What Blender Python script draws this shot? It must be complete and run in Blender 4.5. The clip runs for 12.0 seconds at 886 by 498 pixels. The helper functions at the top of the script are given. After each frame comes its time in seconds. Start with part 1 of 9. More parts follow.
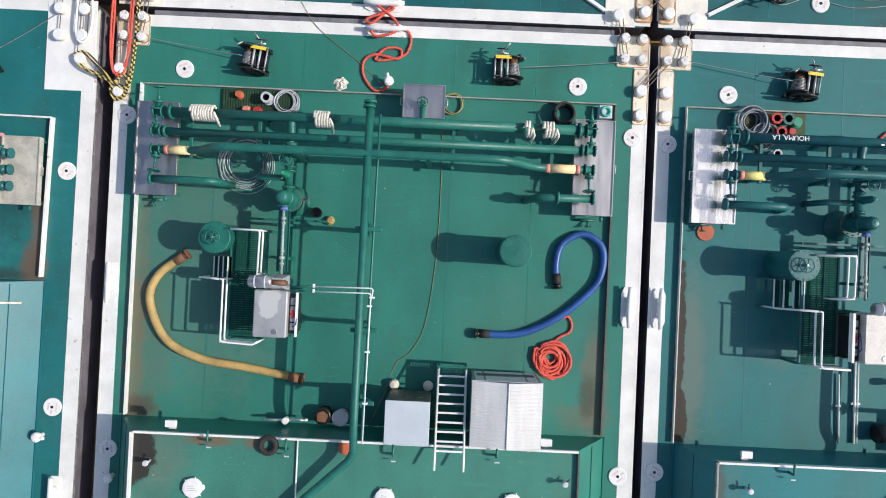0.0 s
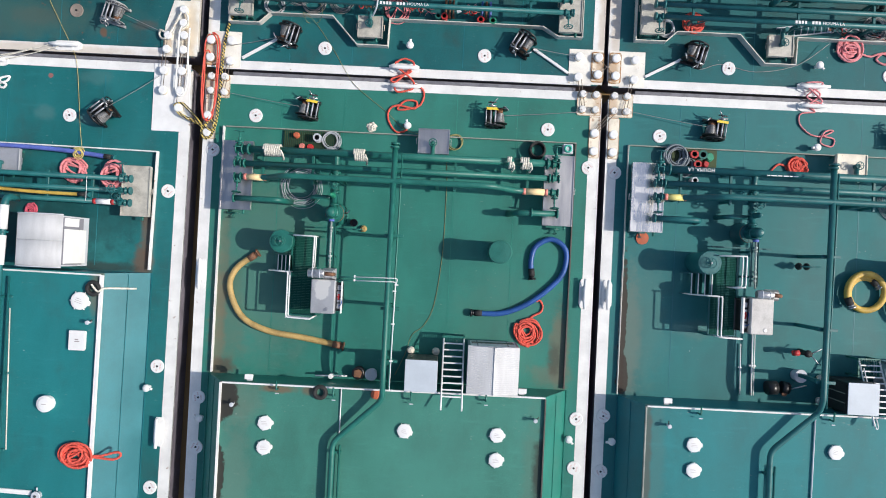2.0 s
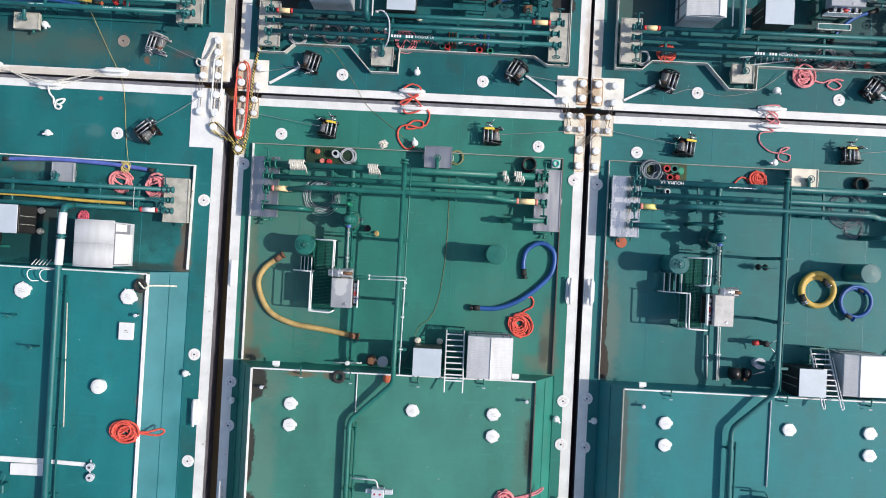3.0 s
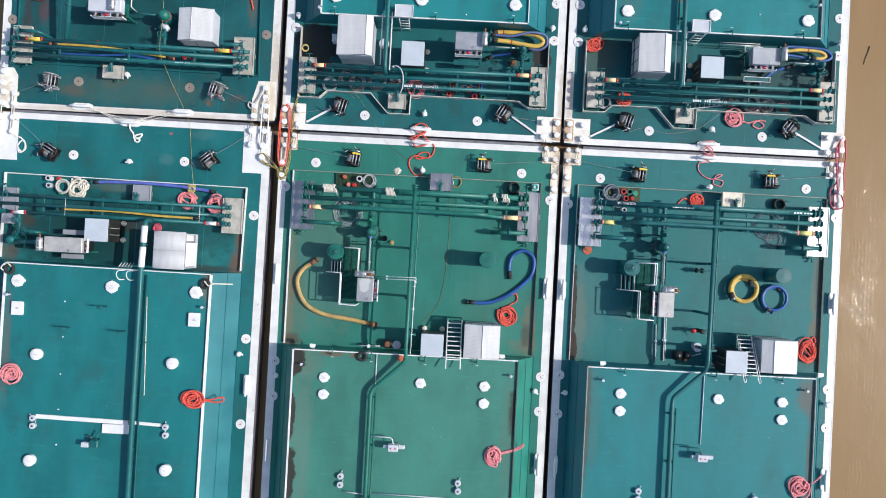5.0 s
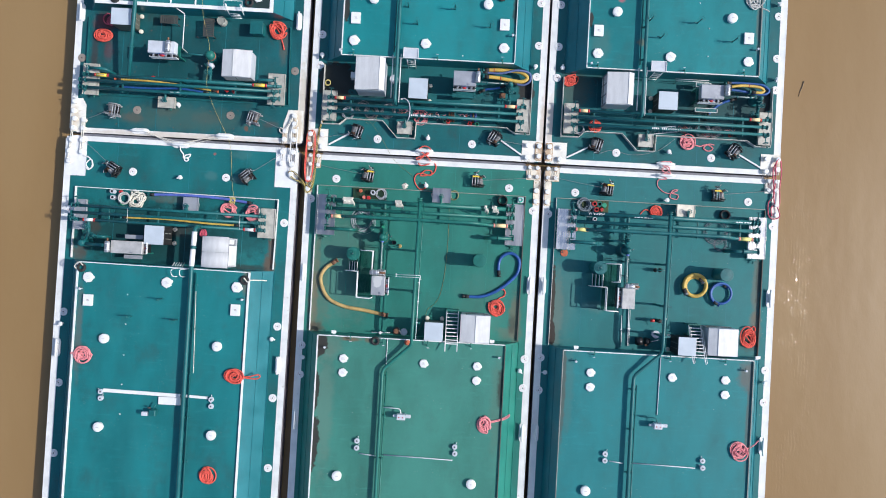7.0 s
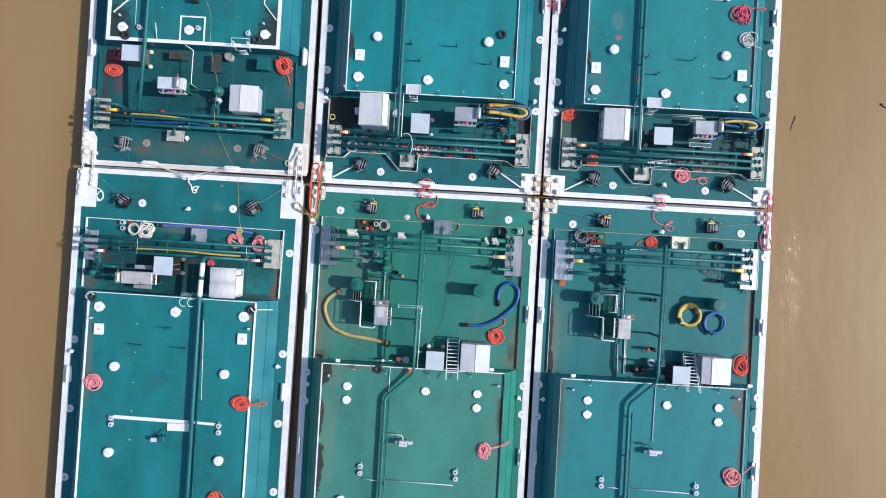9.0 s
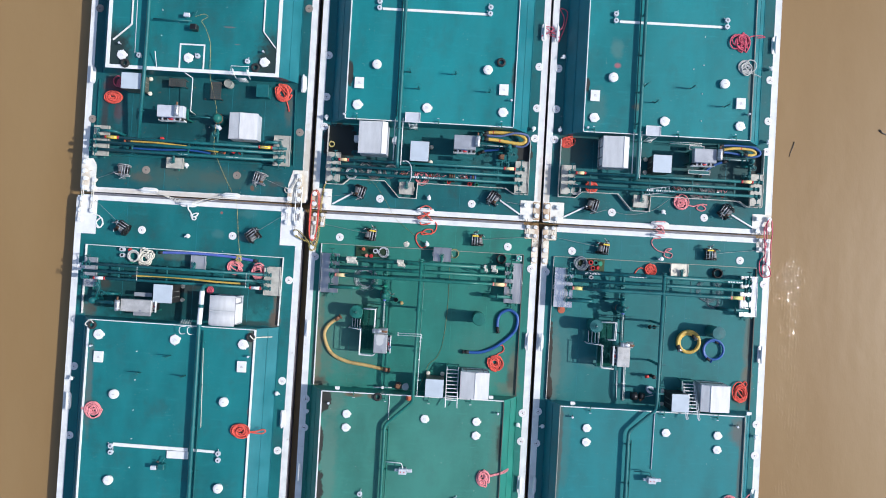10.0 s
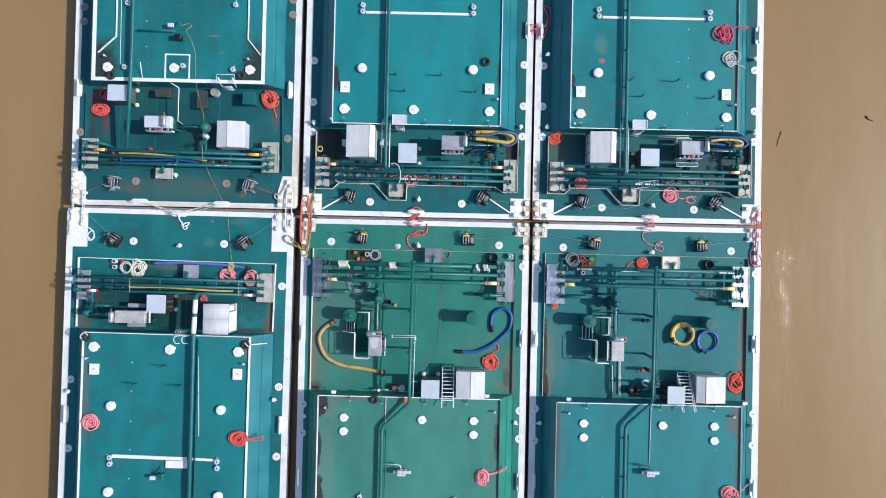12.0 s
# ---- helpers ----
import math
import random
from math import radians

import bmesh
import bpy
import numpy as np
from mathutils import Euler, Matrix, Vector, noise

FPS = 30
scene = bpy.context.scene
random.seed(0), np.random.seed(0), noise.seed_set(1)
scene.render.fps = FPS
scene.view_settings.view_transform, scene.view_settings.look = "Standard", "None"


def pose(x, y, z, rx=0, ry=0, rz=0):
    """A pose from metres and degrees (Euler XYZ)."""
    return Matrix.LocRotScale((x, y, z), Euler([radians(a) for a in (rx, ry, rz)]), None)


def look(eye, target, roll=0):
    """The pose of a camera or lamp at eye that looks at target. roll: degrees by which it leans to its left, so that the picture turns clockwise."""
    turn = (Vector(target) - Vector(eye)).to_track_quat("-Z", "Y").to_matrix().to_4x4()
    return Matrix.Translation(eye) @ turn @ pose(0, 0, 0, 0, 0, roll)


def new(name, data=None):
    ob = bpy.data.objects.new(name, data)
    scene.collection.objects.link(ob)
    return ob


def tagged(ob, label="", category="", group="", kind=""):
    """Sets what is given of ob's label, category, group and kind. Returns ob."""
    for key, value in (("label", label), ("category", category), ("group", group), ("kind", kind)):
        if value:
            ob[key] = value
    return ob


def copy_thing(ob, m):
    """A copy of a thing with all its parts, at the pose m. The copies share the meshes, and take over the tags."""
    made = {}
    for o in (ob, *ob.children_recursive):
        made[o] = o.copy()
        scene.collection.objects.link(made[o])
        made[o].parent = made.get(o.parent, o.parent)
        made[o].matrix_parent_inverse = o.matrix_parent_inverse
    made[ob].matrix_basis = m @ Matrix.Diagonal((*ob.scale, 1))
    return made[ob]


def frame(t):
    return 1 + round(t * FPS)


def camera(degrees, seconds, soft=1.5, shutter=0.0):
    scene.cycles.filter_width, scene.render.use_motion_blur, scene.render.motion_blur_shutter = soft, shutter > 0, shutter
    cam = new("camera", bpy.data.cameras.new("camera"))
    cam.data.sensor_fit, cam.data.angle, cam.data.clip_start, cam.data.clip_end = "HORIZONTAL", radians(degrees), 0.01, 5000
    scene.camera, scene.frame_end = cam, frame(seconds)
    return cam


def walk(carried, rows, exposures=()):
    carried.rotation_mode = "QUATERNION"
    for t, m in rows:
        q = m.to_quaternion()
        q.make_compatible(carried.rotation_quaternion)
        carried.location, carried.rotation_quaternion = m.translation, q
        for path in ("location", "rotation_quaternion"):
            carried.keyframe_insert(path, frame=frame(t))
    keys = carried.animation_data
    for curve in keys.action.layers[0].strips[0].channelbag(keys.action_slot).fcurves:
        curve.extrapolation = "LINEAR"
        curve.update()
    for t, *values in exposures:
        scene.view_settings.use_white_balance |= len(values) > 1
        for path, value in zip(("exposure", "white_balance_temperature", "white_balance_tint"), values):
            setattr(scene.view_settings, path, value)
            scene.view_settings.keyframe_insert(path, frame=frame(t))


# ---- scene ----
# Camera: looks straight down over the barges and climbs; x right, y up the picture, z up from the main decks.
cam = camera(67.0, 12.0, 1.0)
PATH = [  # seconds, x, y, z, tilt about x, tilt about y, turn
    (0.0, 2.227, -7.105, 20.562, 0.78, 0.22, 2.60),
    (0.5, 2.237, -7.055, 21.909, 0.61, 0.28, 2.67),
    (1.0, 2.229, -7.063, 23.852, 0.60, 0.32, 2.71),
    (1.5, 2.179, -7.076, 25.774, 0.63, 0.31, 2.78),
    (2.0, 2.113, -7.111, 27.692, 0.67, 0.29, 2.79),
    (2.5, 2.053, -7.105, 29.522, 0.68, 0.31, 2.86),
    (3.0, 1.967, -7.066, 31.468, 0.71, 0.25, 2.85),
    (5.0, 1.865, -6.787, 39.336, 0.68, 0.24, 3.01),
    (5.5, 1.887, -6.730, 41.278, 0.64, 0.25, 3.04),
    (6.0, 1.922, -6.684, 43.201, 0.61, 0.29, 3.11),
    (6.5, 1.999, -6.662, 45.129, 0.62, 0.36, 3.13),
    (7.0, 1.960, -6.650, 46.850, 0.63, 0.32, 3.16),
    (7.5, 1.890, -6.560, 47.850, 0.64, 0.29, 3.19),
    (8.0, 1.820, -6.240, 48.100, 0.65, 0.27, 3.22),
    (8.5, 1.773, -5.644, 48.137, 0.65, 0.26, 3.25),
    (9.0, 1.732, -4.541, 48.159, 0.65, 0.28, 3.25),
    (9.5, 1.663, -3.173, 48.206, 0.65, 0.28, 3.24),
    (10.0, 1.647, -2.609, 48.233, 0.65, 0.25, 3.24),
    (10.3, 1.720, -2.520, 48.270, 0.65, 0.27, 3.24),
    (10.4, 1.745, -2.490, 48.285, 0.64, 0.28, -0.12),
    (10.5, 1.771, -2.483, 48.294, 0.64, 0.29, -0.14),
    (11.0, 2.021, -2.495, 48.302, 0.64, 0.34, -0.21),
    (11.5, 2.200, -2.507, 48.308, 0.62, 0.33, -0.27),
    (11.6, 2.210, -2.515, 48.310, 0.63, 0.31, -0.20),
    (12.0, 2.222, -2.562, 48.332, 0.67, 0.23, 1.27),
]
walk(cam, [(t, pose(x, y, z, a, b, c)) for t, x, y, z, a, b, c in PATH],
     exposures=[(0.0, 0.05, 6680, 10), (3.0, 0.09, 6590, 10), (6.0, 0.11, 6300, 10), (8.5, 0.11, 6100, 10), (12.0, 0.11, 6100, 10)])

# ---- light ----
SUN_EL, SUN_AZ = 40.0, 90.0  # degrees; azimuth clockwise from +y, so the sun stands over +x
world = bpy.data.worlds.new("river_sky")
scene.world = world
world.use_nodes = True
wn = world.node_tree
sky = wn.nodes.new("ShaderNodeTexSky")
sky.sky_type, sky.sun_disc = "NISHITA", False
sky.sun_elevation, sky.sun_rotation = radians(SUN_EL), radians(SUN_AZ)
sky.air_density, sky.dust_density, sky.ozone_density = 1.0, 1.6, 1.0
wn.links.new(sky.outputs[0], wn.nodes["Background"].inputs[0])
wn.nodes["Background"].inputs[1].default_value = 0.15
sun_data = bpy.data.lights.new("sun", "SUN")
sun_data.energy, sun_data.angle, sun_data.color = 3.85, radians(0.55), (1.0, 0.96, 0.9)
sun = new("sun", sun_data)
sun.matrix_world = look((60, -1.5, 60 * math.tan(radians(SUN_EL))), (0, 0, 0))

# ---- materials ----
def nodes_of(name):
    m = bpy.data.materials.new(name)
    m.use_nodes = True
    t = m.node_tree
    return m, t, t.nodes["Principled BSDF"]


def node(t, kind, **values):
    n = t.nodes.new(kind)
    for key, v in values.items():
        n.inputs[key].default_value = v
    return n


def noise_of(t, pos, scale, detail=4.0, rough=0.55, stretch=None):
    if stretch:
        mp = t.nodes.new("ShaderNodeMapping")
        mp.inputs["Scale"].default_value = stretch
        t.links.new(pos, mp.inputs["Vector"])
        pos = mp.outputs[0]
    n = node(t, "ShaderNodeTexNoise", Scale=scale, Detail=detail, Roughness=rough)
    t.links.new(pos, n.inputs["Vector"])
    return n.outputs["Fac"]


def ramp_of(t, fac, lo, hi, a=0.0, b=1.0):
    n = t.nodes.new("ShaderNodeMapRange")
    n.interpolation_type = "SMOOTHSTEP"
    for key, v in (("From Min", lo), ("From Max", hi), ("To Min", a), ("To Max", b)):
        n.inputs[key].default_value = v
    t.links.new(fac, n.inputs["Value"])
    return n.outputs["Result"]


def math_of(t, op, a, b):
    n = t.nodes.new("ShaderNodeMath")
    n.operation = op
    for k, v in enumerate((a, b)):
        if isinstance(v, (int, float)):
            n.inputs[k].default_value = v
        else:
            t.links.new(v, n.inputs[k])
    return n.outputs[0]


def blend(t, fac, a, b, how="MIX"):
    n = t.nodes.new("ShaderNodeMix")
    n.data_type, n.blend_type = "RGBA", how
    for k, v in ((0, fac), (6, a), (7, b)):
        if isinstance(v, tuple):
            n.inputs[k].default_value = (*v, 1.0)
        elif isinstance(v, (int, float)):
            n.inputs[k].default_value = v
        else:
            t.links.new(v, n.inputs[k])
    return n.outputs[2]


def surface(name, col, rough=0.5, metal=0.0, var=0.18, scale=1.3, fine=22.0, bump=0.12, wear=None, stretch=None, blotches=(), piece=0.0, spec=0.5, deck=0.0):
    """Paint, metal, rubber or fibre: two scales of variation, fine relief, worn spots (colour, amount, scale) and
    ragged-edged patches (x, y, half width, half length, colour, strength) for dirt, rust, bare steel and painted shade."""
    m, t, bsdf = nodes_of(name)
    pos = t.nodes.new("ShaderNodeNewGeometry").outputs["Position"]
    big, small = noise_of(t, pos, scale, 5, 0.6, stretch), noise_of(t, pos, fine, 3, 0.6)
    lo, hi = tuple(c * (1 - var) for c in col), tuple(min(1, c * (1 + var)) for c in col)
    c = blend(t, ramp_of(t, big, 0.3, 0.7), lo, hi)
    c = blend(t, ramp_of(t, small, 0.35, 0.75, 0.0, var * 1.2), c, tuple(min(1, v * 1.7 + 0.02) for v in col))
    if piece:
        rnd = t.nodes.new("ShaderNodeObjectInfo").outputs["Random"]
        c = blend(t, math_of(t, "MULTIPLY", rnd, piece), c, tuple(v * 0.45 for v in col))
    r = ramp_of(t, big, 0.25, 0.75, rough - 0.08, rough + 0.1)
    if deck:  # trodden grime in broad patches, streaks across the plates, pale droppings and scuffs
        grime = ramp_of(t, noise_of(t, pos, 0.55, 7, 0.68, (1, 0.7, 1)), 0.46, 0.72, 0.0, 0.55 * deck)
        c = blend(t, grime, c, (0.035, 0.05, 0.045))
        streak = ramp_of(t, noise_of(t, pos, 1.6, 6, 0.7, (0.35, 2.2, 1)), 0.53, 0.77, 0.0, 0.42)
        c = blend(t, streak, c, (col[0] * 1.4 + 0.012, min(1, col[1] * 1.45 + 0.02), min(1, col[2] * 1.45 + 0.02)))
        haze = ramp_of(t, noise_of(t, pos, 0.3, 6, 0.62, (1.3, 0.6, 1)), 0.42, 0.68, 0.0, 0.42)
        c = blend(t, haze, c, (col[0] * 0.9 + 0.014, col[1] * 0.95 + 0.03, col[2] * 0.95 + 0.03))
        patch = ramp_of(t, noise_of(t, pos, 0.8, 3, 0.5), 0.50, 0.62)
        scuff = ramp_of(t, noise_of(t, pos, 7.0, 5, 0.75, (0.6, 1.8, 1)), 0.62, 0.70, 0.0, 0.65)
        c = blend(t, math_of(t, "MULTIPLY", scuff, patch), c, (0.30, 0.33, 0.31))
        dot = node(t, "ShaderNodeTexVoronoi", Scale=1.9)
        t.links.new(pos, dot.inputs["Vector"])
        c = blend(t, math_of(t, "MULTIPLY", ramp_of(t, dot.outputs["Distance"], 0.05, 0.035, 0.0, 0.75), patch), c, (0.5, 0.5, 0.48))
    for x, y, rx, ry, sc, strength in blotches:
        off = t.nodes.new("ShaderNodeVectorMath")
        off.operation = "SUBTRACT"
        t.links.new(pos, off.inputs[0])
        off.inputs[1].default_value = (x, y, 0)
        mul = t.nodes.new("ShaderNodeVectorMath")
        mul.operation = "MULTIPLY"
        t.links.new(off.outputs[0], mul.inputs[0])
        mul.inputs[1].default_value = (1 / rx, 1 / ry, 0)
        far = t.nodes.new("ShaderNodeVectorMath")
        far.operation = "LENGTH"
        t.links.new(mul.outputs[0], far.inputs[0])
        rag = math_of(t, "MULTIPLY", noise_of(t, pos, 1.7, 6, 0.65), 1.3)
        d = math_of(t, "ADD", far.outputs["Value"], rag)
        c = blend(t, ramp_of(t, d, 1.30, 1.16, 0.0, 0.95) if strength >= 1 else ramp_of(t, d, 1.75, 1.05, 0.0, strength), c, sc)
    if wear:
        wc, amount, ws = wear
        spots = ramp_of(t, noise_of(t, pos, ws, 8, 0.7), 0.74 - amount, 0.80 - amount * 0.6)
        c = blend(t, spots, c, wc)
        r = math_of(t, "ADD", r, math_of(t, "MULTIPLY", spots, 0.2))
    t.links.new(c, bsdf.inputs["Base Color"])
    t.links.new(r, bsdf.inputs["Roughness"])
    bsdf.inputs["Metallic"].default_value = metal
    bsdf.inputs["Specular IOR Level"].default_value = spec
    if bump:
        b = node(t, "ShaderNodeBump", Strength=bump, Distance=0.02)
        t.links.new(math_of(t, "ADD", small, math_of(t, "MULTIPLY", big, 2.0)), b.inputs["Height"])
        t.links.new(b.outputs[0], bsdf.inputs["Normal"])
    return m


MUD, RUST, PEEL = (0.17, 0.12, 0.075), (0.20, 0.07, 0.03), (0.032, 0.028, 0.024)
BM_GREEN, TEAL, TEAL2, TEAL3 = (0.021, 0.160, 0.126), (0.006, 0.100, 0.108), (0.015, 0.138, 0.141), (0.008, 0.138, 0.146)
DECK_BM = surface("green_deck_paint", BM_GREEN, 0.58, bump=0.03, spec=0.3, deck=0.50, var=0.16, scale=0.45, wear=((0.10, 0.21, 0.16), 0.05, 9.0), stretch=(1, 0.5, 1),
                  blotches=[(-5.2, -7.8, 2.8, 5.2, (0.085, 0.18, 0.145), 0.6), (4.5, -10.0, 2.5, 3.0, (0.06, 0.165, 0.13), 0.4), (-6.9, -10.4, 0.9, 3.2, (0.10, 0.14, 0.10), 0.45), (-7.2, -10.4, 0.4, 3.2, MUD, 0.45), (-6.95, -12.1, 0.6, 0.5, (0.085, 0.055, 0.04), 0.7), (-7.1, -8.0, 0.3, 3.5, MUD, 0.35),
                          (6.95, -10.9, 0.5, 2.2, MUD, 0.55), (6.6, -11.8, 1.0, 0.6, (0.13, 0.13, 0.095), 0.5), (6.75, -11.1, 0.35, 0.8, PEEL, 0.5),
                          (-3.6, -10.4, 1.2, 0.5, (0.09, 0.2, 0.16), 0.35)])
DECK_BR = surface("teal_green_deck_paint", TEAL2, 0.58, bump=0.03, spec=0.3, deck=0.40, var=0.14, scale=0.45, wear=((0.12, 0.22, 0.19), 0.05, 9.0), stretch=(1, 0.5, 1),
                  blotches=[(9.8, -10.0, 0.55, 3.2, (0.17, 0.155, 0.12), 0.55), (10.3, -9.3, 1.2, 3.6, (0.08, 0.17, 0.15), 0.4), (9.52, -9.4, 0.26, 4.4, (0.036, 0.027, 0.021), 1.0), (9.56, -11.5, 0.42, 1.5, (0.036, 0.027, 0.021), 1.0),
                          (23.7, -10.5, 0.5, 1.8, MUD, 0.6), (23.65, -7.6, 0.4, 3.0, MUD, 0.45), (23.3, -11.4, 0.7, 0.9, (0.05, 0.05, 0.032), 0.75), (23.75, -7.0, 0.2, 2.5, PEEL, 0.5), (12.5, -9.6, 1.2, 0.5, (0.13, 0.2, 0.18), 0.3)])
# the last two patches only darken the deck by the headers and pump
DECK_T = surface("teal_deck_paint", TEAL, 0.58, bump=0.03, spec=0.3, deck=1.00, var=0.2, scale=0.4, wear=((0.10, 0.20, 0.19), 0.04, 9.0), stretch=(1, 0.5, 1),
                 blotches=[(-6.4, 5.3, 2.2, 2.4, (0.026, 0.028, 0.024), 1.0), (6.85, 5.2, 0.9, 2.0, (0.03, 0.026, 0.024), 1.0), (10.2, 5.6, 1.5, 1.6, (0.06, 0.085, 0.07), 0.7), (23.6, 5.3, 0.8, 2.2, (0.03, 0.028, 0.025), 1.0),
                         (-3.9, 4.0, 2.0, 0.8, (0.02, 0.045, 0.045), 0.5), (20.9, 4.5, 4.0, 2.6, (0.02, 0.04, 0.04), 0.6)])
# the first two patches make the pump deck broadly darker than the deck end
DECK_BL = surface("patchy_teal_deck_paint", (0.007, 0.122, 0.128), 0.58, bump=0.03, spec=0.3, deck=0.7, var=0.2, scale=0.4, wear=((0.10, 0.20, 0.19), 0.04, 9.0), stretch=(1, 0.5, 1),
                  blotches=[(-18.8, -6.3, 7.4, 3.1, (0.006, 0.040, 0.042), 0.85), (-12.6, -5.8, 2.8, 2.4, (0.007, 0.06, 0.064), 0.6), (-17.4, -3.7, 2.2, 0.35, (0.16, 0.15, 0.12), 0.35), (-16.9, -5.9, 1.2, 0.5, (0.05, 0.03, 0.025), 0.5),
                          (-14.86, -1.88, 0.5, 0.4, (0.09, 0.18, 0.175), 0.35), (-12.8, -0.35, 0.9, 0.35, (0.07, 0.17, 0.165), 0.4), (-13.0, -2.1, 0.7, 0.3, (0.10, 0.18, 0.17), 0.5), (-14.7, -0.38, 0.16, 0.16, (0.24, 0.11, 0.10), 1.0),
                          (-10.45, -7.9, 0.5, 0.9, (0.13, 0.075, 0.05), 0.8), (-10.3, -6.6, 0.35, 1.2, RUST, 0.5), (-12.0, -8.2, 1.6, 0.25, (0.03, 0.025, 0.022), 0.7), (-23.8, -7.8, 0.7, 0.7, (0.11, 0.065, 0.045), 0.6), (-22.9, -5.9, 0.6, 0.6, (0.07, 0.045, 0.032), 0.55)])
# its first patch is pump bay grime with the engine's shade painted in
DECK_TL = surface("grimy_teal_deck_paint", (0.005, 0.080, 0.090), 0.58, bump=0.03, spec=0.3, deck=1.0, var=0.26, scale=0.5, wear=((0.17, 0.085, 0.055), 0.125, 2.4), stretch=(1, 0.5, 1),
                  blotches=[(-17.5, 6.4, 6.0, 2.6, (0.006, 0.050, 0.055), 0.6), (-17.0, 2.0, 6.5, 1.1, (0.05, 0.105, 0.09), 0.6), (-18.4, 2.6, 1.2, 0.7, (0.11, 0.09, 0.065), 0.3), (-15.4, 2.1, 1.4, 0.5, (0.11, 0.09, 0.065), 0.22), (-12.6, 1.5, 0.16, 0.24, RUST, 0.6), (-10.9, 1.9, 0.6, 0.25, (0.16, 0.07, 0.05), 0.3), (-20.6, 1.9, 1.0, 0.4, RUST, 0.25),
                          (-22.9, 8.5, 1.2, 0.7, (0.20, 0.02, 0.02), 0.5), (-22.6, 6.5, 0.4, 0.9, (0.16, 0.03, 0.04), 0.4), (-10.3, 7.5, 0.4, 1.5, (0.10, 0.09, 0.07), 0.6), (-23.6, 6.5, 0.3, 2.2, (0.05, 0.03, 0.03), 0.6)])
TRUNK_BM = surface("green_trunk_paint", (0.042, 0.180, 0.140), 0.58, bump=0.03, spec=0.3, deck=0.45, var=0.18, scale=0.4, wear=((0.10, 0.20, 0.15), 0.04, 9.0), stretch=(1, 0.4, 1),
                   blotches=[(-5.8, -13.0, 1.2, 1.4, (0.13, 0.17, 0.13), 0.4), (-5.8, -17.5, 0.8, 5.5, (0.13, 0.18, 0.14), 0.4), (5.9, -16.5, 0.6, 4.5, (0.10, 0.15, 0.11), 0.35), (-4.2, -12.6, 0.9, 0.2, RUST, 0.6), (-3.0, -12.6, 0.4, 0.25, RUST, 0.5),
                           (-6.4, -13.1, 1.0, 1.6, PEEL, 1.0), (-6.45, -16.2, 0.45, 2.2, PEEL, 1.0), (-6.45, -19.6, 0.75, 3.6, PEEL, 1.0), (6.2, -15.3, 0.4, 1.8, PEEL, 0.8)])
TRUNK_BR = surface("teal_trunk_paint", (0.014, 0.160, 0.170), 0.58, bump=0.03, spec=0.3, deck=0.40, var=0.16, scale=0.4, wear=((0.10, 0.21, 0.19), 0.04, 9.0), stretch=(1, 0.4, 1),
                   blotches=[(10.6, -15.0, 0.5, 4.0, (0.07, 0.15, 0.14), 0.4), (10.28, -15.0, 0.22, 5.0, (0.085, 0.06, 0.048), 0.6), (22.65, -13.6, 0.7, 1.3, (0.13, 0.09, 0.075), 0.65), (22.85, -17.0, 0.22, 3.5, (0.10, 0.07, 0.055), 0.55)])
# the TRUNK_T teal tuned brighter for the upper middle and right barges
TRUNK_U = surface("brighter_teal_trunk_paint", (0.008, 0.172, 0.182), 0.55, bump=0.03, spec=0.3, deck=0.45, var=0.2, scale=0.35, wear=((0.05, 0.20, 0.19), 0.05, 8.0), stretch=(1, 0.35, 1),
                  blotches=[(-5.8, 9.9, 0.45, 1.3, PEEL, 1.0), (5.8, 10.3, 0.3, 1.4, PEEL, 0.8), (10.85, 9.9, 0.35, 0.9, PEEL, 1.0), (22.3, 10.3, 0.25, 2.2, MUD, 0.4), (11.6, 8.4, 0.9, 1.6, (0.06, 0.16, 0.15), 0.5), (12.87, 11.43, 0.3, 0.25, (0.50, 0.10, 0.12), 0.6), (12.8, 12.6, 0.5, 0.9, (0.10, 0.20, 0.18), 0.5), (14.4, 8.6, 0.4, 0.3, MUD, 0.6)])
# patches two and three turn both front corners at upper left near black
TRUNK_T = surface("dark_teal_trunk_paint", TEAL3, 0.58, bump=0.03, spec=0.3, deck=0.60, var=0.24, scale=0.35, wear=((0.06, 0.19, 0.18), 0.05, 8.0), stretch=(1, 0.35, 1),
                  blotches=[(-22.75, -13.0, 0.3, 4.0, (0.16, 0.09, 0.07), 0.4), (-22.4, 10.0, 1.5, 2.6, (0.022, 0.034, 0.032), 0.95), (-11.2, 10.0, 1.6, 2.6, (0.022, 0.034, 0.032), 0.95), (-11.4, -9.0, 0.6, 1.4, MUD, 0.55),
                          (-11.5, -14.2, 0.12, 0.4, (0.32, 0.14, 0.12), 0.5), (-14.4, 12.62, 0.5, 0.07, (0.30, 0.15, 0.14), 0.4), (-13.8, 11.43, 0.25, 0.06, (0.30, 0.15, 0.14), 0.35)])
SIDE_G = surface("green_side_paint", (0.016, 0.170, 0.130), 0.4, var=0.15, scale=0.6)
SIDE_T = surface("teal_side_paint", (0.007, 0.135, 0.160), 0.4, var=0.15, scale=0.6)
HULL = surface("dark_hull_steel", (0.125, 0.113, 0.135), 0.6, var=0.35, scale=1.2, wear=((0.10, 0.05, 0.035), 0.07, 3.0))
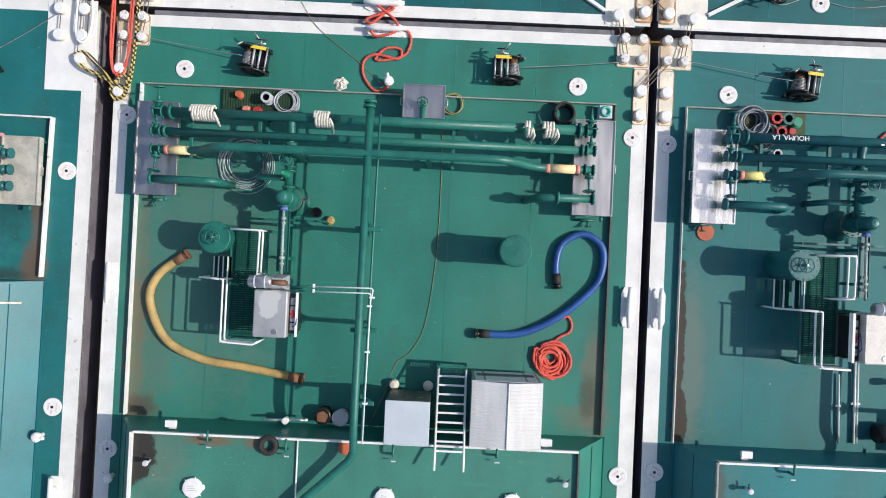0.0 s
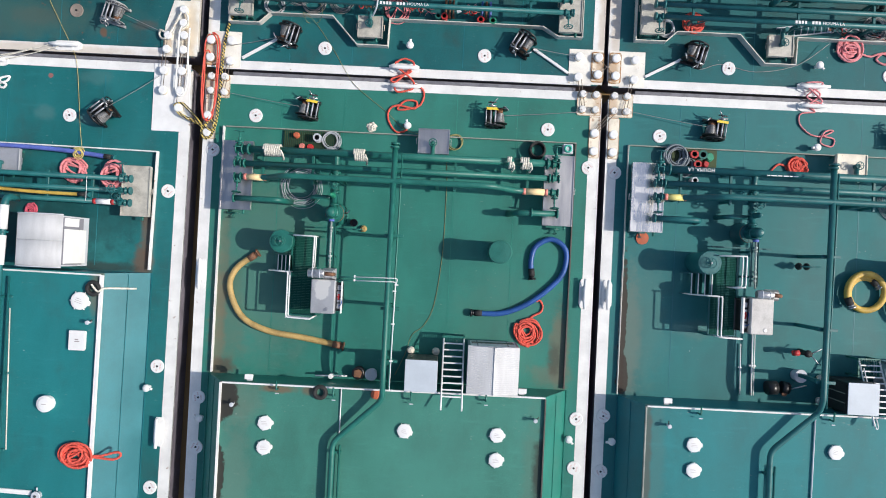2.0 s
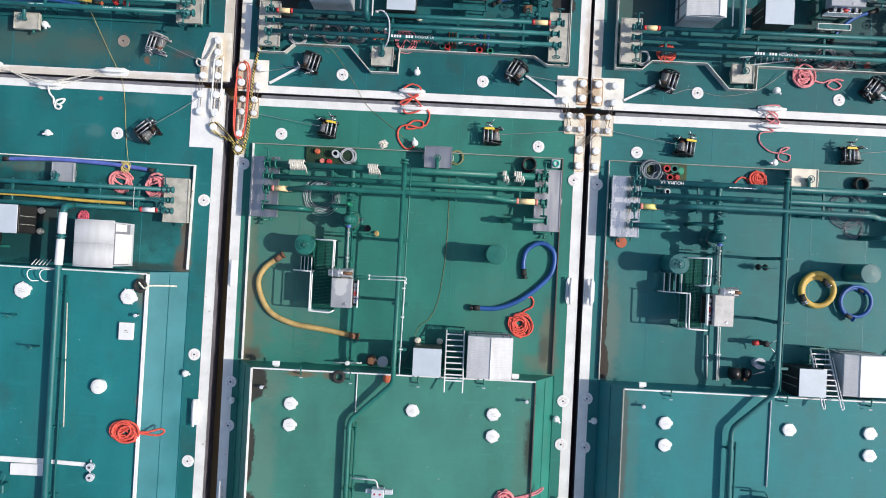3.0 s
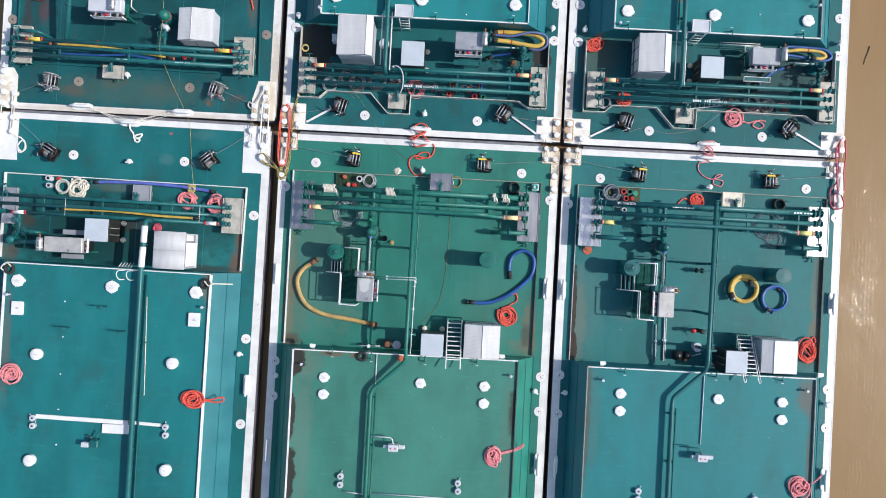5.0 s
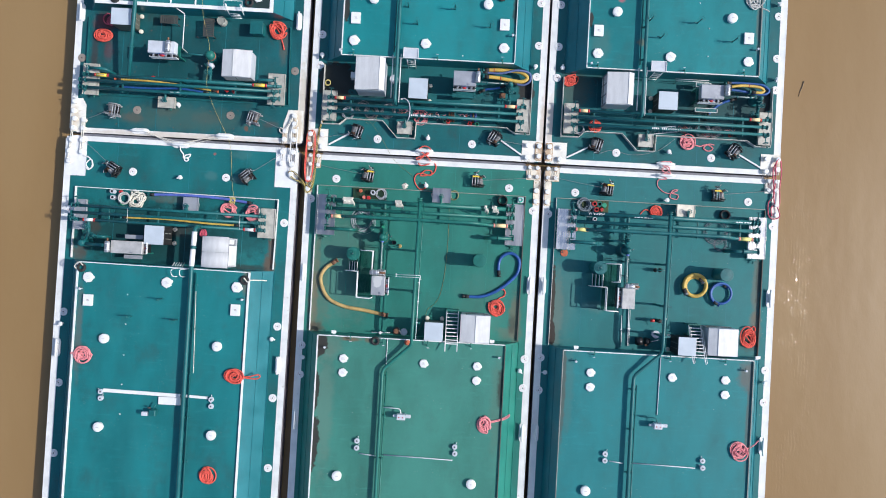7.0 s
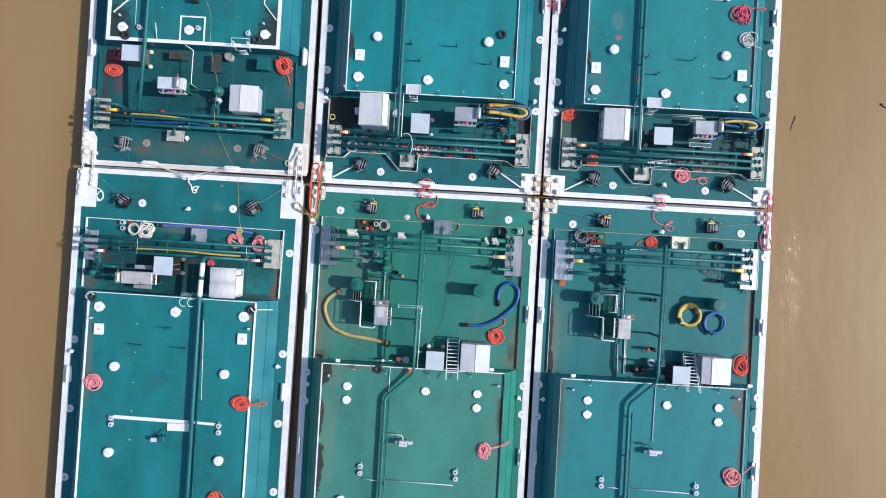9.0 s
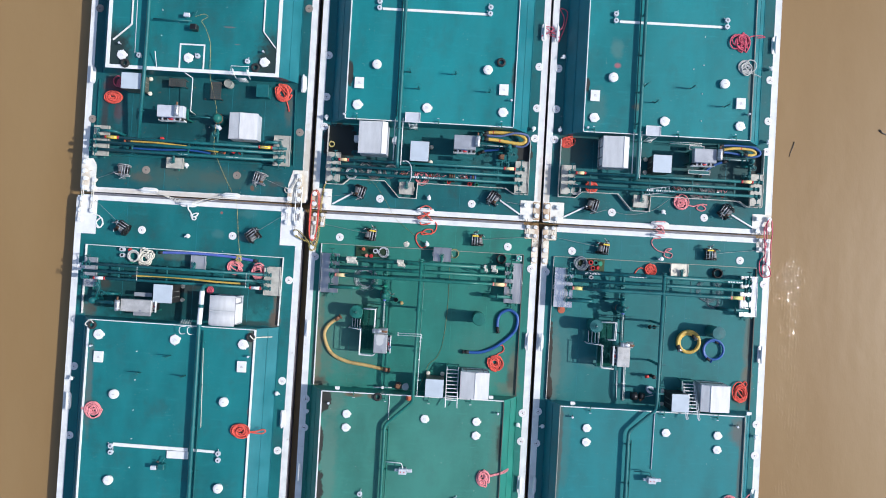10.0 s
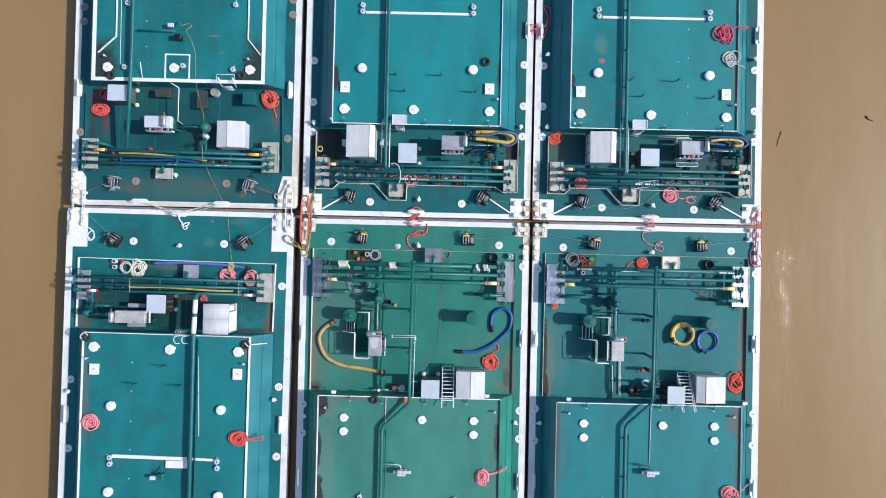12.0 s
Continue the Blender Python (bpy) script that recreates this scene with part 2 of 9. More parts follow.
WHITE = surface("weathered_white_paint", (0.70, 0.692, 0.672), 0.55, var=0.09, scale=1.1, fine=14, wear=((0.30, 0.20, 0.13), 0.115, 4.5),
                blotches=[(-17.0, 0.75, 9.0, 0.3, (0.46, 0.36, 0.25), 0.5), (-8.75, 3.0, 0.4, 4.5, (0.50, 0.41, 0.28), 0.6), (-8.3, 3.0, 0.3, 3.0, (0.50, 0.40, 0.28), 0.5), (8.2, 3.0, 0.3, 2.5, (0.46, 0.34, 0.22), 0.5), (8.7, 3.0, 0.3, 2.5, (0.46, 0.34, 0.22), 0.5)])
CLEAN = surface("white_paint", (0.74, 0.735, 0.725), 0.42, var=0.05, scale=2.0)
SHAFT = surface("worn_shaft_paint", (0.30, 0.36, 0.34), 0.5, metal=0.2, var=0.3, scale=9.0, wear=((0.55, 0.55, 0.52), 0.12, 14.0))
GREYWHITE = surface("grey_white_paint", (0.50, 0.52, 0.56), 0.45, var=0.08, scale=1.5, wear=((0.20, 0.16, 0.13), 0.03, 5.0))
RUN = (0.40, 0.22, 0.095)
CREAM = surface("cream_paint_rusted", (0.71, 0.645, 0.53), 0.6, var=0.14, scale=1.8, wear=((0.34, 0.18, 0.08), 0.18, 3.6),
                blotches=[(8.12, 0.9, 0.3, 0.9, RUN, 0.6), (8.6, 0.9, 0.3, 0.9, RUN, 0.6), (8.0, 0.3, 1.0, 0.15, RUN, 0.5), (8.85, 0.3, 0.9, 0.15, RUN, 0.5), (8.1, -0.45, 0.25, 0.6, RUN, 0.45),
                        (8.65, -0.5, 0.3, 0.7, RUN, 0.5), (-8.1, 0.8, 0.3, 1.0, RUN, 0.5), (-8.1, -0.5, 0.3, 0.7, RUN, 0.5)])
WORN_WHITE = surface("worn_white_plate", (0.72, 0.695, 0.63), 0.6, var=0.12, scale=1.2, wear=((0.36, 0.22, 0.11), 0.14, 2.6),
                     blotches=[(-9.0, 1.6, 0.4, 2.2, (0.55, 0.42, 0.25), 0.55), (-9.9, 1.2, 0.25, 0.6, (0.42, 0.24, 0.10), 0.5), (24.7, 0.9, 0.4, 1.0, (0.45, 0.28, 0.15), 0.5), (-24.7, 1.5, 0.4, 1.5, (0.50, 0.38, 0.25), 0.4)])
RUSTY = surface("rusty_steel", (0.16, 0.075, 0.04), 0.75, var=0.35, scale=3, wear=((0.30, 0.27, 0.22), 0.08, 6.0))
COAM = surface("weathered_coaming", (0.25, 0.26, 0.23), 0.6, var=0.25, scale=1.6, wear=((0.16, 0.08, 0.04), 0.14, 4.0))
COAM_PALE = surface("pale_worn_coaming", (0.56, 0.54, 0.49), 0.6, var=0.2, scale=1.4, wear=((0.20, 0.12, 0.07), 0.12, 4.0))
COAM_DARK = surface("rusted_dark_coaming", (0.085, 0.075, 0.065), 0.65, var=0.3, scale=1.6, wear=((0.30, 0.27, 0.22), 0.10, 4.0))
GALV = surface("galvanised_grey", (0.36, 0.37, 0.40), 0.42, metal=0.35, var=0.12, scale=1.2, fine=30)
# grey engine lid with one hard-edged pale patch
LID = surface("pale_patched_engine_lid", (0.36, 0.37, 0.39), 0.45, metal=0.3, var=0.14, scale=1.2, fine=30, blotches=[(-2.51, -8.53, 0.48, 0.7, (0.60, 0.60, 0.585), 1.0)])
STAINLESS = surface("bright_sheet_steel", (0.92, 0.89, 0.85), 0.26, metal=0.97, var=0.07, scale=1.4, fine=20, bump=0.01, stretch=(3, 0.3, 1))
PAN_GREY = surface("dull_zinc_pan", (0.55, 0.53, 0.52), 0.36, metal=0.95, var=0.1, scale=1.4, stretch=(3, 0.3, 1), fine=24, bump=0.01)
TAN_PAN = surface("stained_drip_pan", (0.42, 0.40, 0.35), 0.55, metal=0.1, var=0.22, scale=2.4, wear=((0.16, 0.11, 0.07), 0.12, 5.0))
PIPE = surface("green_pipe_paint", (0.009, 0.120, 0.096), 0.45, var=0.18, scale=1.8, wear=((0.05, 0.18, 0.13), 0.06, 8.0))
PIPE_T = surface("teal_pipe_paint", (0.006, 0.100, 0.105), 0.45, var=0.18, scale=1.8, wear=((0.05, 0.16, 0.15), 0.06, 8.0))
GRATE = surface("green_grating", (0.005, 0.056, 0.042), 0.85, var=0.15, spec=0.12)
OLIVE = surface("olive_grating", (0.035, 0.055, 0.020), 0.7, var=0.25)
BLACK = surface("black_machine_paint", (0.010, 0.010, 0.011), 0.35, var=0.3)
RUBBER = surface("black_rubber", (0.016, 0.016, 0.016), 0.75, var=0.3)
STEEL = surface("bare_steel", (0.42, 0.42, 0.43), 0.35, metal=0.8, var=0.2, scale=5)
LASHING = surface("rust_dark_wire", (0.15, 0.12, 0.10), 0.6, metal=0.3, var=0.3, scale=8)
WIRE = surface("wire_rope_steel", (0.27, 0.27, 0.27), 0.5, metal=0.5, var=0.25, scale=8)
SLATE_COIL = surface("slate_grey_hose", (0.17, 0.20, 0.225), 0.5, var=0.2, scale=6)
LIGHTWIRE = surface("pale_wire_hose", (0.45, 0.47, 0.50), 0.5, var=0.15, scale=8)
RED_ROPE = surface("orange_red_rope", (0.64, 0.09, 0.062), 0.8, var=0.25, scale=9, fine=60, bump=0.6)
PINK_ROPE = surface("faded_pink_rope", (0.70, 0.235, 0.25), 0.8, var=0.22, scale=9, fine=60, bump=0.6)
CRIMSON_ROPE = surface("crimson_rope", (0.52, 0.085, 0.13), 0.8, var=0.25, scale=9, fine=60, bump=0.6)
WHITE_ROPE = surface("dirty_white_rope", (0.62, 0.58, 0.50), 0.85, var=0.22, scale=9, fine=60, bump=0.6)
CLEAN_ROPE = surface("clean_white_rope", (0.78, 0.77, 0.74), 0.85, var=0.12, scale=9, fine=60, bump=0.6)
GREY_ROPE = surface("grey_rope", (0.46, 0.455, 0.43), 0.85, var=0.25, scale=9, fine=60, bump=0.6)
YELLOW_ROPE = surface("yellow_cord", (0.52, 0.42, 0.15), 0.8, var=0.2, scale=9)
TAN_CORD = surface("tan_cord", (0.22, 0.21, 0.09), 0.8, var=0.25, scale=9)
TAN_HOSE = surface("faded_tan_hose", (0.40, 0.27, 0.10), 0.6, var=0.28, scale=1.4, wear=((0.20, 0.13, 0.06), 0.12, 3.0))
YELLOW_HOSE = surface("yellow_hose", (0.50, 0.33, 0.065), 0.55, var=0.25, scale=2.2, wear=((0.16, 0.10, 0.04), 0.10, 4.0))
BLUE_HOSE = surface("blue_hose", (0.016, 0.072, 0.255), 0.42, var=0.2, scale=2.0)
LILAC_HOSE = surface("faded_blue_hose", (0.09, 0.13, 0.42), 0.5, var=0.2, scale=2.0)
SLATE_HOSE = surface("slate_blue_hose", (0.07, 0.10, 0.22), 0.5, var=0.25, scale=2.0)
YELLOW = surface("yellow_paint", (0.75, 0.52, 0.05), 0.45, var=0.1)
PALE_YELLOW = surface("pale_yellow_band", (0.72, 0.62, 0.20), 0.5, var=0.1)
PEACH = surface("faded_yellow_band", (0.80, 0.58, 0.30), 0.55, var=0.1)
RED = surface("red_paint", (0.42, 0.025, 0.025), 0.5, var=0.2)
PINK = surface("faded_red_band", (0.62, 0.20, 0.16), 0.5, var=0.12)
ORANGE = surface("rust_orange_cap", (0.42, 0.10, 0.045), 0.65, var=0.2)
LIGHT_GREEN = surface("bright_green_paint", (0.015, 0.22, 0.13), 0.5, var=0.15)
AQUA = surface("aqua_rubber", (0.05, 0.40, 0.30), 0.5, var=0.15)
OLIVE_PANEL = surface("dark_olive_grey_panel", (0.085, 0.09, 0.072), 0.5, var=0.14, scale=1.5)
PACK_DARK = surface("near_black_panel", (0.016, 0.016, 0.016), 0.45, var=0.2)
DARKGREY = surface("dark_grey_louvre", (0.055, 0.055, 0.050), 0.5, var=0.2)
BLUEGREY = surface("pale_blue_grey_paint", (0.46, 0.51, 0.56), 0.4, var=0.06, scale=1.0)
PANEL = surface("off_white_roof_sheet", (0.575, 0.57, 0.57), 0.45, var=0.08, scale=1.0, stretch=(3, 0.6, 1), wear=((0.36, 0.33, 0.29), 0.04, 3.0))
FRAME_GREY = surface("slate_grey_panel_frame", (0.20, 0.20, 0.23), 0.5, var=0.1)
INK = surface("grey_lettering", (0.30, 0.26, 0.26), 0.6, var=0.2)
FAINT_INK = surface("faint_grey_lettering", (0.46, 0.43, 0.43), 0.6, var=0.2)
REDINK = surface("red_lettering", (0.62, 0.46, 0.44), 0.6, var=0.2)


def banded(name, a, b, turns):
    """Rope of two colours laid in a spiral."""
    m, t, bsdf = nodes_of(name)
    uv = t.nodes.new("ShaderNodeNewGeometry").outputs["Position"]
    w = node(t, "ShaderNodeTexWave", Scale=turns, Distortion=1.0)
    w.wave_type, w.bands_direction = "BANDS", "DIAGONAL"
    t.links.new(uv, w.inputs["Vector"])
    t.links.new(blend(t, ramp_of(t, w.outputs["Fac"], 0.45, 0.55), a, b), bsdf.inputs["Base Color"])
    bsdf.inputs["Roughness"].default_value = 0.8
    return m


TIGER = banded("black_and_yellow_rope", (0.02, 0.02, 0.02), (0.60, 0.46, 0.12), 4.2)


def river():
    m, t, bsdf = nodes_of("muddy_river_water")
    pos = t.nodes.new("ShaderNodeNewGeometry").outputs["Position"]
    big = noise_of(t, pos, 0.05, 5, 0.6, (1.6, 0.5, 1))
    c = blend(t, ramp_of(t, big, 0.3, 0.7), (0.245, 0.147, 0.058), (0.275, 0.175, 0.076))
    t.links.new(c, bsdf.inputs["Base Color"])
    bsdf.inputs["Roughness"].default_value = 0.42
    bsdf.inputs["Coat Weight"].default_value = 0.45
    bsdf.inputs["Coat Roughness"].default_value = 0.05
    bsdf.inputs["Coat IOR"].default_value = 1.33
    bsdf.inputs["IOR"].default_value = 1.33
    h = math_of(t, "ADD", noise_of(t, pos, 0.8, 4, 0.55, (1.0, 0.45, 1)), math_of(t, "MULTIPLY", noise_of(t, pos, 0.16, 3, 0.5), 1.5))
    streak = ramp_of(t, noise_of(t, pos, 0.10, 3, 0.5, (1.0, 0.3, 1)), 0.57, 0.70)
    h = math_of(t, "ADD", h, math_of(t, "MULTIPLY", math_of(t, "MULTIPLY", noise_of(t, pos, 9.0, 3, 0.6), streak), 0.12))
    # the eddy line that the current draws along the outer barge
    axes = t.nodes.new("ShaderNodeSeparateXYZ")
    t.links.new(pos, axes.inputs[0])
    sway = math_of(t, "MULTIPLY", math_of(t, "SUBTRACT", noise_of(t, pos, 0.16, 3, 0.55), 0.5), 9.0)
    off = math_of(t, "ABSOLUTE", math_of(t, "ADD", math_of(t, "SUBTRACT", axes.outputs["X"], 27.15), sway), 0.0)
    line_mask = math_of(t, "MULTIPLY", ramp_of(t, off, 1.05, 0.2), ramp_of(t, axes.outputs["Y"], 0.0, -3.0))
    tufts = ramp_of(t, noise_of(t, pos, 0.9, 3, 0.6), 0.40, 0.54)
    crests = node(t, "ShaderNodeTexWave", Scale=1.35, Distortion=5.0, Detail=2.0)
    crests.inputs["Detail Scale"].default_value = 0.5
    t.links.new(pos, crests.inputs["Vector"])
    chop = math_of(t, "MULTIPLY", crests.outputs["Fac"], ramp_of(t, noise_of(t, pos, 3.0, 2, 0.5, (1.0, 0.6, 1)), 0.36, 0.56))
    cb = node(t, "ShaderNodeBump", Strength=1.0, Distance=0.045)
    t.links.new(math_of(t, "MULTIPLY", math_of(t, "MULTIPLY", line_mask, tufts), chop), cb.inputs["Height"])
    t.links.new(cb.outputs[0], bsdf.inputs["Coat Normal"])
    b = node(t, "ShaderNodeBump", Strength=0.12, Distance=0.2)
    t.links.new(h, b.inputs["Height"])
    t.links.new(b.outputs[0], bsdf.inputs["Normal"])
    return m


WATER = river()

# ---- mesh helpers ----
def mesh_of(name, bm, material):
    me = bpy.data.meshes.new(name)
    bm.to_mesh(me)
    bm.free()
    me.materials.append(material)
    return me


def thing(name, at, label, category, group="", kind="", turn=0.0):
    """A top-level thing: an Empty at its base, which parents its parts."""
    ob = new(name)
    ob.matrix_basis = pose(*at, 0, 0, turn)
    ob.empty_display_size = 0.2
    return tagged(ob, label, category, group, kind)


def part(name, bm, material, parent, label="", kind=""):
    ob = new(name, mesh_of(name, bm, material))
    ob.parent = parent
    return tagged(ob, label, kind=kind)


def solo(name, bm, material, at, label, category, group="", kind="", turn=0.0):
    """A thing that is one mesh."""
    ob = new(name, mesh_of(name, bm, material))
    ob.matrix_basis = pose(*at, 0, 0, turn)
    return tagged(ob, label, category, group, kind)


def box(x0, y0, z0, x1, y1, z1, bevel=0.0, bm=None):
    bm = bm or bmesh.new()
    tmp = bmesh.new()
    bmesh.ops.create_cube(tmp, size=1.0)
    for v in tmp.verts:
        v.co = Vector((x0 + (v.co.x + 0.5) * (x1 - x0), y0 + (v.co.y + 0.5) * (y1 - y0), z0 + (v.co.z + 0.5) * (z1 - z0)))
    if bevel:
        bmesh.ops.bevel(tmp, geom=tmp.edges[:], offset=bevel, segments=1, profile=0.5, affect="EDGES")
    return merge(bm, tmp)


def merge(bm, tmp, m=None):
    at = {v: bm.verts.new(m @ v.co if m else v.co) for v in tmp.verts}
    for f in tmp.faces:
        bm.faces.new([at[v] for v in f.verts]).smooth = f.smooth
    tmp.free()
    return bm


def frame_axes(way):
    way = way.normalized()
    side = way.cross(Vector((0, 0, 1)) if abs(way.z) < 0.95 else Vector((1, 0, 0))).normalized()
    return way, side, side.cross(way)


def sweep(points, r, seg=8, closed=False, bm=None, caps=True):
    """A round tube along points; r is one radius or one for each point."""
    bm = bm or bmesh.new()
    pts = [Vector(p) for p in points]
    n = len(pts)
    radii = r if isinstance(r, (list, tuple)) else [r] * n
    rings, side = [], None
    for k, p in enumerate(pts):
        a, b = (pts[(k - 1) % n], pts[(k + 1) % n]) if closed else (pts[max(k - 1, 0)], pts[min(k + 1, n - 1)])
        way = (b - a).normalized()
        if side is None:
            _, side, _ = frame_axes(way)
        side = (side - way * side.dot(way)).normalized()
        up = side.cross(way)
        rings.append([bm.verts.new(p + (side * math.cos(q) + up * math.sin(q)) * radii[k]) for q in [2 * math.pi * s / seg for s in range(seg)]])
    for k in range(n if closed else n - 1):
        a, b = rings[k], rings[(k + 1) % n]
        for s in range(seg):
            bm.faces.new((a[s], a[(s + 1) % seg], b[(s + 1) % seg], b[s])).smooth = True
    if caps and not closed:
        bm.faces.new(rings[0][::-1])
        bm.faces.new(rings[-1])
    return bm


def rope(points, r, seg=9, bm=None, lay=0.3):
    """A laid rope: three strands that wind round each other along the points."""
    bm = bm or bmesh.new()
    pts = [Vector(points[0])]
    for p in points[1:]:
        p = Vector(p)
        n = max(1, int((p - pts[-1]).length / 0.045))
        a = pts[-1].copy()
        pts += [a.lerp(p, (k + 1) / n) for k in range(n)]
    rings, side, run = [], None, 0.0
    for k, p in enumerate(pts):
        way = pts[min(k + 1, len(pts) - 1)] - pts[max(k - 1, 0)]
        if way.length < 1e-6:
            continue
        way.normalize()
        if side is None:
            _, side, _ = frame_axes(way)
        side = (side - way * side.dot(way)).normalized()
        up = side.cross(way)
        run += (p - pts[k - 1]).length if k else 0.0
        row = []
        for s in range(seg):
            q = 2 * math.pi * s / seg
            d = r * (1 + 0.24 * math.cos(3 * (q - 2 * math.pi * run / lay)))
            row.append(bm.verts.new(p + (side * math.cos(q) + up * math.sin(q)) * d))
        rings.append(row)
    for a, b in zip(rings, rings[1:]):
        for s in range(seg):
            bm.faces.new((a[s], a[(s + 1) % seg], b[(s + 1) % seg], b[s])).smooth = True
    bm.faces.new(rings[0][::-1])
    bm.faces.new(rings[-1])
    return bm


def rod(a, b, r, seg=12, bm=None, r2=None):
    return sweep([a, b], [r, r if r2 is None else r2], seg, bm=bm)


def ring(c, R, r, axis=(0, 0, 1), seg=20, ring_seg=6, bm=None):
    _, s, u = frame_axes(Vector(axis))
    return sweep([Vector(c) + s * R * math.cos(q) + u * R * math.sin(q) for q in [2 * math.pi * k / seg for k in range(seg)]], r, ring_seg, True, bm)


def lathe(profile, seg=24, bm=None, at=(0, 0, 0)):
    """Turns (radius, height) pairs about z; radii of 0 close the ends."""
    bm = bm or bmesh.new()
    at = Vector(at)
    rings = []
    for r, z in profile:
        rings.append([bm.verts.new(at + Vector((0, 0, z)))] if r == 0 else
                     [bm.verts.new(at + Vector((r * math.cos(q), r * math.sin(q), z))) for q in [2 * math.pi * s / seg for s in range(seg)]])
    for a, b in zip(rings, rings[1:]):
        for s in range(seg):
            t = (s + 1) % seg
            if len(a) == 1 and len(b) > 1:
                bm.faces.new((a[0], b[t], b[s]))
            elif len(b) == 1 and len(a) > 1:
                bm.faces.new((a[s], a[t], b[0]))
            elif len(a) > 1:
                bm.faces.new((a[s], a[t], b[t], b[s])).smooth = abs(profile[0][1] - profile[-1][1]) > 0.2
    bmesh.ops.recalc_face_normals(bm, faces=bm.faces[:])
    return bm


def curve(points, steps=6, closed=False):
    """A smooth line through the points (Catmull-Rom)."""
    pts = [Vector(p) for p in points]
    n, out = len(pts), []
    for k in range(n if closed else n - 1):
        p = [pts[(k + d) % n] if closed else pts[min(max(k + d, 0), n - 1)] for d in (-1, 0, 1, 2)]
        for s in range(steps):
            u = s / steps
            out.append(0.5 * (2 * p[1] + (p[2] - p[0]) * u + (2 * p[0] - 5 * p[1] + 4 * p[2] - p[3]) * u * u + (3 * p[1] - p[0] - 3 * p[2] + p[3]) * u ** 3))
    return out if closed else out + [pts[-1]]


def bent(points, radius=0.3, steps=5):
    """A polyline with its corners rounded, as a pipe is bent."""
    pts = [Vector(p) for p in points]
    out = [pts[0]]
    for a, b, c in zip(pts, pts[1:], pts[2:]):
        d = min(radius, (a - b).length * 0.45, (c - b).length * 0.45)
        p, q = b + (a - b).normalized() * d, b + (c - b).normalized() * d
        out += [p.lerp(b, u).lerp(b.lerp(q, u), u) for u in [s / steps for s in range(steps + 1)]]
    return out + [pts[-1]]


def slab(outline, z0, z1, bm=None):
    """A flat plate with the given outline."""
    bm = bm or bmesh.new()
    lo, hi = [bm.verts.new((x, y, z0)) for x, y in outline], [bm.verts.new((x, y, z1)) for x, y in outline]
    bm.faces.new(hi), bm.faces.new(lo[::-1])
    n = len(outline)
    for k in range(n):
        bm.faces.new((lo[k], lo[(k + 1) % n], hi[(k + 1) % n], hi[k]))
    bmesh.ops.recalc_face_normals(bm, faces=bm.faces[:])
    return bm


def wall(points, z0, z1, thick, bm=None):
    """An upright strip along a line of (x, y), mitred at its corners; it closes where it ends at its first point."""
    bm = bm or bmesh.new()
    pts = [Vector((x, y)) for x, y in points]
    closed = (pts[0] - pts[-1]).length < 1e-6
    if closed:
        pts = pts[:-1]
    n, rows = len(pts), []
    for k, p in enumerate(pts):
        into = (p - pts[k - 1]).normalized() if k or closed else None
        out = (pts[(k + 1) % n] - p).normalized() if k < n - 1 or closed else None
        into, out = into or out, out or into
        side = Vector((-into.y - out.y, into.x + out.x)).normalized()
        side *= thick / 2 / max(0.35, side.dot(Vector((-into.y, into.x))))
        l, r = p + side, p - side
        rows.append([bm.verts.new((q.x, q.y, z)) for q, z in ((l, z0), (l, z1), (r, z1), (r, z0))])
    for k in range(n if closed else n - 1):
        a, b = rows[k], rows[(k + 1) % n]
        for j in range(4):
            bm.faces.new((a[j], a[(j + 1) % 4], b[(j + 1) % 4], b[j]))
    if not closed:
        bm.faces.new(rows[0]), bm.faces.new(rows[-1][::-1])
    bmesh.ops.recalc_face_normals(bm, faces=bm.faces[:])
    return bm


def lettering(name, words, size, at, turn, material, parent):
    """Painted words as a thin mesh."""
    c = bpy.data.curves.new(name, "FONT")
    c.body, c.size, c.extrude, c.align_x = words, size, 0.002, "CENTER"
    tmp = new(name, c)
    me = bpy.data.meshes.new_from_object(tmp)
    bpy.data.objects.remove(tmp)
    me.materials.append(material)
    ob = new(name, me)
    ob.matrix_basis = pose(*at, 0, 0, turn)
    ob.parent = parent
    return ob

# ---- river ----
bm = bmesh.new()
bmesh.ops.create_grid(bm, x_segments=8, y_segments=8, size=1500)
solo("water", bm, WATER, (0, 0, -1.1), "muddy brown river water with light ripples", "river", kind="structure")

def drift(points, r, seed):
    rng = random.Random(seed)
    pts = [(x + rng.uniform(-0.03, 0.03), y + rng.uniform(-0.03, 0.03), 0) for x, y in points]
    n = len(pts)
    solo("drift_stick", sweep(pts, [r * (1 - 0.7 * k / n) for k in range(n)], 6), surface("wet_driftwood_%d" % seed, (0.06, 0.04, 0.025), 0.6, var=0.3), (0, 0, -1.09), "thin wet driftwood stick floating on the river", "stick", "floating sticks")


drift([(26.81, 7.24), (26.68, 6.9), (26.55, 6.5), (26.46, 6.15)], 0.045, 1)
drift([(32.96, 8.46), (33.2, 8.33), (33.5, 8.15)], 0.09, 2)

# ---- barges ----
HALF, LONG, TOP = 8.23, 90.0, 1.45


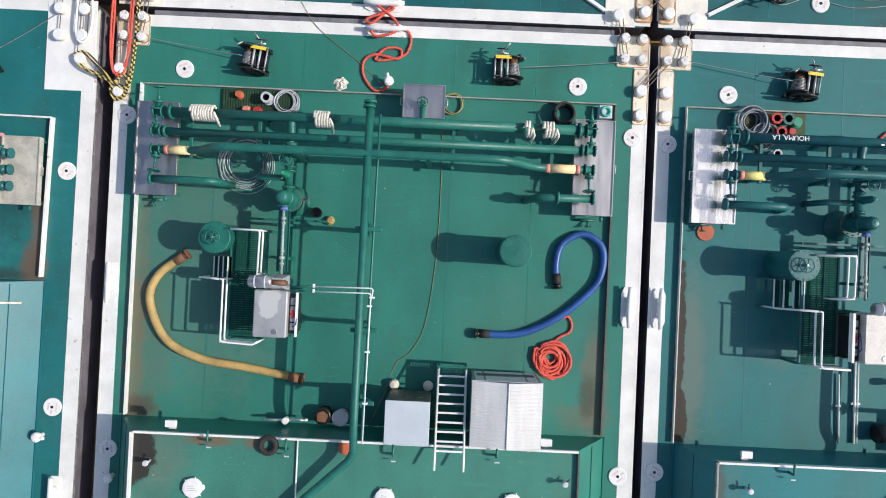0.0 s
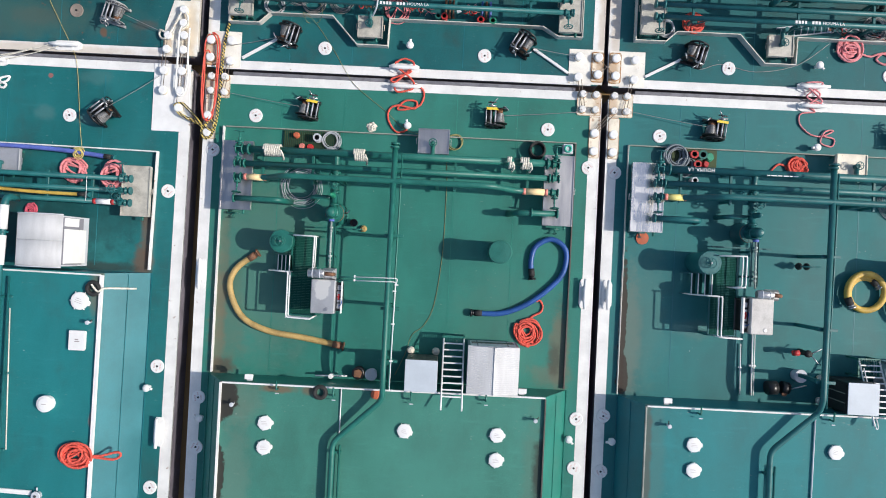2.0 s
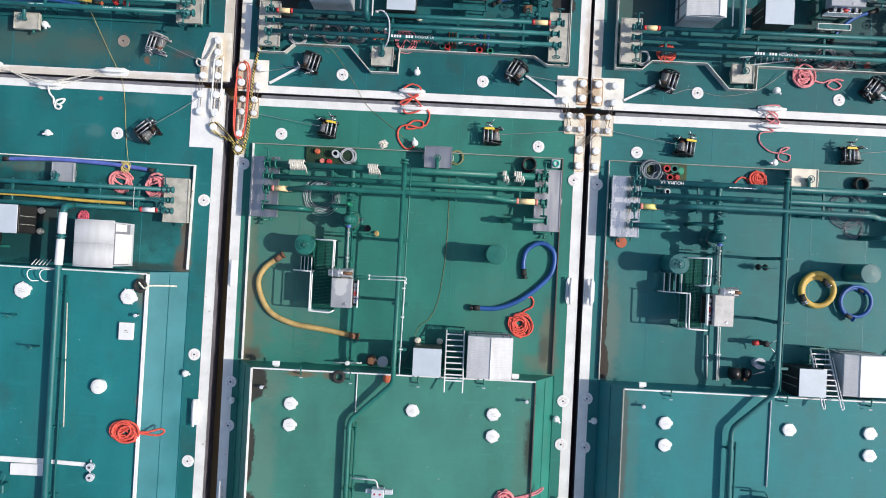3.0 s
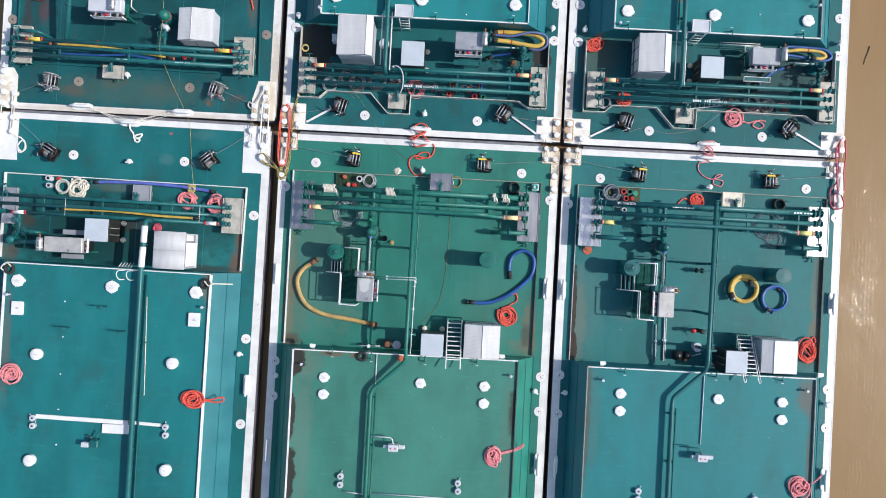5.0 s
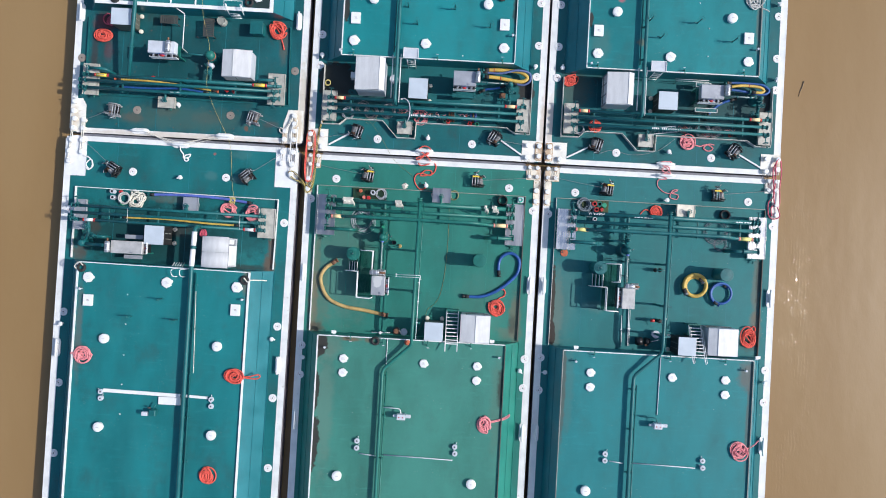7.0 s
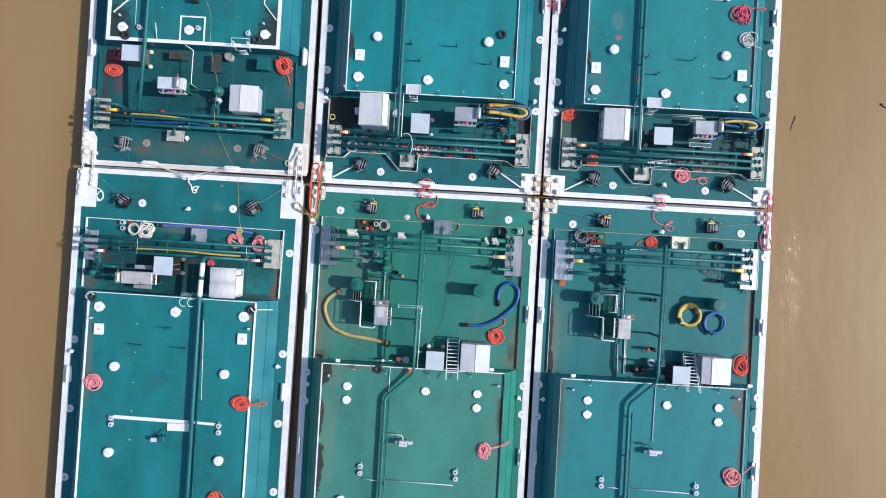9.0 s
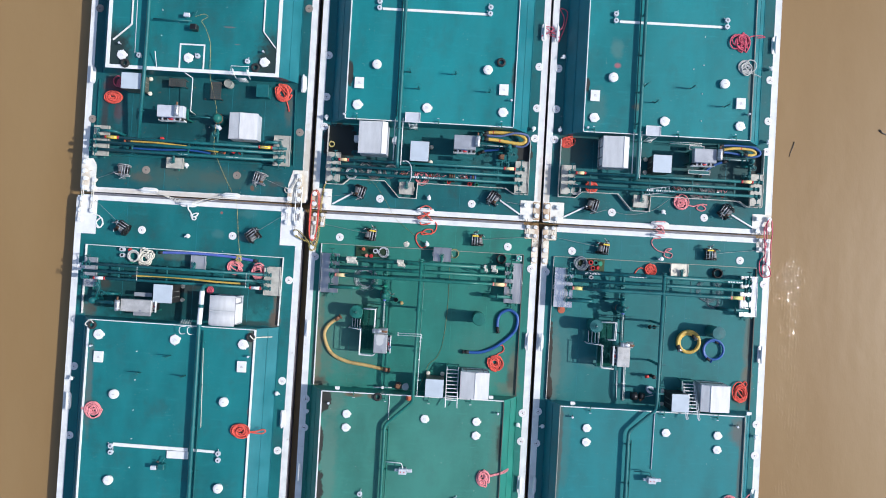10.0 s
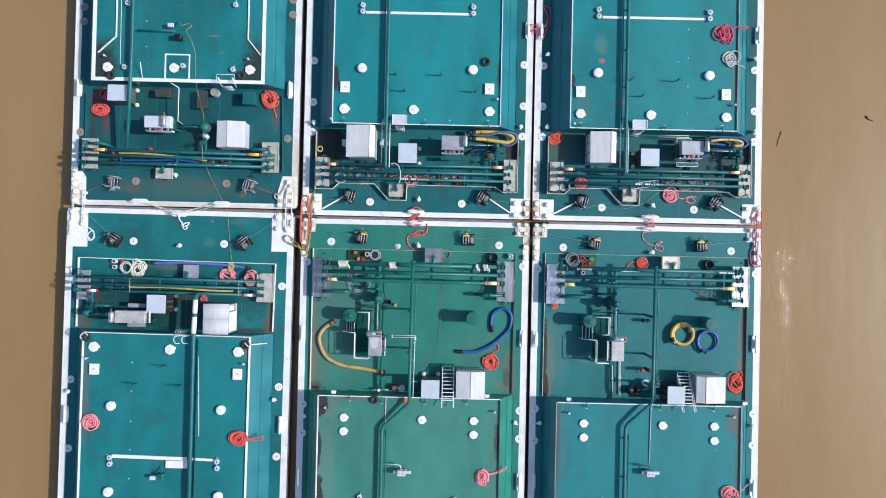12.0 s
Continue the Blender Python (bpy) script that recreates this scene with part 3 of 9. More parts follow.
def barge(cx, end, way, deck, trunk, side, top, base, trunk_y, label, turn=0.0, stripe=0.36):
    """A tank barge. Its near end lies at y = end, it runs from there along way (+1 or -1); the raised trunk begins at trunk_y; top and base: how far its deck and its toes reach to either side."""
    b = thing("tank_barge", (cx, end, 0), label, "barge", "moored tank barges", "structure", turn)
    y1 = way * LONG
    lo, hi = min(0, y1), max(0, y1)
    c = 0.25
    plan = [(-HALF + c, lo), (HALF - c, lo), (HALF, lo + c), (HALF, hi - c), (HALF - c, hi), (-HALF + c, hi), (-HALF, hi - c), (-HALF, lo + c)]
    part("hull", slab(plan, -3.6, -0.03), HULL, b, "dark rust-stained steel hull side")
    part("main_deck", slab(plan, -0.03, 0.0), deck, b)
    # rubbing strip and painted margins
    part("gunwale", wall([(-HALF + 0.03, lo + c), (-HALF + 0.03, hi - c)], -0.12, 0.012, 0.06), WHITE, b)
    part("gunwale", wall([(HALF - 0.03, lo + c), (HALF - 0.03, hi - c)], -0.12, 0.012, 0.06), WHITE, b)
    part("side_stripe", slab([(-HALF + 0.06, lo + 0.3), (-HALF + 0.46, lo + 0.3), (-HALF + 0.46, hi - 0.3), (-HALF + 0.06, hi - 0.3)], 0.0, 0.005), WHITE, b, "white painted deck edge stripe")
    part("side_stripe", slab([(HALF - 0.46, lo + 0.3), (HALF - 0.06, lo + 0.3), (HALF - 0.06, hi - 0.3), (HALF - 0.46, hi - 0.3)], 0.0, 0.005), WHITE, b, "white painted deck edge stripe")
    part("end_stripe", slab(sorted_rect(-HALF + 0.5, HALF - 0.5, 0.0, way * stripe), 0.0, 0.006), WHITE, b, "white painted deck end stripe")
    # the cargo trunk
    ty = trunk_y - end
    e = y1 - way * 6.0
    bm = bmesh.new()
    low = [bm.verts.new(p) for p in ((-base[0], ty, 0), (base[1], ty, 0), (base[1], e, 0), (-base[0], e, 0))]
    up = [bm.verts.new(p) for p in ((-top[0], ty + way * 0.04, TOP - 0.02), (top[1], ty + way * 0.04, TOP - 0.02), (top[1], e - way * 0.3, TOP - 0.02), (-top[0], e - way * 0.3, TOP - 0.02))]
    for k in range(4):
        bm.faces.new((low[k], low[(k + 1) % 4], up[(k + 1) % 4], up[k]))
    bm.faces.new(up), bm.faces.new(low[::-1])
    bmesh.ops.recalc_face_normals(bm, faces=bm.faces[:])
    tk = part("trunk", bm, side, b, "sloping side plating of the cargo trunk")
    part("trunk_deck", slab(sorted_rect(-top[0], top[1], ty + way * 0.04, e - way * 0.3), TOP - 0.018, TOP), trunk, tk)
    for s in (0, 1):  # the toe weld and the seam half way up the slope
        u = (-1, 1)[s]
        part("toe_weld", rod((u * (base[s] + 0.01), ty, 0.02), (u * (base[s] + 0.01), e, 0.02), 0.03, 6), side, tk)
        x, out = (top[s] + base[s]) / 2, Vector((TOP, base[s] - top[s])).normalized() * 0.006
        part("plate_seam", rod((u * (x + out.x), ty + way * 0.1, TOP / 2 + out.y), (u * (x + out.x), e, TOP / 2 + out.y), 0.014, 5), side, tk)
    return b, tk


def sorted_rect(x0, x1, y0, y1):
    y0, y1 = min(y0, y1), max(y0, y1)
    return [(x0, y0), (x1, y0), (x1, y1), (x0, y1)]


bar_bm, trunk_bm = barge(0.0, 0.0, -1, DECK_BM, TRUNK_BM, SIDE_G, (6.5, 6.28), (7.47, 7.3), -12.36, "green deck of a moored tank barge with cargo trunk")
bar_br, trunk_br = barge(16.72, -0.02, -1, DECK_BR, TRUNK_BR, SIDE_T, (6.57, 6.35), (7.29, 7.35), -12.45, "teal green deck of a moored tank barge")
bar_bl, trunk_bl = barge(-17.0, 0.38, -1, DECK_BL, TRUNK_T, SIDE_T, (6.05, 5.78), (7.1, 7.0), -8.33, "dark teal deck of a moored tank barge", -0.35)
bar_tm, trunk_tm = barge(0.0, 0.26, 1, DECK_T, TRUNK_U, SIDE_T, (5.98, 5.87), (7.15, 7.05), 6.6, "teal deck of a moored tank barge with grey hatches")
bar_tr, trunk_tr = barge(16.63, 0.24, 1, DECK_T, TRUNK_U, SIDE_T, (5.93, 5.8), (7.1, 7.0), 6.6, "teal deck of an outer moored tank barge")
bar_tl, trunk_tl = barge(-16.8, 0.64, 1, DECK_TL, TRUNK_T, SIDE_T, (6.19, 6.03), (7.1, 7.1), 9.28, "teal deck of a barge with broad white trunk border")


FENDER = surface("grey_fender_steel", (0.15, 0.148, 0.165), 0.5, var=0.3, scale=2.0, wear=((0.05, 0.09, 0.09), 0.14, 3.0))
for b in (bar_bm, bar_br, bar_bl):
    part("end_fender", box(-HALF + 1.1, 0.0, -0.5, HALF - 1.1, 0.17, -0.03, 0.02), FENDER, b, "dark steel rubbing bar on the barge end")
for b, ox, m, xs, y0, y1 in ((bar_bm, 0.0, SIDE_G, (-5.0, -2.4, 2.27, 4.78), -0.5, -12.1), (bar_br, 16.72, SIDE_T, (-5.2, -2.5, 2.3, 4.9), -0.5, -12.1), (bar_bl, -17.0, SIDE_T, (-4.5, 0.6, 4.6), -0.6, -8.5),
                             (bar_tm, 0.0, SIDE_T, (-4.8, -2.2, 2.4, 4.8), 0.5, 6.0), (bar_tr, 16.72, SIDE_T, (-4.8, -2.2, 2.4, 4.8), 0.5, 6.0), (bar_tl, -17.0, SIDE_T, (-4.8, -2.2, 2.4, 4.8), 0.5, 8.0)):
    for x in xs:
        part("weld_seam", box(x - 0.014, min(y0, y1), -0.002, x + 0.014, max(y0, y1), 0.005), m, b)


def coaming(b, bx, by, points, material, label, high=0.18, thick=0.05):
    return part("coaming", wall([(x - bx, y - by) for x, y in points], 0.0, high, thick), material, b, label)


coaming(bar_bm, 0, 0, [(-7.33, -12.3), (-7.33, -2.15)], WHITE, "cream white coaming plate")
coaming(bar_bm, 0, 0, [(-7.24, -2.15), (7.24, -2.17)], COAM, "weathered low coaming plate", 0.14, 0.04)
coaming(bar_bm, 0, 0, [(7.22, -2.2), (7.19, -12.3)], COAM_DARK, "rusty coaming plate", 0.16, 0.05)
coaming(bar_br, 16.72, -0.02, [(9.38, -12.4), (9.4, -2.15)], COAM_PALE, "pale rust-edged coaming plate", 0.16, 0.03)
coaming(bar_br, 16.72, -0.02, [(9.44, -2.15), (23.95, -2.18)], COAM, "weathered low coaming plate", 0.14, 0.04)
coaming(bar_br, 16.72, -0.02, [(23.95, -2.24), (23.92, -12.4)], COAM_DARK, "rusty coaming plate", 0.16, 0.05)
coaming(bar_bl, -17.0, 0.38, [(-24.24, -8.2), (-24.24, -3.23), (-10.0, -3.31), (-10.07, -8.2)], WHITE, "white coaming round the pump deck", 0.2)
for b, bx, by, m in ((bar_tm, 0.0, 0.26, 0.0), (bar_tr, 16.63, 0.24, 16.72)):
    coaming(b, bx, by, [(m - 7.28, 6.3), (m - 7.28, 2.15), (m - 6.05, 2.15), (m - 5.6, 2.57), (m - 3.03, 2.57), (m - 1.98, 1.43), (m - 0.72, 1.43), (m - 0.68, 2.55),
                        (m + 5.62, 2.52), (m + 6.25, 2.15), (m + 7.25, 2.15), (m + 7.25, 6.3)], COAM_PALE, "weathered pale angled coaming plate", 0.36, 0.035)
coaming(bar_tl, -16.8, 0.64, [(-24.05, 8.8), (-24.05, 3.35), (-9.7, 3.3), (-9.85, 8.8)], PIPE_T, "dark teal coaming plate", 0.15)


def trunk_edge(tk, bx, by, points, material, label, high=0.12, thick=0.07):
    return part("trunk_coaming", wall([(x - bx, y - by) for x, y in points], TOP, TOP + high, thick), material, tk, label)


trunk_edge(trunk_bm, 0, 0, [(-6.46, -80), (-6.46, -12.43)], WHITE, "white painted trunk edge")
trunk_edge(trunk_bm, 0, 0, [(-6.42, -12.43), (6.24, -12.43)], WHITE, "white painted trunk edge", 0.1, 0.06)
trunk_edge(trunk_bm, 0, 0, [(6.25, -12.47), (6.25, -80)], COAM_DARK, "rust streaked trunk edge", 0.12, 0.05)
trunk_edge(trunk_br, 16.72, 0, [(10.18, -80), (10.18, -12.52)], COAM, "weathered trunk edge", 0.12, 0.05)
trunk_edge(trunk_br, 16.72, 0, [(10.22, -12.52), (23.02, -12.53)], WHITE, "white painted trunk edge", 0.1, 0.06)
trunk_edge(trunk_br, 16.72, 0, [(23.04, -12.57), (23.04, -80)], COAM, "rust streaked trunk edge", 0.12, 0.05)
trunk_edge(trunk_bl, -17.0, 0.38, [(-22.98, -75), (-22.98, -8.42)], CLEAN, "white painted trunk edge", 0.05, 0.13)
trunk_edge(trunk_bl, -17.0, 0.38, [(-22.9, -8.42), (-11.34, -8.45)], WHITE, "white painted trunk edge", 0.1, 0.06)
trunk_edge(trunk_bl, -17.0, 0.38, [(-11.28, -8.45), (-11.28, -75)], CLEAN, "white painted trunk edge", 0.12, 0.12)
trunk_edge(trunk_tm, 0, 0.26, [(-5.94, 80), (-5.94, 6.67)], WHITE, "white painted trunk edge", 0.12, 0.06)
trunk_edge(trunk_tm, 0, 0.26, [(-5.9, 6.67), (5.81, 6.67)], WHITE, "white painted trunk edge", 0.1, 0.06)
trunk_edge(trunk_tm, 0, 0.26, [(5.84, 6.71), (5.84, 80)], WHITE, "white painted trunk edge", 0.12, 0.05)
trunk_edge(trunk_tr, 16.63, 0.24, [(10.74, 80), (10.74, 6.67)], WHITE, "white painted trunk edge", 0.12, 0.06)
trunk_edge(trunk_tr, 16.63, 0.24, [(10.78, 6.67), (22.38, 6.67)], WHITE, "white painted trunk edge", 0.1, 0.06)
trunk_edge(trunk_tr, 16.63, 0.24, [(22.4, 6.71), (22.4, 80)], COAM, "weathered trunk edge", 0.12, 0.05)
trunk_edge(trunk_tl, -16.8, 0.64, [(-22.86, 80), (-22.86, 9.44), (-10.9, 9.4), (-10.9, 80)], CLEAN, "broad white painted trunk border", 0.05, 0.25)

# ---- deck fittings ----
def deck_fittings():
    """White round access covers on the main decks, with marks round a centre bolt."""
    d = thing("deck_cover", (-6.07, -1.64, 0), "white round deck access cover with worn red marks", "deck cover", "deck access covers", turn=20)
    part("cover", lathe([(0, 0), (0.28, 0), (0.28, 0.03), (0.262, 0.045), (0, 0.045)]), CLEAN, d)
    part("centre_bolt", lathe([(0, 0.045), (0.045, 0.045), (0.045, 0.06), (0, 0.06)], 10), BLACK, d)
    for k, (w, y) in enumerate(((0.26, 0.13), (0.22, -0.12), (0.12, 0.0))):
        x = 0.0 if k < 2 else 0.16
        for j in range(4):
            part("lettering_mark", box(x - w / 2 + j * w / 4, y - 0.03, 0.045, x - w / 2 + j * w / 4 + w * 0.16, y + 0.03, 0.048), REDINK, d)
    spots = [(6.05, -1.65), (-7.78, -3.14), (7.79, -3.15), (8.88, -3.3), (10.68, -1.7), (22.76, -1.7), (24.55, -3.32), (-3.34, 1.29), (3.29, 1.29), (13.4, 1.24), (20.04, 1.23),
             (-7.84, -13.4), (-7.84, -15.45), (7.77, -13.52), (7.76, -15.54), (8.88, -13.34), (8.87, -15.62), (24.53, -13.37), (24.53, -15.6), (-20.38, -1.93), (-13.81, -1.99),
             (-9.55, -4.95), (-9.61, -12.21), (-9.65, -17.21), (-24.64, -4.8), (-24.66, -12.0), (-24.69, -16.97), (-7.63, 11.45), (-7.62, 8.44), (-7.66, 6.28), (7.6, 11.45), (7.6, 8.45), (7.57, 6.26),
             (9.0, 11.41), (8.99, 8.46), (8.99, 6.27), (24.25, 11.4), (24.27, 8.43), (24.26, 6.22), (-24.75, -21.9), (-9.7, -22.1)]
    rng = random.Random(4)
    for x, y in spots:
        copy_thing(d, pose(x, y, 0, 0, 0, rng.uniform(0, 360)))
    g = thing("deck_cover", (-20.34, 2.42, 0), "bare grey-brown round deck access cover", "deck cover", "deck access covers")
    part("cover", lathe([(0, 0), (0.28, 0), (0.28, 0.03), (0.262, 0.045), (0, 0.045)]), surface("bare_cover_steel", (0.24, 0.20, 0.17), 0.6, var=0.2), g)
    part("centre_bolt", lathe([(0, 0.045), (0.045, 0.045), (0.045, 0.06), (0, 0.06)], 10), BLACK, g)
    for x, y in ((-13.76, 2.39), (-9.25, 15.83), (-9.25, 14.76), (-24.4, 15.0), (-24.4, 13.95), (-24.45, 5.9), (-9.4, 5.75)):
        copy_thing(g, pose(x, y, 0, 0, 0, rng.uniform(0, 360)))
    v = thing("vent_cap", (0.2, 1.5, 0), "small white mushroom deck vent", "vent", "deck vents")
    part("pipe", lathe([(0.07, 0), (0.07, 0.3)], 12), CLEAN, v)
    part("cap", lathe([(0, 0.42), (0.09, 0.41), (0.15, 0.36), (0.15, 0.28), (0.0, 0.27)], 16), CLEAN, v)
    part("spout", rod((0, 0.1, 0.33), (0.02, 0.24, 0.36), 0.05, 8), CLEAN, v)
    for x, y in ((0.26, -1.81), (16.99, 1.47), (17.03, -1.91), (-7.49, 6.93), (7.42, 6.91), (9.28, 12.18), (9.3, 6.92), (24.2, 12.15), (24.25, 6.91), (-7.66, -14.2), (7.45, -14.3), (9.2, -14.3),
                 (-24.65, -12.82), (-9.88, -13.07), (-16.92, -2.17), (-17.34, 2.91), (24.4, -14.2)):
        copy_thing(v, pose(x, y, 0, 0, 0, rng.uniform(0, 360)))


deck_fittings()


RUST_BLOOM = surface("rust_bloom_on_plate", (0.30, 0.165, 0.075), 0.75, var=0.45, scale=4.0, wear=((0.62, 0.55, 0.44), 0.24, 5.0))
CAP_WORN = surface("worn_bollard_cap", (0.68, 0.67, 0.65), 0.5, var=0.12, scale=3.0, wear=((0.17, 0.145, 0.125), 0.22, 9.0))


def bollards():
    """Timberheads: round posts with white caps, on rusted plates."""
    def post(parent, x, y, r, high=0.28):
        p = part("bollard", lathe([(r * 1.12, 0.02), (r, 0.06), (r, high - 0.05)], 20), CREAM, parent)
        bm = lathe([(0, high), (r * 0.9, high), (r * 1.16, high - 0.03), (r * 1.16, high - 0.08), (r, high - 0.1)], 20)
        for ob in (p, part("cap", bm, CAP_WORN if r < 0.135 else CLEAN, p)):
            for v in ob.data.vertices:
                v.co.x, v.co.y = v.co.x + x, v.co.y + y

    def rounded(outline, r=0.09):
        """The outline with its corners cut round."""
        n, out = len(outline), []
        for k in range(n):
            a, b, c = Vector(outline[k - 1]), Vector(outline[k]), Vector(outline[(k + 1) % n])
            p, q = b + (a - b).normalized() * r, b + (c - b).normalized() * r
            out += [tuple(p.lerp(b, u).lerp(b.lerp(q, u), u)) for u in (0.0, 0.33, 0.67, 1.0)]
        return out

    def plate(outline, posts, material, label, r=0.19, inner=()):
        """A deck plate with its posts; inner: the two posts that stand on a rusted doubler."""
        r = r * 0.8
        cx, cy = sum(p[0] for p in outline) / len(outline), sum(p[1] for p in outline) / len(outline)
        t = thing("bollard_plate", (cx, cy, 0), label, "mooring bollards", "corner bollard plates")
        shape = rounded(outline) if material is CREAM and not inner else outline
        part("base_plate", slab([(x - cx, y - cy) for x, y in shape], 0.004, 0.03), WORN_WHITE if inner else material, t)
        if material is CREAM and not inner:
            pts = [((x - cx) * 0.975, (y - cy) * 0.975) for x, y in shape]
            part("weld_bead", wall(pts + pts[:1], 0.03, 0.036, 0.02), RUST_BLOOM, t, "rusted weld along the plate edge")
        if inner:
            xs, ys = [posts[k][0] - cx for k in inner], [posts[k][1] - cy for k in inner]
            pad = rounded([(min(xs) - 0.23, min(ys) - 0.26), (max(xs) + 0.23, min(ys) - 0.26), (max(xs) + 0.23, max(ys) + 0.26), (min(xs) - 0.23, max(ys) + 0.26)], 0.1)
            d = part("doubler", slab(pad, 0.03, 0.055), CREAM, t, "rust-streaked cream doubler plate")
            part("doubler_weld", wall(pad + pad[:1], 0.03, 0.06, 0.05), RUST_BLOOM, d, "rusted weld round the doubler")
        for k, (x, y) in enumerate(posts):
            post(t, x - cx, y - cy, r)
            if material is CREAM and (k in inner or not inner):
                h = 0.055 if inner else 0.03
                part("rust_ring", lathe([(r * 1.34, h), (r * 1.3, h + 0.004), (r * 1.0, h + 0.004)], 20, at=(x - cx, y - cy, 0)), RUST_BLOOM, t, "rust bloom round the bollard foot")
        return t

    def rect(x0, y0, x1, y1):
        return [(x0, y0), (x1, y0), (x1, y1), (x0, y1)]

    plate(rect(-8.2, -0.97, -7.2, -0.02), [(-7.93, -0.12), (-7.38, -0.12), (-7.94, -0.72), (-7.38, -0.75)], CREAM, "rusted cream corner plate with four bollards", 0.155)
    plate(rect(-8.2, -2.7, -7.72, -0.99), [(-8.0, -1.75), (-8.0, -2.46)], CREAM, "cream deck edge plate with two white bollards", 0.18)
    plate(rect(7.2, -0.99, 8.2, -0.02), [(7.4, -0.14), (7.94, -0.15), (7.4, -0.77), (7.94, -0.77)], CREAM, "rusted cream corner plate with four bollards", 0.155)
    plate(rect(7.76, -2.75, 8.2, -1.01), [(7.94, -1.74), (7.94, -2.48)], CREAM, "cream deck edge plate with two white bollards", 0.19)
    plate(rect(8.53, -1.01, 9.52, -0.04), [(8.7, -0.16), (9.22, -0.15), (8.7, -0.78), (9.22, -0.78)], CREAM, "rusted cream corner plate with four bollards", 0.155)
    plate(rect(8.55, -2.75, 9.0, -1.03), [(8.72, -1.76), (8.72, -2.49)], CREAM, "cream deck edge plate with two white bollards", 0.19)
    plate(rect(23.88, -1.03, 24.9, -0.04), [(24.05, -0.18), (24.57, -0.2), (24.05, -0.82), (24.57, -0.82)], WORN_WHITE, "worn white corner plate with four bollards", 0.155)
    plate(rect(24.42, -2.8, 24.92, -1.05), [(24.68, -1.81), (24.68, -2.53)], WORN_WHITE, "worn white edge plate with two bollards", 0.18)
    plate(rect(-8.2, 0.3, -6.82, 1.8), [(-8.02, 1.38), (-7.18, 1.38), (-8.02, 0.66), (-7.19, 0.54)], CREAM, "pale corner plate with four white bollards", 0.19, (0, 2))
    plate(rect(6.8, 0.3, 8.2, 1.75), [(7.17, 1.39), (7.98, 1.38), (7.16, 0.55), (7.97, 0.68)], CREAM, "pale corner plate with rusted doubler and bollards", 0.19, (1, 3))
    plate(rect(8.45, 0.28, 9.94, 1.74), [(8.7, 1.38), (9.49, 1.35), (8.7, 0.66), (9.46, 0.54)], CREAM, "pale corner plate with rusted doubler and bollards", 0.19, (0, 2))
    plate(rect(23.5, 0.28, 24.82, 1.7), [(23.83, 1.35), (24.62, 1.34), (23.82, 0.48), (24.62, 0.65)], WORN_WHITE, "worn white corner plate with four bollards", 0.19)
    plate(rect(-25.15, -2.4, -23.72, 0.34), [(-24.74, 0.09), (-23.98, 0.09), (-24.84, -0.71), (-23.98, -0.74), (-24.84, -1.41)], CLEAN, "broad white painted corner plate with bollards", 0.19)
    plate(rect(-10.38, -2.46, -8.86, 0.34), [(-9.92, 0.02), (-9.17, 0.02), (-9.92, -0.8), (-9.2, -0.8), (-9.23, -1.51)], CLEAN, "broad white painted corner plate with bollards", 0.19)
    tl = [(-24.98, 0.7), (-23.93, 0.7), (-23.93, 2.6), (-24.2, 3.05), (-24.98, 3.05)]
    plate(tl, [(-24.68, 2.78), (-24.7, 2.11), (-24.6, 1.57), (-23.95, 1.5), (-24.66, 0.92), (-23.97, 0.92)], WORN_WHITE, "worn white chamfered corner plate with bollards", 0.18)
    tr = [(-8.64, 0.7), (-10.02, 0.7), (-10.02, 1.9), (-9.7, 3.0), (-8.64, 3.0)]
    plate(tr[::-1], [(-9.22, 2.57), (-9.2, 2.01), (-9.82, 1.48), (-9.15, 1.5), (-9.85, 0.9), (-9.15, 0.9)], WORN_WHITE, "worn white chamfered corner plate with bollards", 0.18)


bollards()


def kevels():
    """Long white deck cleats at the barge edges."""
    k = thing("kevel", (-7.98, -8.3, 0), "long white steel mooring kevel on deck edge", "cleat", "deck edge kevels")
    part("base", slab([(-0.2, -0.42), (-0.12, -0.6), (0.12, -0.6), (0.2, -0.42), (0.2, 0.42), (0.12, 0.6), (-0.12, 0.6), (-0.2, 0.42)], 0.008, 0.06), CLEAN, k)
    part("horn", sweep([(0.0, -0.62, 0.3), (0, -0.3, 0.26), (0, 0, 0.25), (0, 0.3, 0.26), (0, 0.62, 0.3)], [0.06, 0.085, 0.1, 0.085, 0.06], 10), CLEAN, k)
    for s in (-0.22, 0.22):
        part("post", rod((0, s, 0.05), (0, s, 0.26), 0.085, 10), CLEAN, k)
    part("web", box(-0.045, -0.3, 0.05, 0.045, 0.3, 0.25, 0.01), CLEAN, k)
    for x, y in ((7.85, -8.35), (8.8, -8.35), (24.55, -8.34), (-7.98, -18.57), (7.84, -18.6), (8.82, -18.6), (24.55, -18.6), (-24.9, -14.5), (-9.4, -14.9), (-9.3, 9.25), (-24.6, 9.08), (24.42, 13.9), (7.82, 13.95), (8.75, 13.9)):
        copy_thing(k, pose(x, y, 0))
    for x, y in ((0.0, 0.6), (0.1, -0.18), (16.85, 0.6), (16.9, -0.2), (-20.0, 0.95), (-14.05, 0.9), (-17.1, 0.12)):
        copy_thing(k, pose(x, y, 0, 0, 0, 90))


kevels()


GREY_GEAR = surface("weathered_grey_machine_paint", (0.28, 0.28, 0.285), 0.5, metal=0.2, var=0.25, scale=5.0, wear=((0.10, 0.06, 0.04), 0.12, 6.0))


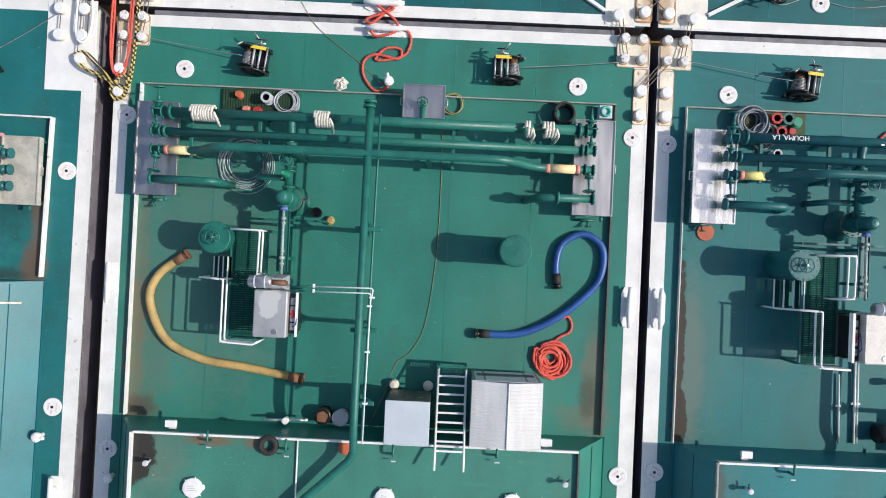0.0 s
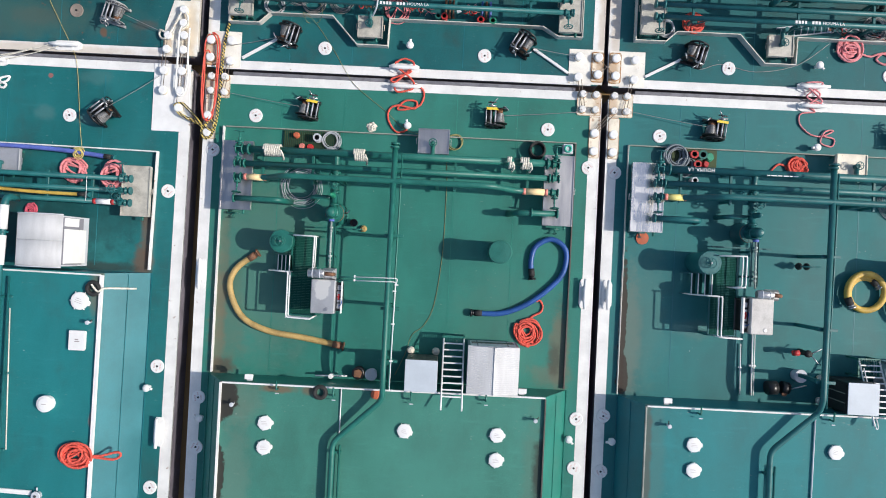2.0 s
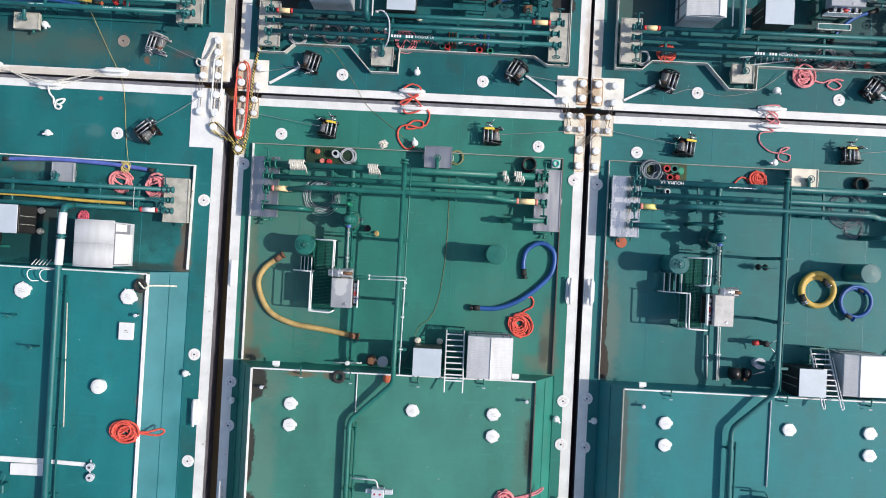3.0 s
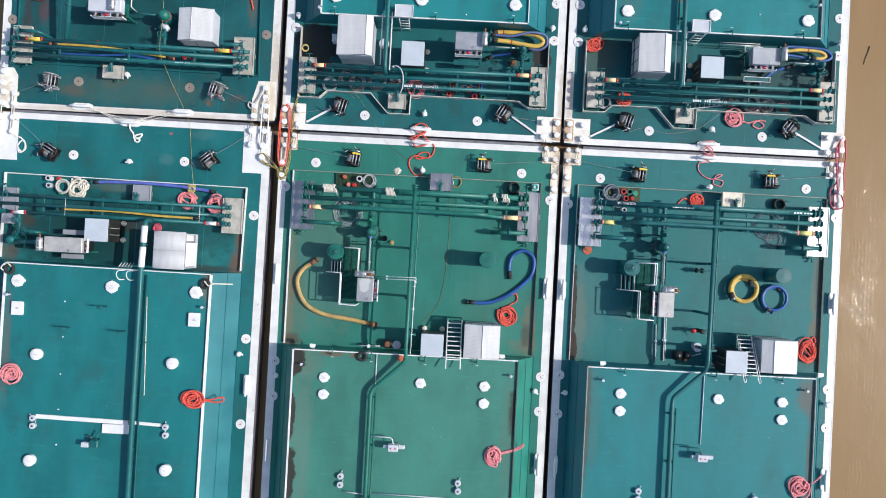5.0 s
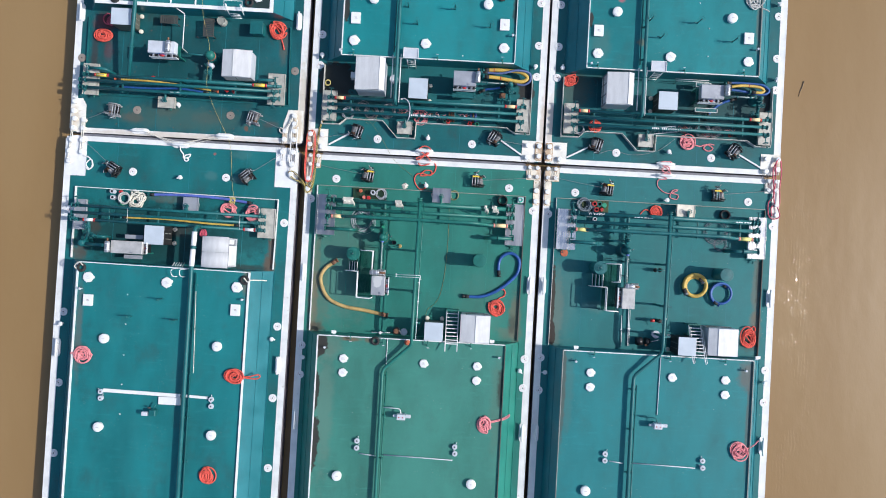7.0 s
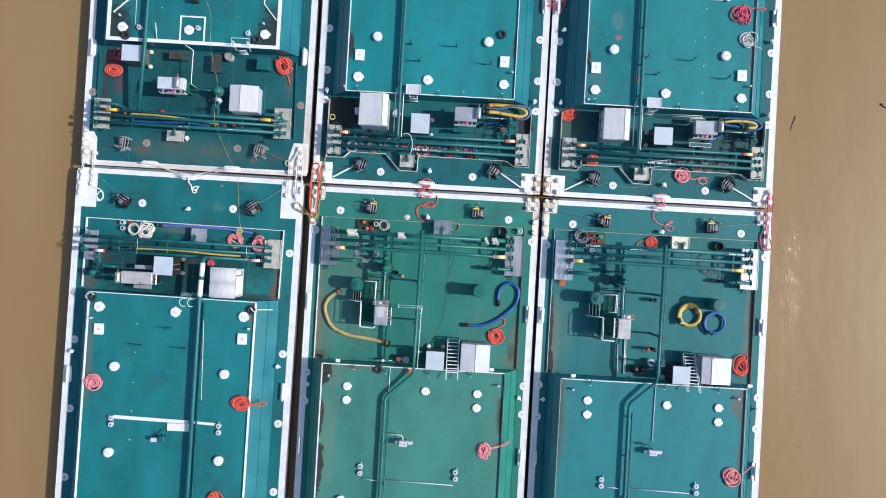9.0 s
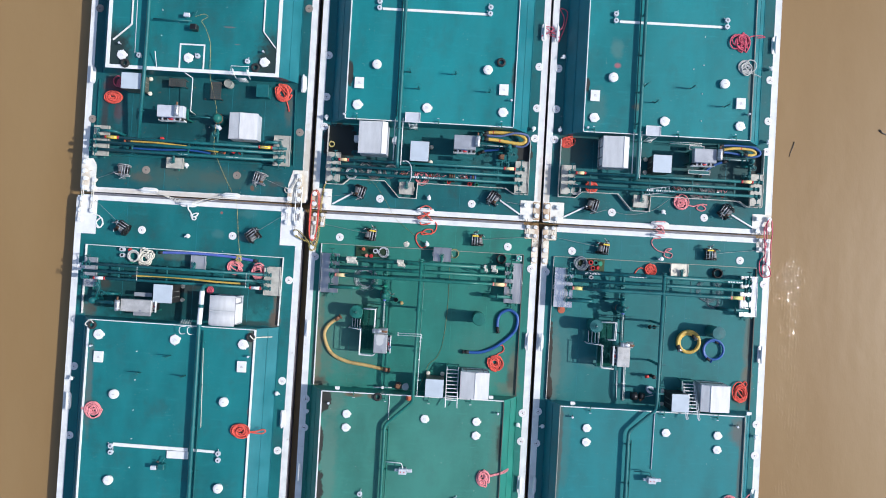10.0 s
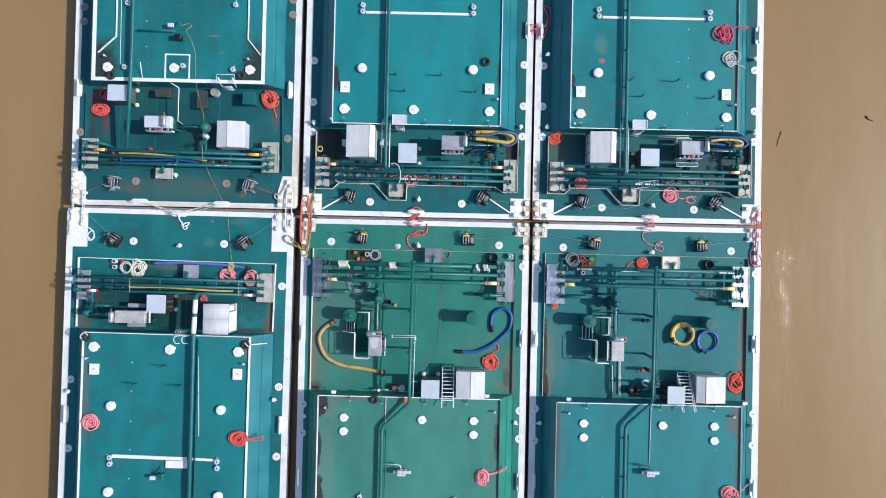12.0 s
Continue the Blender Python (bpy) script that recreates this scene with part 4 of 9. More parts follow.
def winch_at(x, y, turn, flip=1, painted=BLACK, label="black mooring winch with steel wire drum on deck"):
    """A deck winch: bed frame, wire drum between flanges, gear case, brake wheel and ratchet lever."""
    w = thing("mooring_winch", (x, y, 0), label, "winch", "deck mooring winches", turn=turn)
    f = flip
    part("bed_frame", box(-0.42, -0.4, 0, 0.42, -0.3, 0.12, 0.01, box(-0.42, 0.3, 0, 0.42, 0.4, 0.12, 0.01, box(-0.3 * f, -0.3, 0.02, -0.2 * f, 0.3, 0.1))), painted, w)
    part("drum", rod((0.14 * f, -0.3, 0.36), (0.14 * f, 0.3, 0.36), 0.13, 16), RUSTY, w)
    coilw = sweep([(0.14 * f + (0.2 - 0.0004 * k) * math.cos(k * 0.42), -0.25 + 0.36 * k / 125, 0.36 + (0.2 - 0.0004 * k) * math.sin(k * 0.42)) for k in range(126)], [0.02 + 0.005 * math.sin(k * 1.7) for k in range(126)], 5)
    part("wire_wrap", coilw, WIRE, w, "steel wire laid on half the drum")
    for s in (-0.3, 0.26):
        part("drum_flange", rod((0.14 * f, s, 0.36), (0.14 * f, s + 0.03, 0.36), 0.33, 24), painted, w)
        cheek = slab([(-0.44, 0.04), (0.2, 0.04), (0.12, 0.3), (-0.1, 0.52), (-0.36, 0.6), (-0.44, 0.5)], 0.0, 0.025)
        for v in cheek.verts:
            v.co = Vector((v.co.x * f, s + v.co.z * (1 if s < 0 else 1.5), v.co.y))
        part("side_cheek", cheek, painted, w)
    gear = ring((-0.04 * f, -0.4, 0.36), 0.37, 0.04, (0, 1, 0), 28, 6)
    for k in range(3):
        q = math.pi * k / 3 + 0.2
        rod((-0.04 * f - 0.36 * math.cos(q), -0.4, 0.36 - 0.36 * math.sin(q)), (-0.04 * f + 0.36 * math.cos(q), -0.4, 0.36 + 0.36 * math.sin(q)), 0.03, 6, gear)
    part("gear_wheel", gear, painted, w)
    part("brake_drum", rod((-0.28 * f, -0.25, 0.28), (-0.28 * f, 0.2, 0.28), 0.15, 18), BLACK, w, "black brake drum")
    for tx, tz, tr in ((-0.4, 0.5, 0.026), (-0.22, 0.56, 0.034), (-0.04, 0.56, 0.036)):
        part("tie_rod", rod((tx * f, -0.38, tz), (tx * f, 0.34, tz), tr, 8), GALV, w, "bare galvanised tie rod")
    if y < 0 and x > -9:
        part("notice_plate", box(min(0.06 * f, -0.4 * f), 0.2, 0.64, max(0.06 * f, -0.4 * f), 0.3, 0.66, 0.004), YELLOW, w, "yellow notice plate")
    part("brake_wheel", ring((-0.18 * f, 0.52, 0.55), 0.16, 0.022, (0, 1, 0.3), 18, 5), painted, w)
    part("brake_stem", rod((-0.18 * f, 0.28, 0.5), (-0.18 * f, 0.55, 0.56), 0.03, 8), STEEL, w)
    part("brake_screw", rod((-0.02 * f, 0.36, 0.6), (-0.36 * f, 0.4, 0.62), 0.03, 8), STEEL, w)
    part("brake_arm", sweep([(-0.2 * f, 0.36, 0.3), (-0.16 * f, 0.46, 0.52), (-0.06 * f, 0.58, 0.66), (0.02 * f, 0.66, 0.68)], 0.022, 6), STEEL, w, "bright brake lever")
    part("pawl", box(0.28 * f - 0.04, 0.26, 0.3, 0.28 * f + 0.04, 0.36, 0.62, 0.015), painted, w)
    part("ratchet_lever", sweep([(0.2 * f, 0.32, 0.36), (0.34 * f, 0.34, 0.62), (0.46 * f, 0.2, 0.7)], 0.025, 6), STEEL, w)
    for ob in w.children:  # the whole machine is about a metre long
        for v in ob.data.vertices:
            v.co = v.co * 1.02
    return w


for row in ((-3.85, -1.3, -8, -1), (3.86, -1.28, 0, 1), (12.8, -1.36, -6, -1), (20.58, -1.36, 2, 1), (-4.82, 1.7, 165, 1), (4.84, 1.74, 150, -1), (11.87, 1.66, 165, 1), (21.47, 1.7, 145, -1),
            (-21.66, -1.86, 60, -1), (-12.23, -1.88, -50, 1)):
    winch_at(*row)
for row in ((-21.85, 2.27, 175, 1), (-11.98, 2.22, 165, -1)):
    winch_at(*row, painted=GREY_GEAR, label="grey weathered mooring winch with wire drum on deck")


def line(name, points, r, material, label, category, seg=6, steps=6):
    """A rope, wire or hose lying along the points."""
    if name in ("mooring_rope", "tiger_rope", "white_line"):  # they lie round the posts, under the caps
        points = [(x, y, z * 0.78) for x, y, z in points]
    o = Vector(points[0])
    return solo(name, (rope(curve([Vector(p) - o for p in points], steps), r) if category == "rope" else sweep(curve([Vector(p) - o for p in points], steps), r, seg)), material, o, label, category)


for a, b in (((-4.2, -1.25, 0.4), (-7.2, -0.78, 0.2)), ((4.1, -1.25, 0.4), (7.25, -0.9, 0.2)), ((12.5, -1.3, 0.4), (9.2, -0.75, 0.2)), ((20.9, -1.3, 0.4), (24.0, -0.9, 0.2)), ((-21.9, -1.5, 0.4), (-23.9, 0.1, 0.2)),
             ((-12.0, -1.6, 0.4), (-9.9, -0.1, 0.2)), ((-22.2, 2.2, 0.4), (-24.0, 1.5, 0.2)), ((-11.6, 2.2, 0.4), (-9.8, 1.5, 0.2)), ((-5.2, 1.55, 0.4), (-7.1, 1.2, 0.2)), ((5.2, 1.6, 0.4), (7.1, 1.4, 0.2))):
    mid = tuple((p + q) / 2 for p, q in zip(a, b))
    line("mooring_wire", [a, (mid[0], mid[1], mid[2] - 0.06), b], 0.012, WIRE, "thin steel mooring wire stretched over the deck", "wire", 5)
for a, b in (((-5.25, 1.62), (-6.75, 0.72)), ((5.3, 1.66), (6.78, 0.72)), ((11.4, 1.5), (9.95, 0.72)), ((21.95, 1.55), (23.5, 0.72))):
    d = (Vector(b) - Vector(a))
    bmw = box(0, -0.055, 0, d.length, 0.055, 0.1, 0.01)
    solo("winch_brace", bmw, CLEAN, (*a, 0.0), "white painted flat steel brace between winch and bollard plate", "brace", "winch braces", turn=math.degrees(math.atan2(d.y, d.x)))

# ---- trunk deck fittings ----
def trunk_fittings():
    d = thing("tank_hatch", (-3.92, 10.54, TOP), "white round tank hatch lid on the trunk deck", "hatch", "round tank hatches")
    part("collar", lathe([(0.36, 0), (0.36, 0.22)], 24), CLEAN, d)
    part("lid", lathe([(0, 0.34), (0.25, 0.325), (0.38, 0.27), (0.385, 0.2), (0.3, 0.2)], 28), CLEAN, d)
    part("lettering_mark", box(-0.1, -0.01, 0.338, 0.1, 0.015, 0.343), INK, d)
    for x, y in ((3.85, 10.57), (12.61, 10.54), (20.39, 10.51), (-20.91, -13.48), (-13.22, -13.59), (-20.95, -19.46), (-13.27, -19.60), (-4.64, -21.83), (4.43, -21.88), (12.13, -21.88)):
        copy_thing(d, pose(x, y, TOP) @ Matrix.Scale(0.85, 4))
    h = thing("dogged_hatch", (-5.13, 7.67, TOP), "white dogged tank hatch with clamp bolts", "hatch", "dogged tank hatches")
    part("collar", lathe([(0.37, 0), (0.37, 0.12)], 24), CLEAN, h)
    part("lid", lathe([(0, 0.2), (0.3, 0.19), (0.4, 0.17), (0.41, 0.11), (0.3, 0.11)], 28), CLEAN, h)
    for k in range(6):
        q = math.radians(60 * k + 15)
        part("clamp", rod((0.36 * math.cos(q), 0.36 * math.sin(q), 0.15), (0.46 * math.cos(q), 0.46 * math.sin(q), 0.11), 0.03, 6), CLEAN, h)
    for j in range(3):
        part("lettering_mark", box(-0.18, -0.1 + j * 0.09, 0.198, 0.18 - j * 0.06, -0.075 + j * 0.09, 0.203), FAINT_INK, h)
    part("hinge", box(0.36, -0.1, 0.02, 0.47, 0.1, 0.17, 0.02), CLEAN, h)
    rng = random.Random(9)
    for x, y in ((-0.26, 7.70), (5.06, 7.68), (11.44, 7.67), (16.36, 7.68), (21.63, 7.63), (-22.25, -9.39), (-16.90, -9.47), (-12.13, -9.53), (-4.64, -13.93), (-4.64, -14.88), (0.81, -13.97), (4.42, -13.96), (4.42, -14.93),
                 (12.09, -13.95), (12.10, -14.93), (17.59, -13.97), (21.18, -13.96), (21.19, -14.94), (-21.84, 10.25), (-17.16, 10.28), (-11.82, 10.26)):
        copy_thing(h, pose(x, y, TOP, 0, 0, rng.uniform(-20, 20)) @ Matrix.Scale(0.69 if x > -10 and y < 0 else 0.85 if y < 0 else 0.8, 4))
    h.scale = d.scale = (0.83, 0.83, 0.83)
    s = thing("square_hatch", (-5.09, 9.19, TOP), "white square hatch box on the trunk deck", "hatch", "square hatches")
    part("box", box(-0.33, -0.4, 0, 0.33, 0.4, 0.16, 0.02), CLEAN, s)
    part("lid", box(-0.36, -0.43, 0.16, 0.36, 0.43, 0.2, 0.015), CLEAN, s)
    for j in range(2):
        part("lettering_mark", box(-0.09, -0.06 + j * 0.08, 0.2, 0.12 - 0.05 * j, -0.025 + j * 0.09, 0.203), INK, s)
    for x, y in ((5.03, 9.25), (11.41, 9.20), (21.58, 9.20), (-22.16, -10.94), (-12.13, -11.07)):
        copy_thing(s, pose(x, y, TOP) @ Matrix.Scale(0.9, 4))
    s.scale = (0.9, 0.9, 0.9)
    p = thing("gauge_pipe", (-6.01, 6.92, TOP), "small white gauge pipe with cap on the trunk", "pipe fitting", "gauge pipes")
    part("pipe", rod((0, 0, 0), (0, 0, 0.3), 0.045, 10), GREYWHITE, p)
    part("cap", lathe([(0, 0.36), (0.075, 0.35), (0.085, 0.3), (0, 0.29)], 14), GREYWHITE, p)
    part("lever", rod((0.03, 0.02, 0.2), (0.16, 0.1, 0.22), 0.02, 6), BLACK, p, "black lever")
    for x, y in ((5.60, 8.52), (11.01, 6.92), (22.17, 8.47), (5.86, -13.28), (-5.92, -13.23), (11.03, -13.23), (22.46, -13.23), (-22.68, -10.19), (-11.68, -10.34), (-21.99, 11.02), (-11.90, 10.97)):
        copy_thing(p, pose(x, y, TOP, 0, 0, rng.uniform(0, 90)))
    p = thing("tank_gauge", (-20.52, 14.78, TOP), "grey round tank gauge with a pale rim on trunk", "gauge", "tank gauge caps")
    part("body", lathe([(0.15, 0), (0.15, 0.14), (0.18, 0.15), (0.18, 0.2), (0.16, 0.215), (0, 0.215)], 20), GREYWHITE, p)
    part("knob", lathe([(0.05, 0.215), (0.05, 0.25), (0, 0.255)], 10), DARKGREY, p)
    part("side_tap", rod((0.1, 0.16, 0.08), (0.16, 0.27, 0.1), 0.03, 8), GREYWHITE, p)
    for x, y in ((-12.91, 14.81), (-20.61, 10.26), (-12.99, 10.25), (-16.50, 10.43),
                 (-20.91, -17.07), (-20.89, -17.51), (-13.40, -17.19), (-13.38, -17.65), (12.58, 15.00), (12.60, 14.53), (20.35, 14.96), (20.35, 14.50), (-3.96, 14.97), (-3.96, 14.53), (3.80, 14.97), (3.80, 14.53),
                 (-3.40, -19.40), (-3.40, -19.88), (3.20, -19.44), (3.23, -19.89), (13.33, -19.33), (13.33, -19.78), (19.88, -19.43), (19.91, -19.90)):
        copy_thing(p, pose(x, y, TOP, 0, 0, rng.uniform(0, 90)))
    for x0, y0, x1, m in ((12.87, 14.51, 20.12, 14.51), (-3.76, 14.51, 3.6, 14.51)):
        solo("white_trunk_bar", box(0, -0.09, 0, x1 - x0, 0.09, 0.05, 0.01), CLEAN, (x0, y0, TOP), "white flat bar across the trunk deck", "deck bar", "white trunk bars")
    solo("white_trunk_bar", box(0, -0.12, 0, 5.25, 0.12, 0.06, 0.01), CLEAN, (-20.81, -16.99, TOP), "white flat bar across the trunk deck", "deck bar", "white trunk bars", turn=-1)
    solo("white_trunk_bar", box(0, -0.09, 0, 1.55, 0.09, 0.06, 0.01), CLEAN, (-15.21, -17.07, TOP), "short white flat bar beside the trunk pipe", "deck bar", "white trunk bars", turn=-2)
    solo("white_step_box", box(-0.75, -0.26, 0, 0.75, 0.26, 0.12, 0.02), CLEAN, (-16.25, -17.46, TOP), "white flat step box beside the trunk pipe", "step")
    for x0, x1, y in ((-3.2, -2.1, -20.27), (-1.6, 3.1, -20.27), (13.65, 14.55, -19.82), (15.15, 19.45, -19.87)):
        solo("conduit_run", rod((0, 0, 0.08), (x1 - x0, -0.1, 0.08), 0.035, 8), GREYWHITE, (x0, y, TOP), "thin white conduit pipe on the trunk deck", "conduit", "trunk conduits")
    # long gauge sticks and valve reach rods with hand wheels
    wv = thing("reach_rod", (1.62, 10.16, TOP), "teal valve reach rod with spoked hand wheel", "valve", "trunk reach rods")
    part("stand", rod((0, 0, 0), (0, 0, 0.85), 0.04, 10), PIPE_T, wv)
    part("arm", rod((-0.02, 0, 0.1), (-0.3, -0.05, 0.3), 0.03, 6), PIPE_T, wv)
    part("hand_wheel", ring((0, 0, 0.86), 0.19, 0.008, (0, 0, 1), 20, 5), PIPE_T, wv)
    for k in range(3):
        q = math.pi * k / 3
        part("spoke", rod((-0.19 * math.cos(q), -0.19 * math.sin(q), 0.86), (0.19 * math.cos(q), 0.19 * math.sin(q), 0.86), 0.006, 5), PIPE_T, wv)
    for x, y in ((-0.89, 9.00), (-1.55, 10.15), (4.05, 9.05), (14.86, 10.09), (18.09, 10.10), (15.65, 8.96), (20.52, 8.95), (-17.18, -10.59), (-19.20, -11.89), (-16.07, -11.94)):
        copy_thing(wv, pose(x, y, TOP, 0, 0, rng.uniform(-20, 20)))
    for pts, mt, lab in ((((-14.92, -9.95, 0.04), (-14.77, -15.5, 0.04)), WHITE_ROPE, "long tan wooden pole lying on the trunk"), (((-21.04, 16.67, 0.03), (-20.99, 10.47, 0.03)), GREYWHITE, "long pale pole lying on the trunk")):
        o = Vector(pts[0])
        solo("long_pole", rod((0, 0, 0), Vector(pts[1]) - o, 0.026, 8), mt, (o.x, o.y, TOP), lab, "pole")
    ty = thing("tyre", (-2.55, -12.63, TOP), "worn black rubber tyre lying flat on deck", "tyre", "loose tyres")
    part("casing", lathe([(0.2, 0.03), (0.3, 0.0), (0.38, 0.06), (0.4, 0.13), (0.37, 0.2), (0.28, 0.24), (0.2, 0.21), (0.17, 0.12), (0.2, 0.03)], 28), RUBBER, ty)
    for x, y, z in ((4.75, 11.17, TOP), (-22.76, -8.76, TOP), (-11.63, -9.02, TOP), (-12.42, 9.85, TOP), (-21.59, 9.67, TOP)):
        copy_thing(ty, pose(x, y, z) @ Matrix.Scale(0.8, 4))
    ty.scale = (0.76, 0.76, 0.76)


trunk_fittings()

# ---- piping ----
def flange(bm, p, axis, r, thick=0.05):
    a = Vector(axis).normalized() * thick / 2
    rod(Vector(p) - a, Vector(p) + a, r, 16, bm)
    return bm


def gate_valve(parent, x, y, z, stem, r, material, along=(1, 0, 0)):
    """A gate valve in a pipe that runs along x; stem: the way its spindle and hand wheel point."""
    s = Vector(stem).normalized()
    p, al = Vector((x, y, z)), Vector(along)
    bm = bmesh.new()
    rod(p - al * 0.11, p + al * 0.11, r * 0.9, 14, bm)
    for d in (-0.12, 0.12):
        flange(bm, p + al * d, al, r * 1.45, 0.04)
        for k in range(8):  # flange bolts
            q = math.pi * k / 4 + 0.2
            _, e, u = frame_axes(al)
            c = p + al * d + (e * math.cos(q) + u * math.sin(q)) * r * 1.2
            rod(c - al * 0.04, c + al * 0.04, 0.014, 5, bm)
    rod(p, p + s * r * 1.9, r * 0.8, 12, bm, r * 0.62)
    flange(bm, p + s * r * 1.9, s, r * 1.15, 0.06)
    v = part("valve", bm, material, parent, "flanged gate valve body")
    tip = p + s * (r * 1.9 + 0.42)
    part("spindle", rod(p + s * r * 1.9, tip, 0.028, 8), material, v)
    part("yoke", rod(p + s * r * 1.9, p + s * (r * 1.9 + 0.24), r * 0.42, 8, r2=r * 0.3), material, v)
    wheel = ring(tip, 0.17, 0.02, s, 20, 6)
    _, e, u = frame_axes(s)
    for k in range(4):
        q = math.pi * k / 4
        d = (e * math.cos(q) + u * math.sin(q)) * 0.17
        rod(tip - d, tip + d, 0.011, 5, wheel)
    part("hand_wheel", wheel, material, v)


def header(name, pts, r, material, label, valves=(), bands=(), flanges=(), bend=0.45, band_mats=None, words=None):
    """One cargo header pipe with its valves, painted bands and flange joints."""
    o = Vector(pts[0])
    t = thing(name, (o.x, o.y, 0), label, "pipe", "cargo header pipes")
    sh = Vector((o.x, o.y, 0))
    part("pipe", sweep(bent([Vector(p) - sh for p in pts], bend, 6), r, 16), material, t)
    for x, y, z, stem in valves:
        gate_valve(t, x - o.x, y - o.y, z, stem, r, material)
    for x0, x1, y, z in bands:
        a, c = band_mats
        part("colour_band", rod((x0 + 0.12 - o.x, y - o.y, z), (x1 - 0.12 - o.x, y - o.y, z), r * 1.12, 16), a, t, "faded yellow marker band")
        for u, w in ((x0, x0 + 0.13), (x1 - 0.13, x1)):
            part("end_band", rod((u - o.x, y - o.y, z), (w - o.x, y - o.y, z), r * 1.13, 16), c, t, "faded red marker band")
        for j in range(5) if a is YELLOW else ():
            u = x0 + 0.24 + j * (x1 - x0 - 0.5) / 5
            part("lettering_mark", box(u - o.x, y - o.y - 0.035, z + r * 1.12 - 0.004, u + 0.06 - o.x, y - o.y + 0.03, z + r * 1.12 + 0.004), INK, t)
    for p, ax in flanges:
        part("flange", flange(bmesh.new(), Vector(p) - sh, ax, r * 1.55, 0.07), material, t)
    return t


def support(x, ys, z, material):
    """A goal-post pipe support under the headers."""
    t = thing("pipe_support", (x, ys[0], 0), "green welded steel pipe support under header pipes", "pipe support", "header pipe supports")
    part("cross_beam", box(-0.05, min(0, ys[1] - ys[0]) - 0.15, z - 0.1, 0.05, max(0, ys[1] - ys[0]) + 0.15, z, 0.008), material, t)
    for y in ys:
        part("post", box(-0.05, y - ys[0] - 0.05, 0, 0.05, y - ys[0] + 0.05, z - 0.1), material, t)
    part("brace", rod((0.0, 0, 0.15), (0.55, 0, z - 0.15), 0.03, 6), material, t)


def drip_pan(x0, y0, x1, y1, h, material, label, handles=True):
    """A raised sheet-steel drip pan with a rolled rim and lifting handles."""
    cx, cy = (x0 + x1) / 2, (y0 + y1) / 2
    w, d = (x1 - x0) / 2, (y1 - y0) / 2
    t = thing("drip_pan", (cx, cy, 0), label, "drip pan", "manifold drip pans")
    part("tank", box(-w, -d, h - 0.2, w, d, h - 0.03, 0.015), material, t)
    for u, v in ((-1, -1), (-1, 1), (1, -1), (1, 1)):
        part("leg", box(u * (w - 0.16) - 0.03, v * (d - 0.08) - 0.04, 0, u * (w - 0.16) + 0.03, v * (d - 0.08) + 0.04, h - 0.19), PIPE, t)
    part("rim", wall([(-w + 0.015, -d + 0.015), (w - 0.015, -d + 0.015), (w - 0.015, d - 0.015), (-w + 0.015, d - 0.015), (-w + 0.015, -d + 0.015)], h - 0.035, h + 0.01, 0.03), material, t)
    part("drain_stub", rod((w * 0.5, -d, h - 0.12), (w * 0.5, -d - 0.16, h - 0.12), 0.05, 10), PIPE, t)
    if handles:
        for s in (-1, 1):
            part("handle", sweep([(s * w, -0.12, h - 0.1), (s * (w + 0.07), -0.12, h - 0.1), (s * (w + 0.07), 0.12, h - 0.1), (s * w, 0.12, h - 0.1)], 0.014, 6), material, t)
    return t


def spill_box(x0, y0, x1, y1, h, material, label, pm, wheel=(0.5, 0.45), pipe_to=None):
    """The small drip box with a stub valve and hand wheel."""
    t = drip_pan(x0, y0, x1, y1, h, material, label)
    x, y = (x1 - x0) * (wheel[0] - 0.5), (y1 - y0) * (wheel[1] - 0.5)
    part("stub", rod((x, y, h - 0.1), (x, y, h + 0.22), 0.09, 12), pm, t)
    wv = ring((x, y, h + 0.32), 0.15, 0.02, (0, 0, 1), 20, 6)
    for k in range(3):
        q = math.pi * k / 3
        rod((x - 0.15 * math.cos(q), y - 0.15 * math.sin(q), h + 0.32), (x + 0.15 * math.cos(q), y + 0.15 * math.sin(q), h + 0.32), 0.012, 5, wv)
    part("hand_wheel", wv, pm, t)
    if pipe_to:
        part("branch_pipe", sweep(bent([(x, y, h + 0.1), (x, y + pipe_to, h + 0.1), (x, y + pipe_to, 1.0)], 0.1), 0.085, 12), pm, t)
    return t


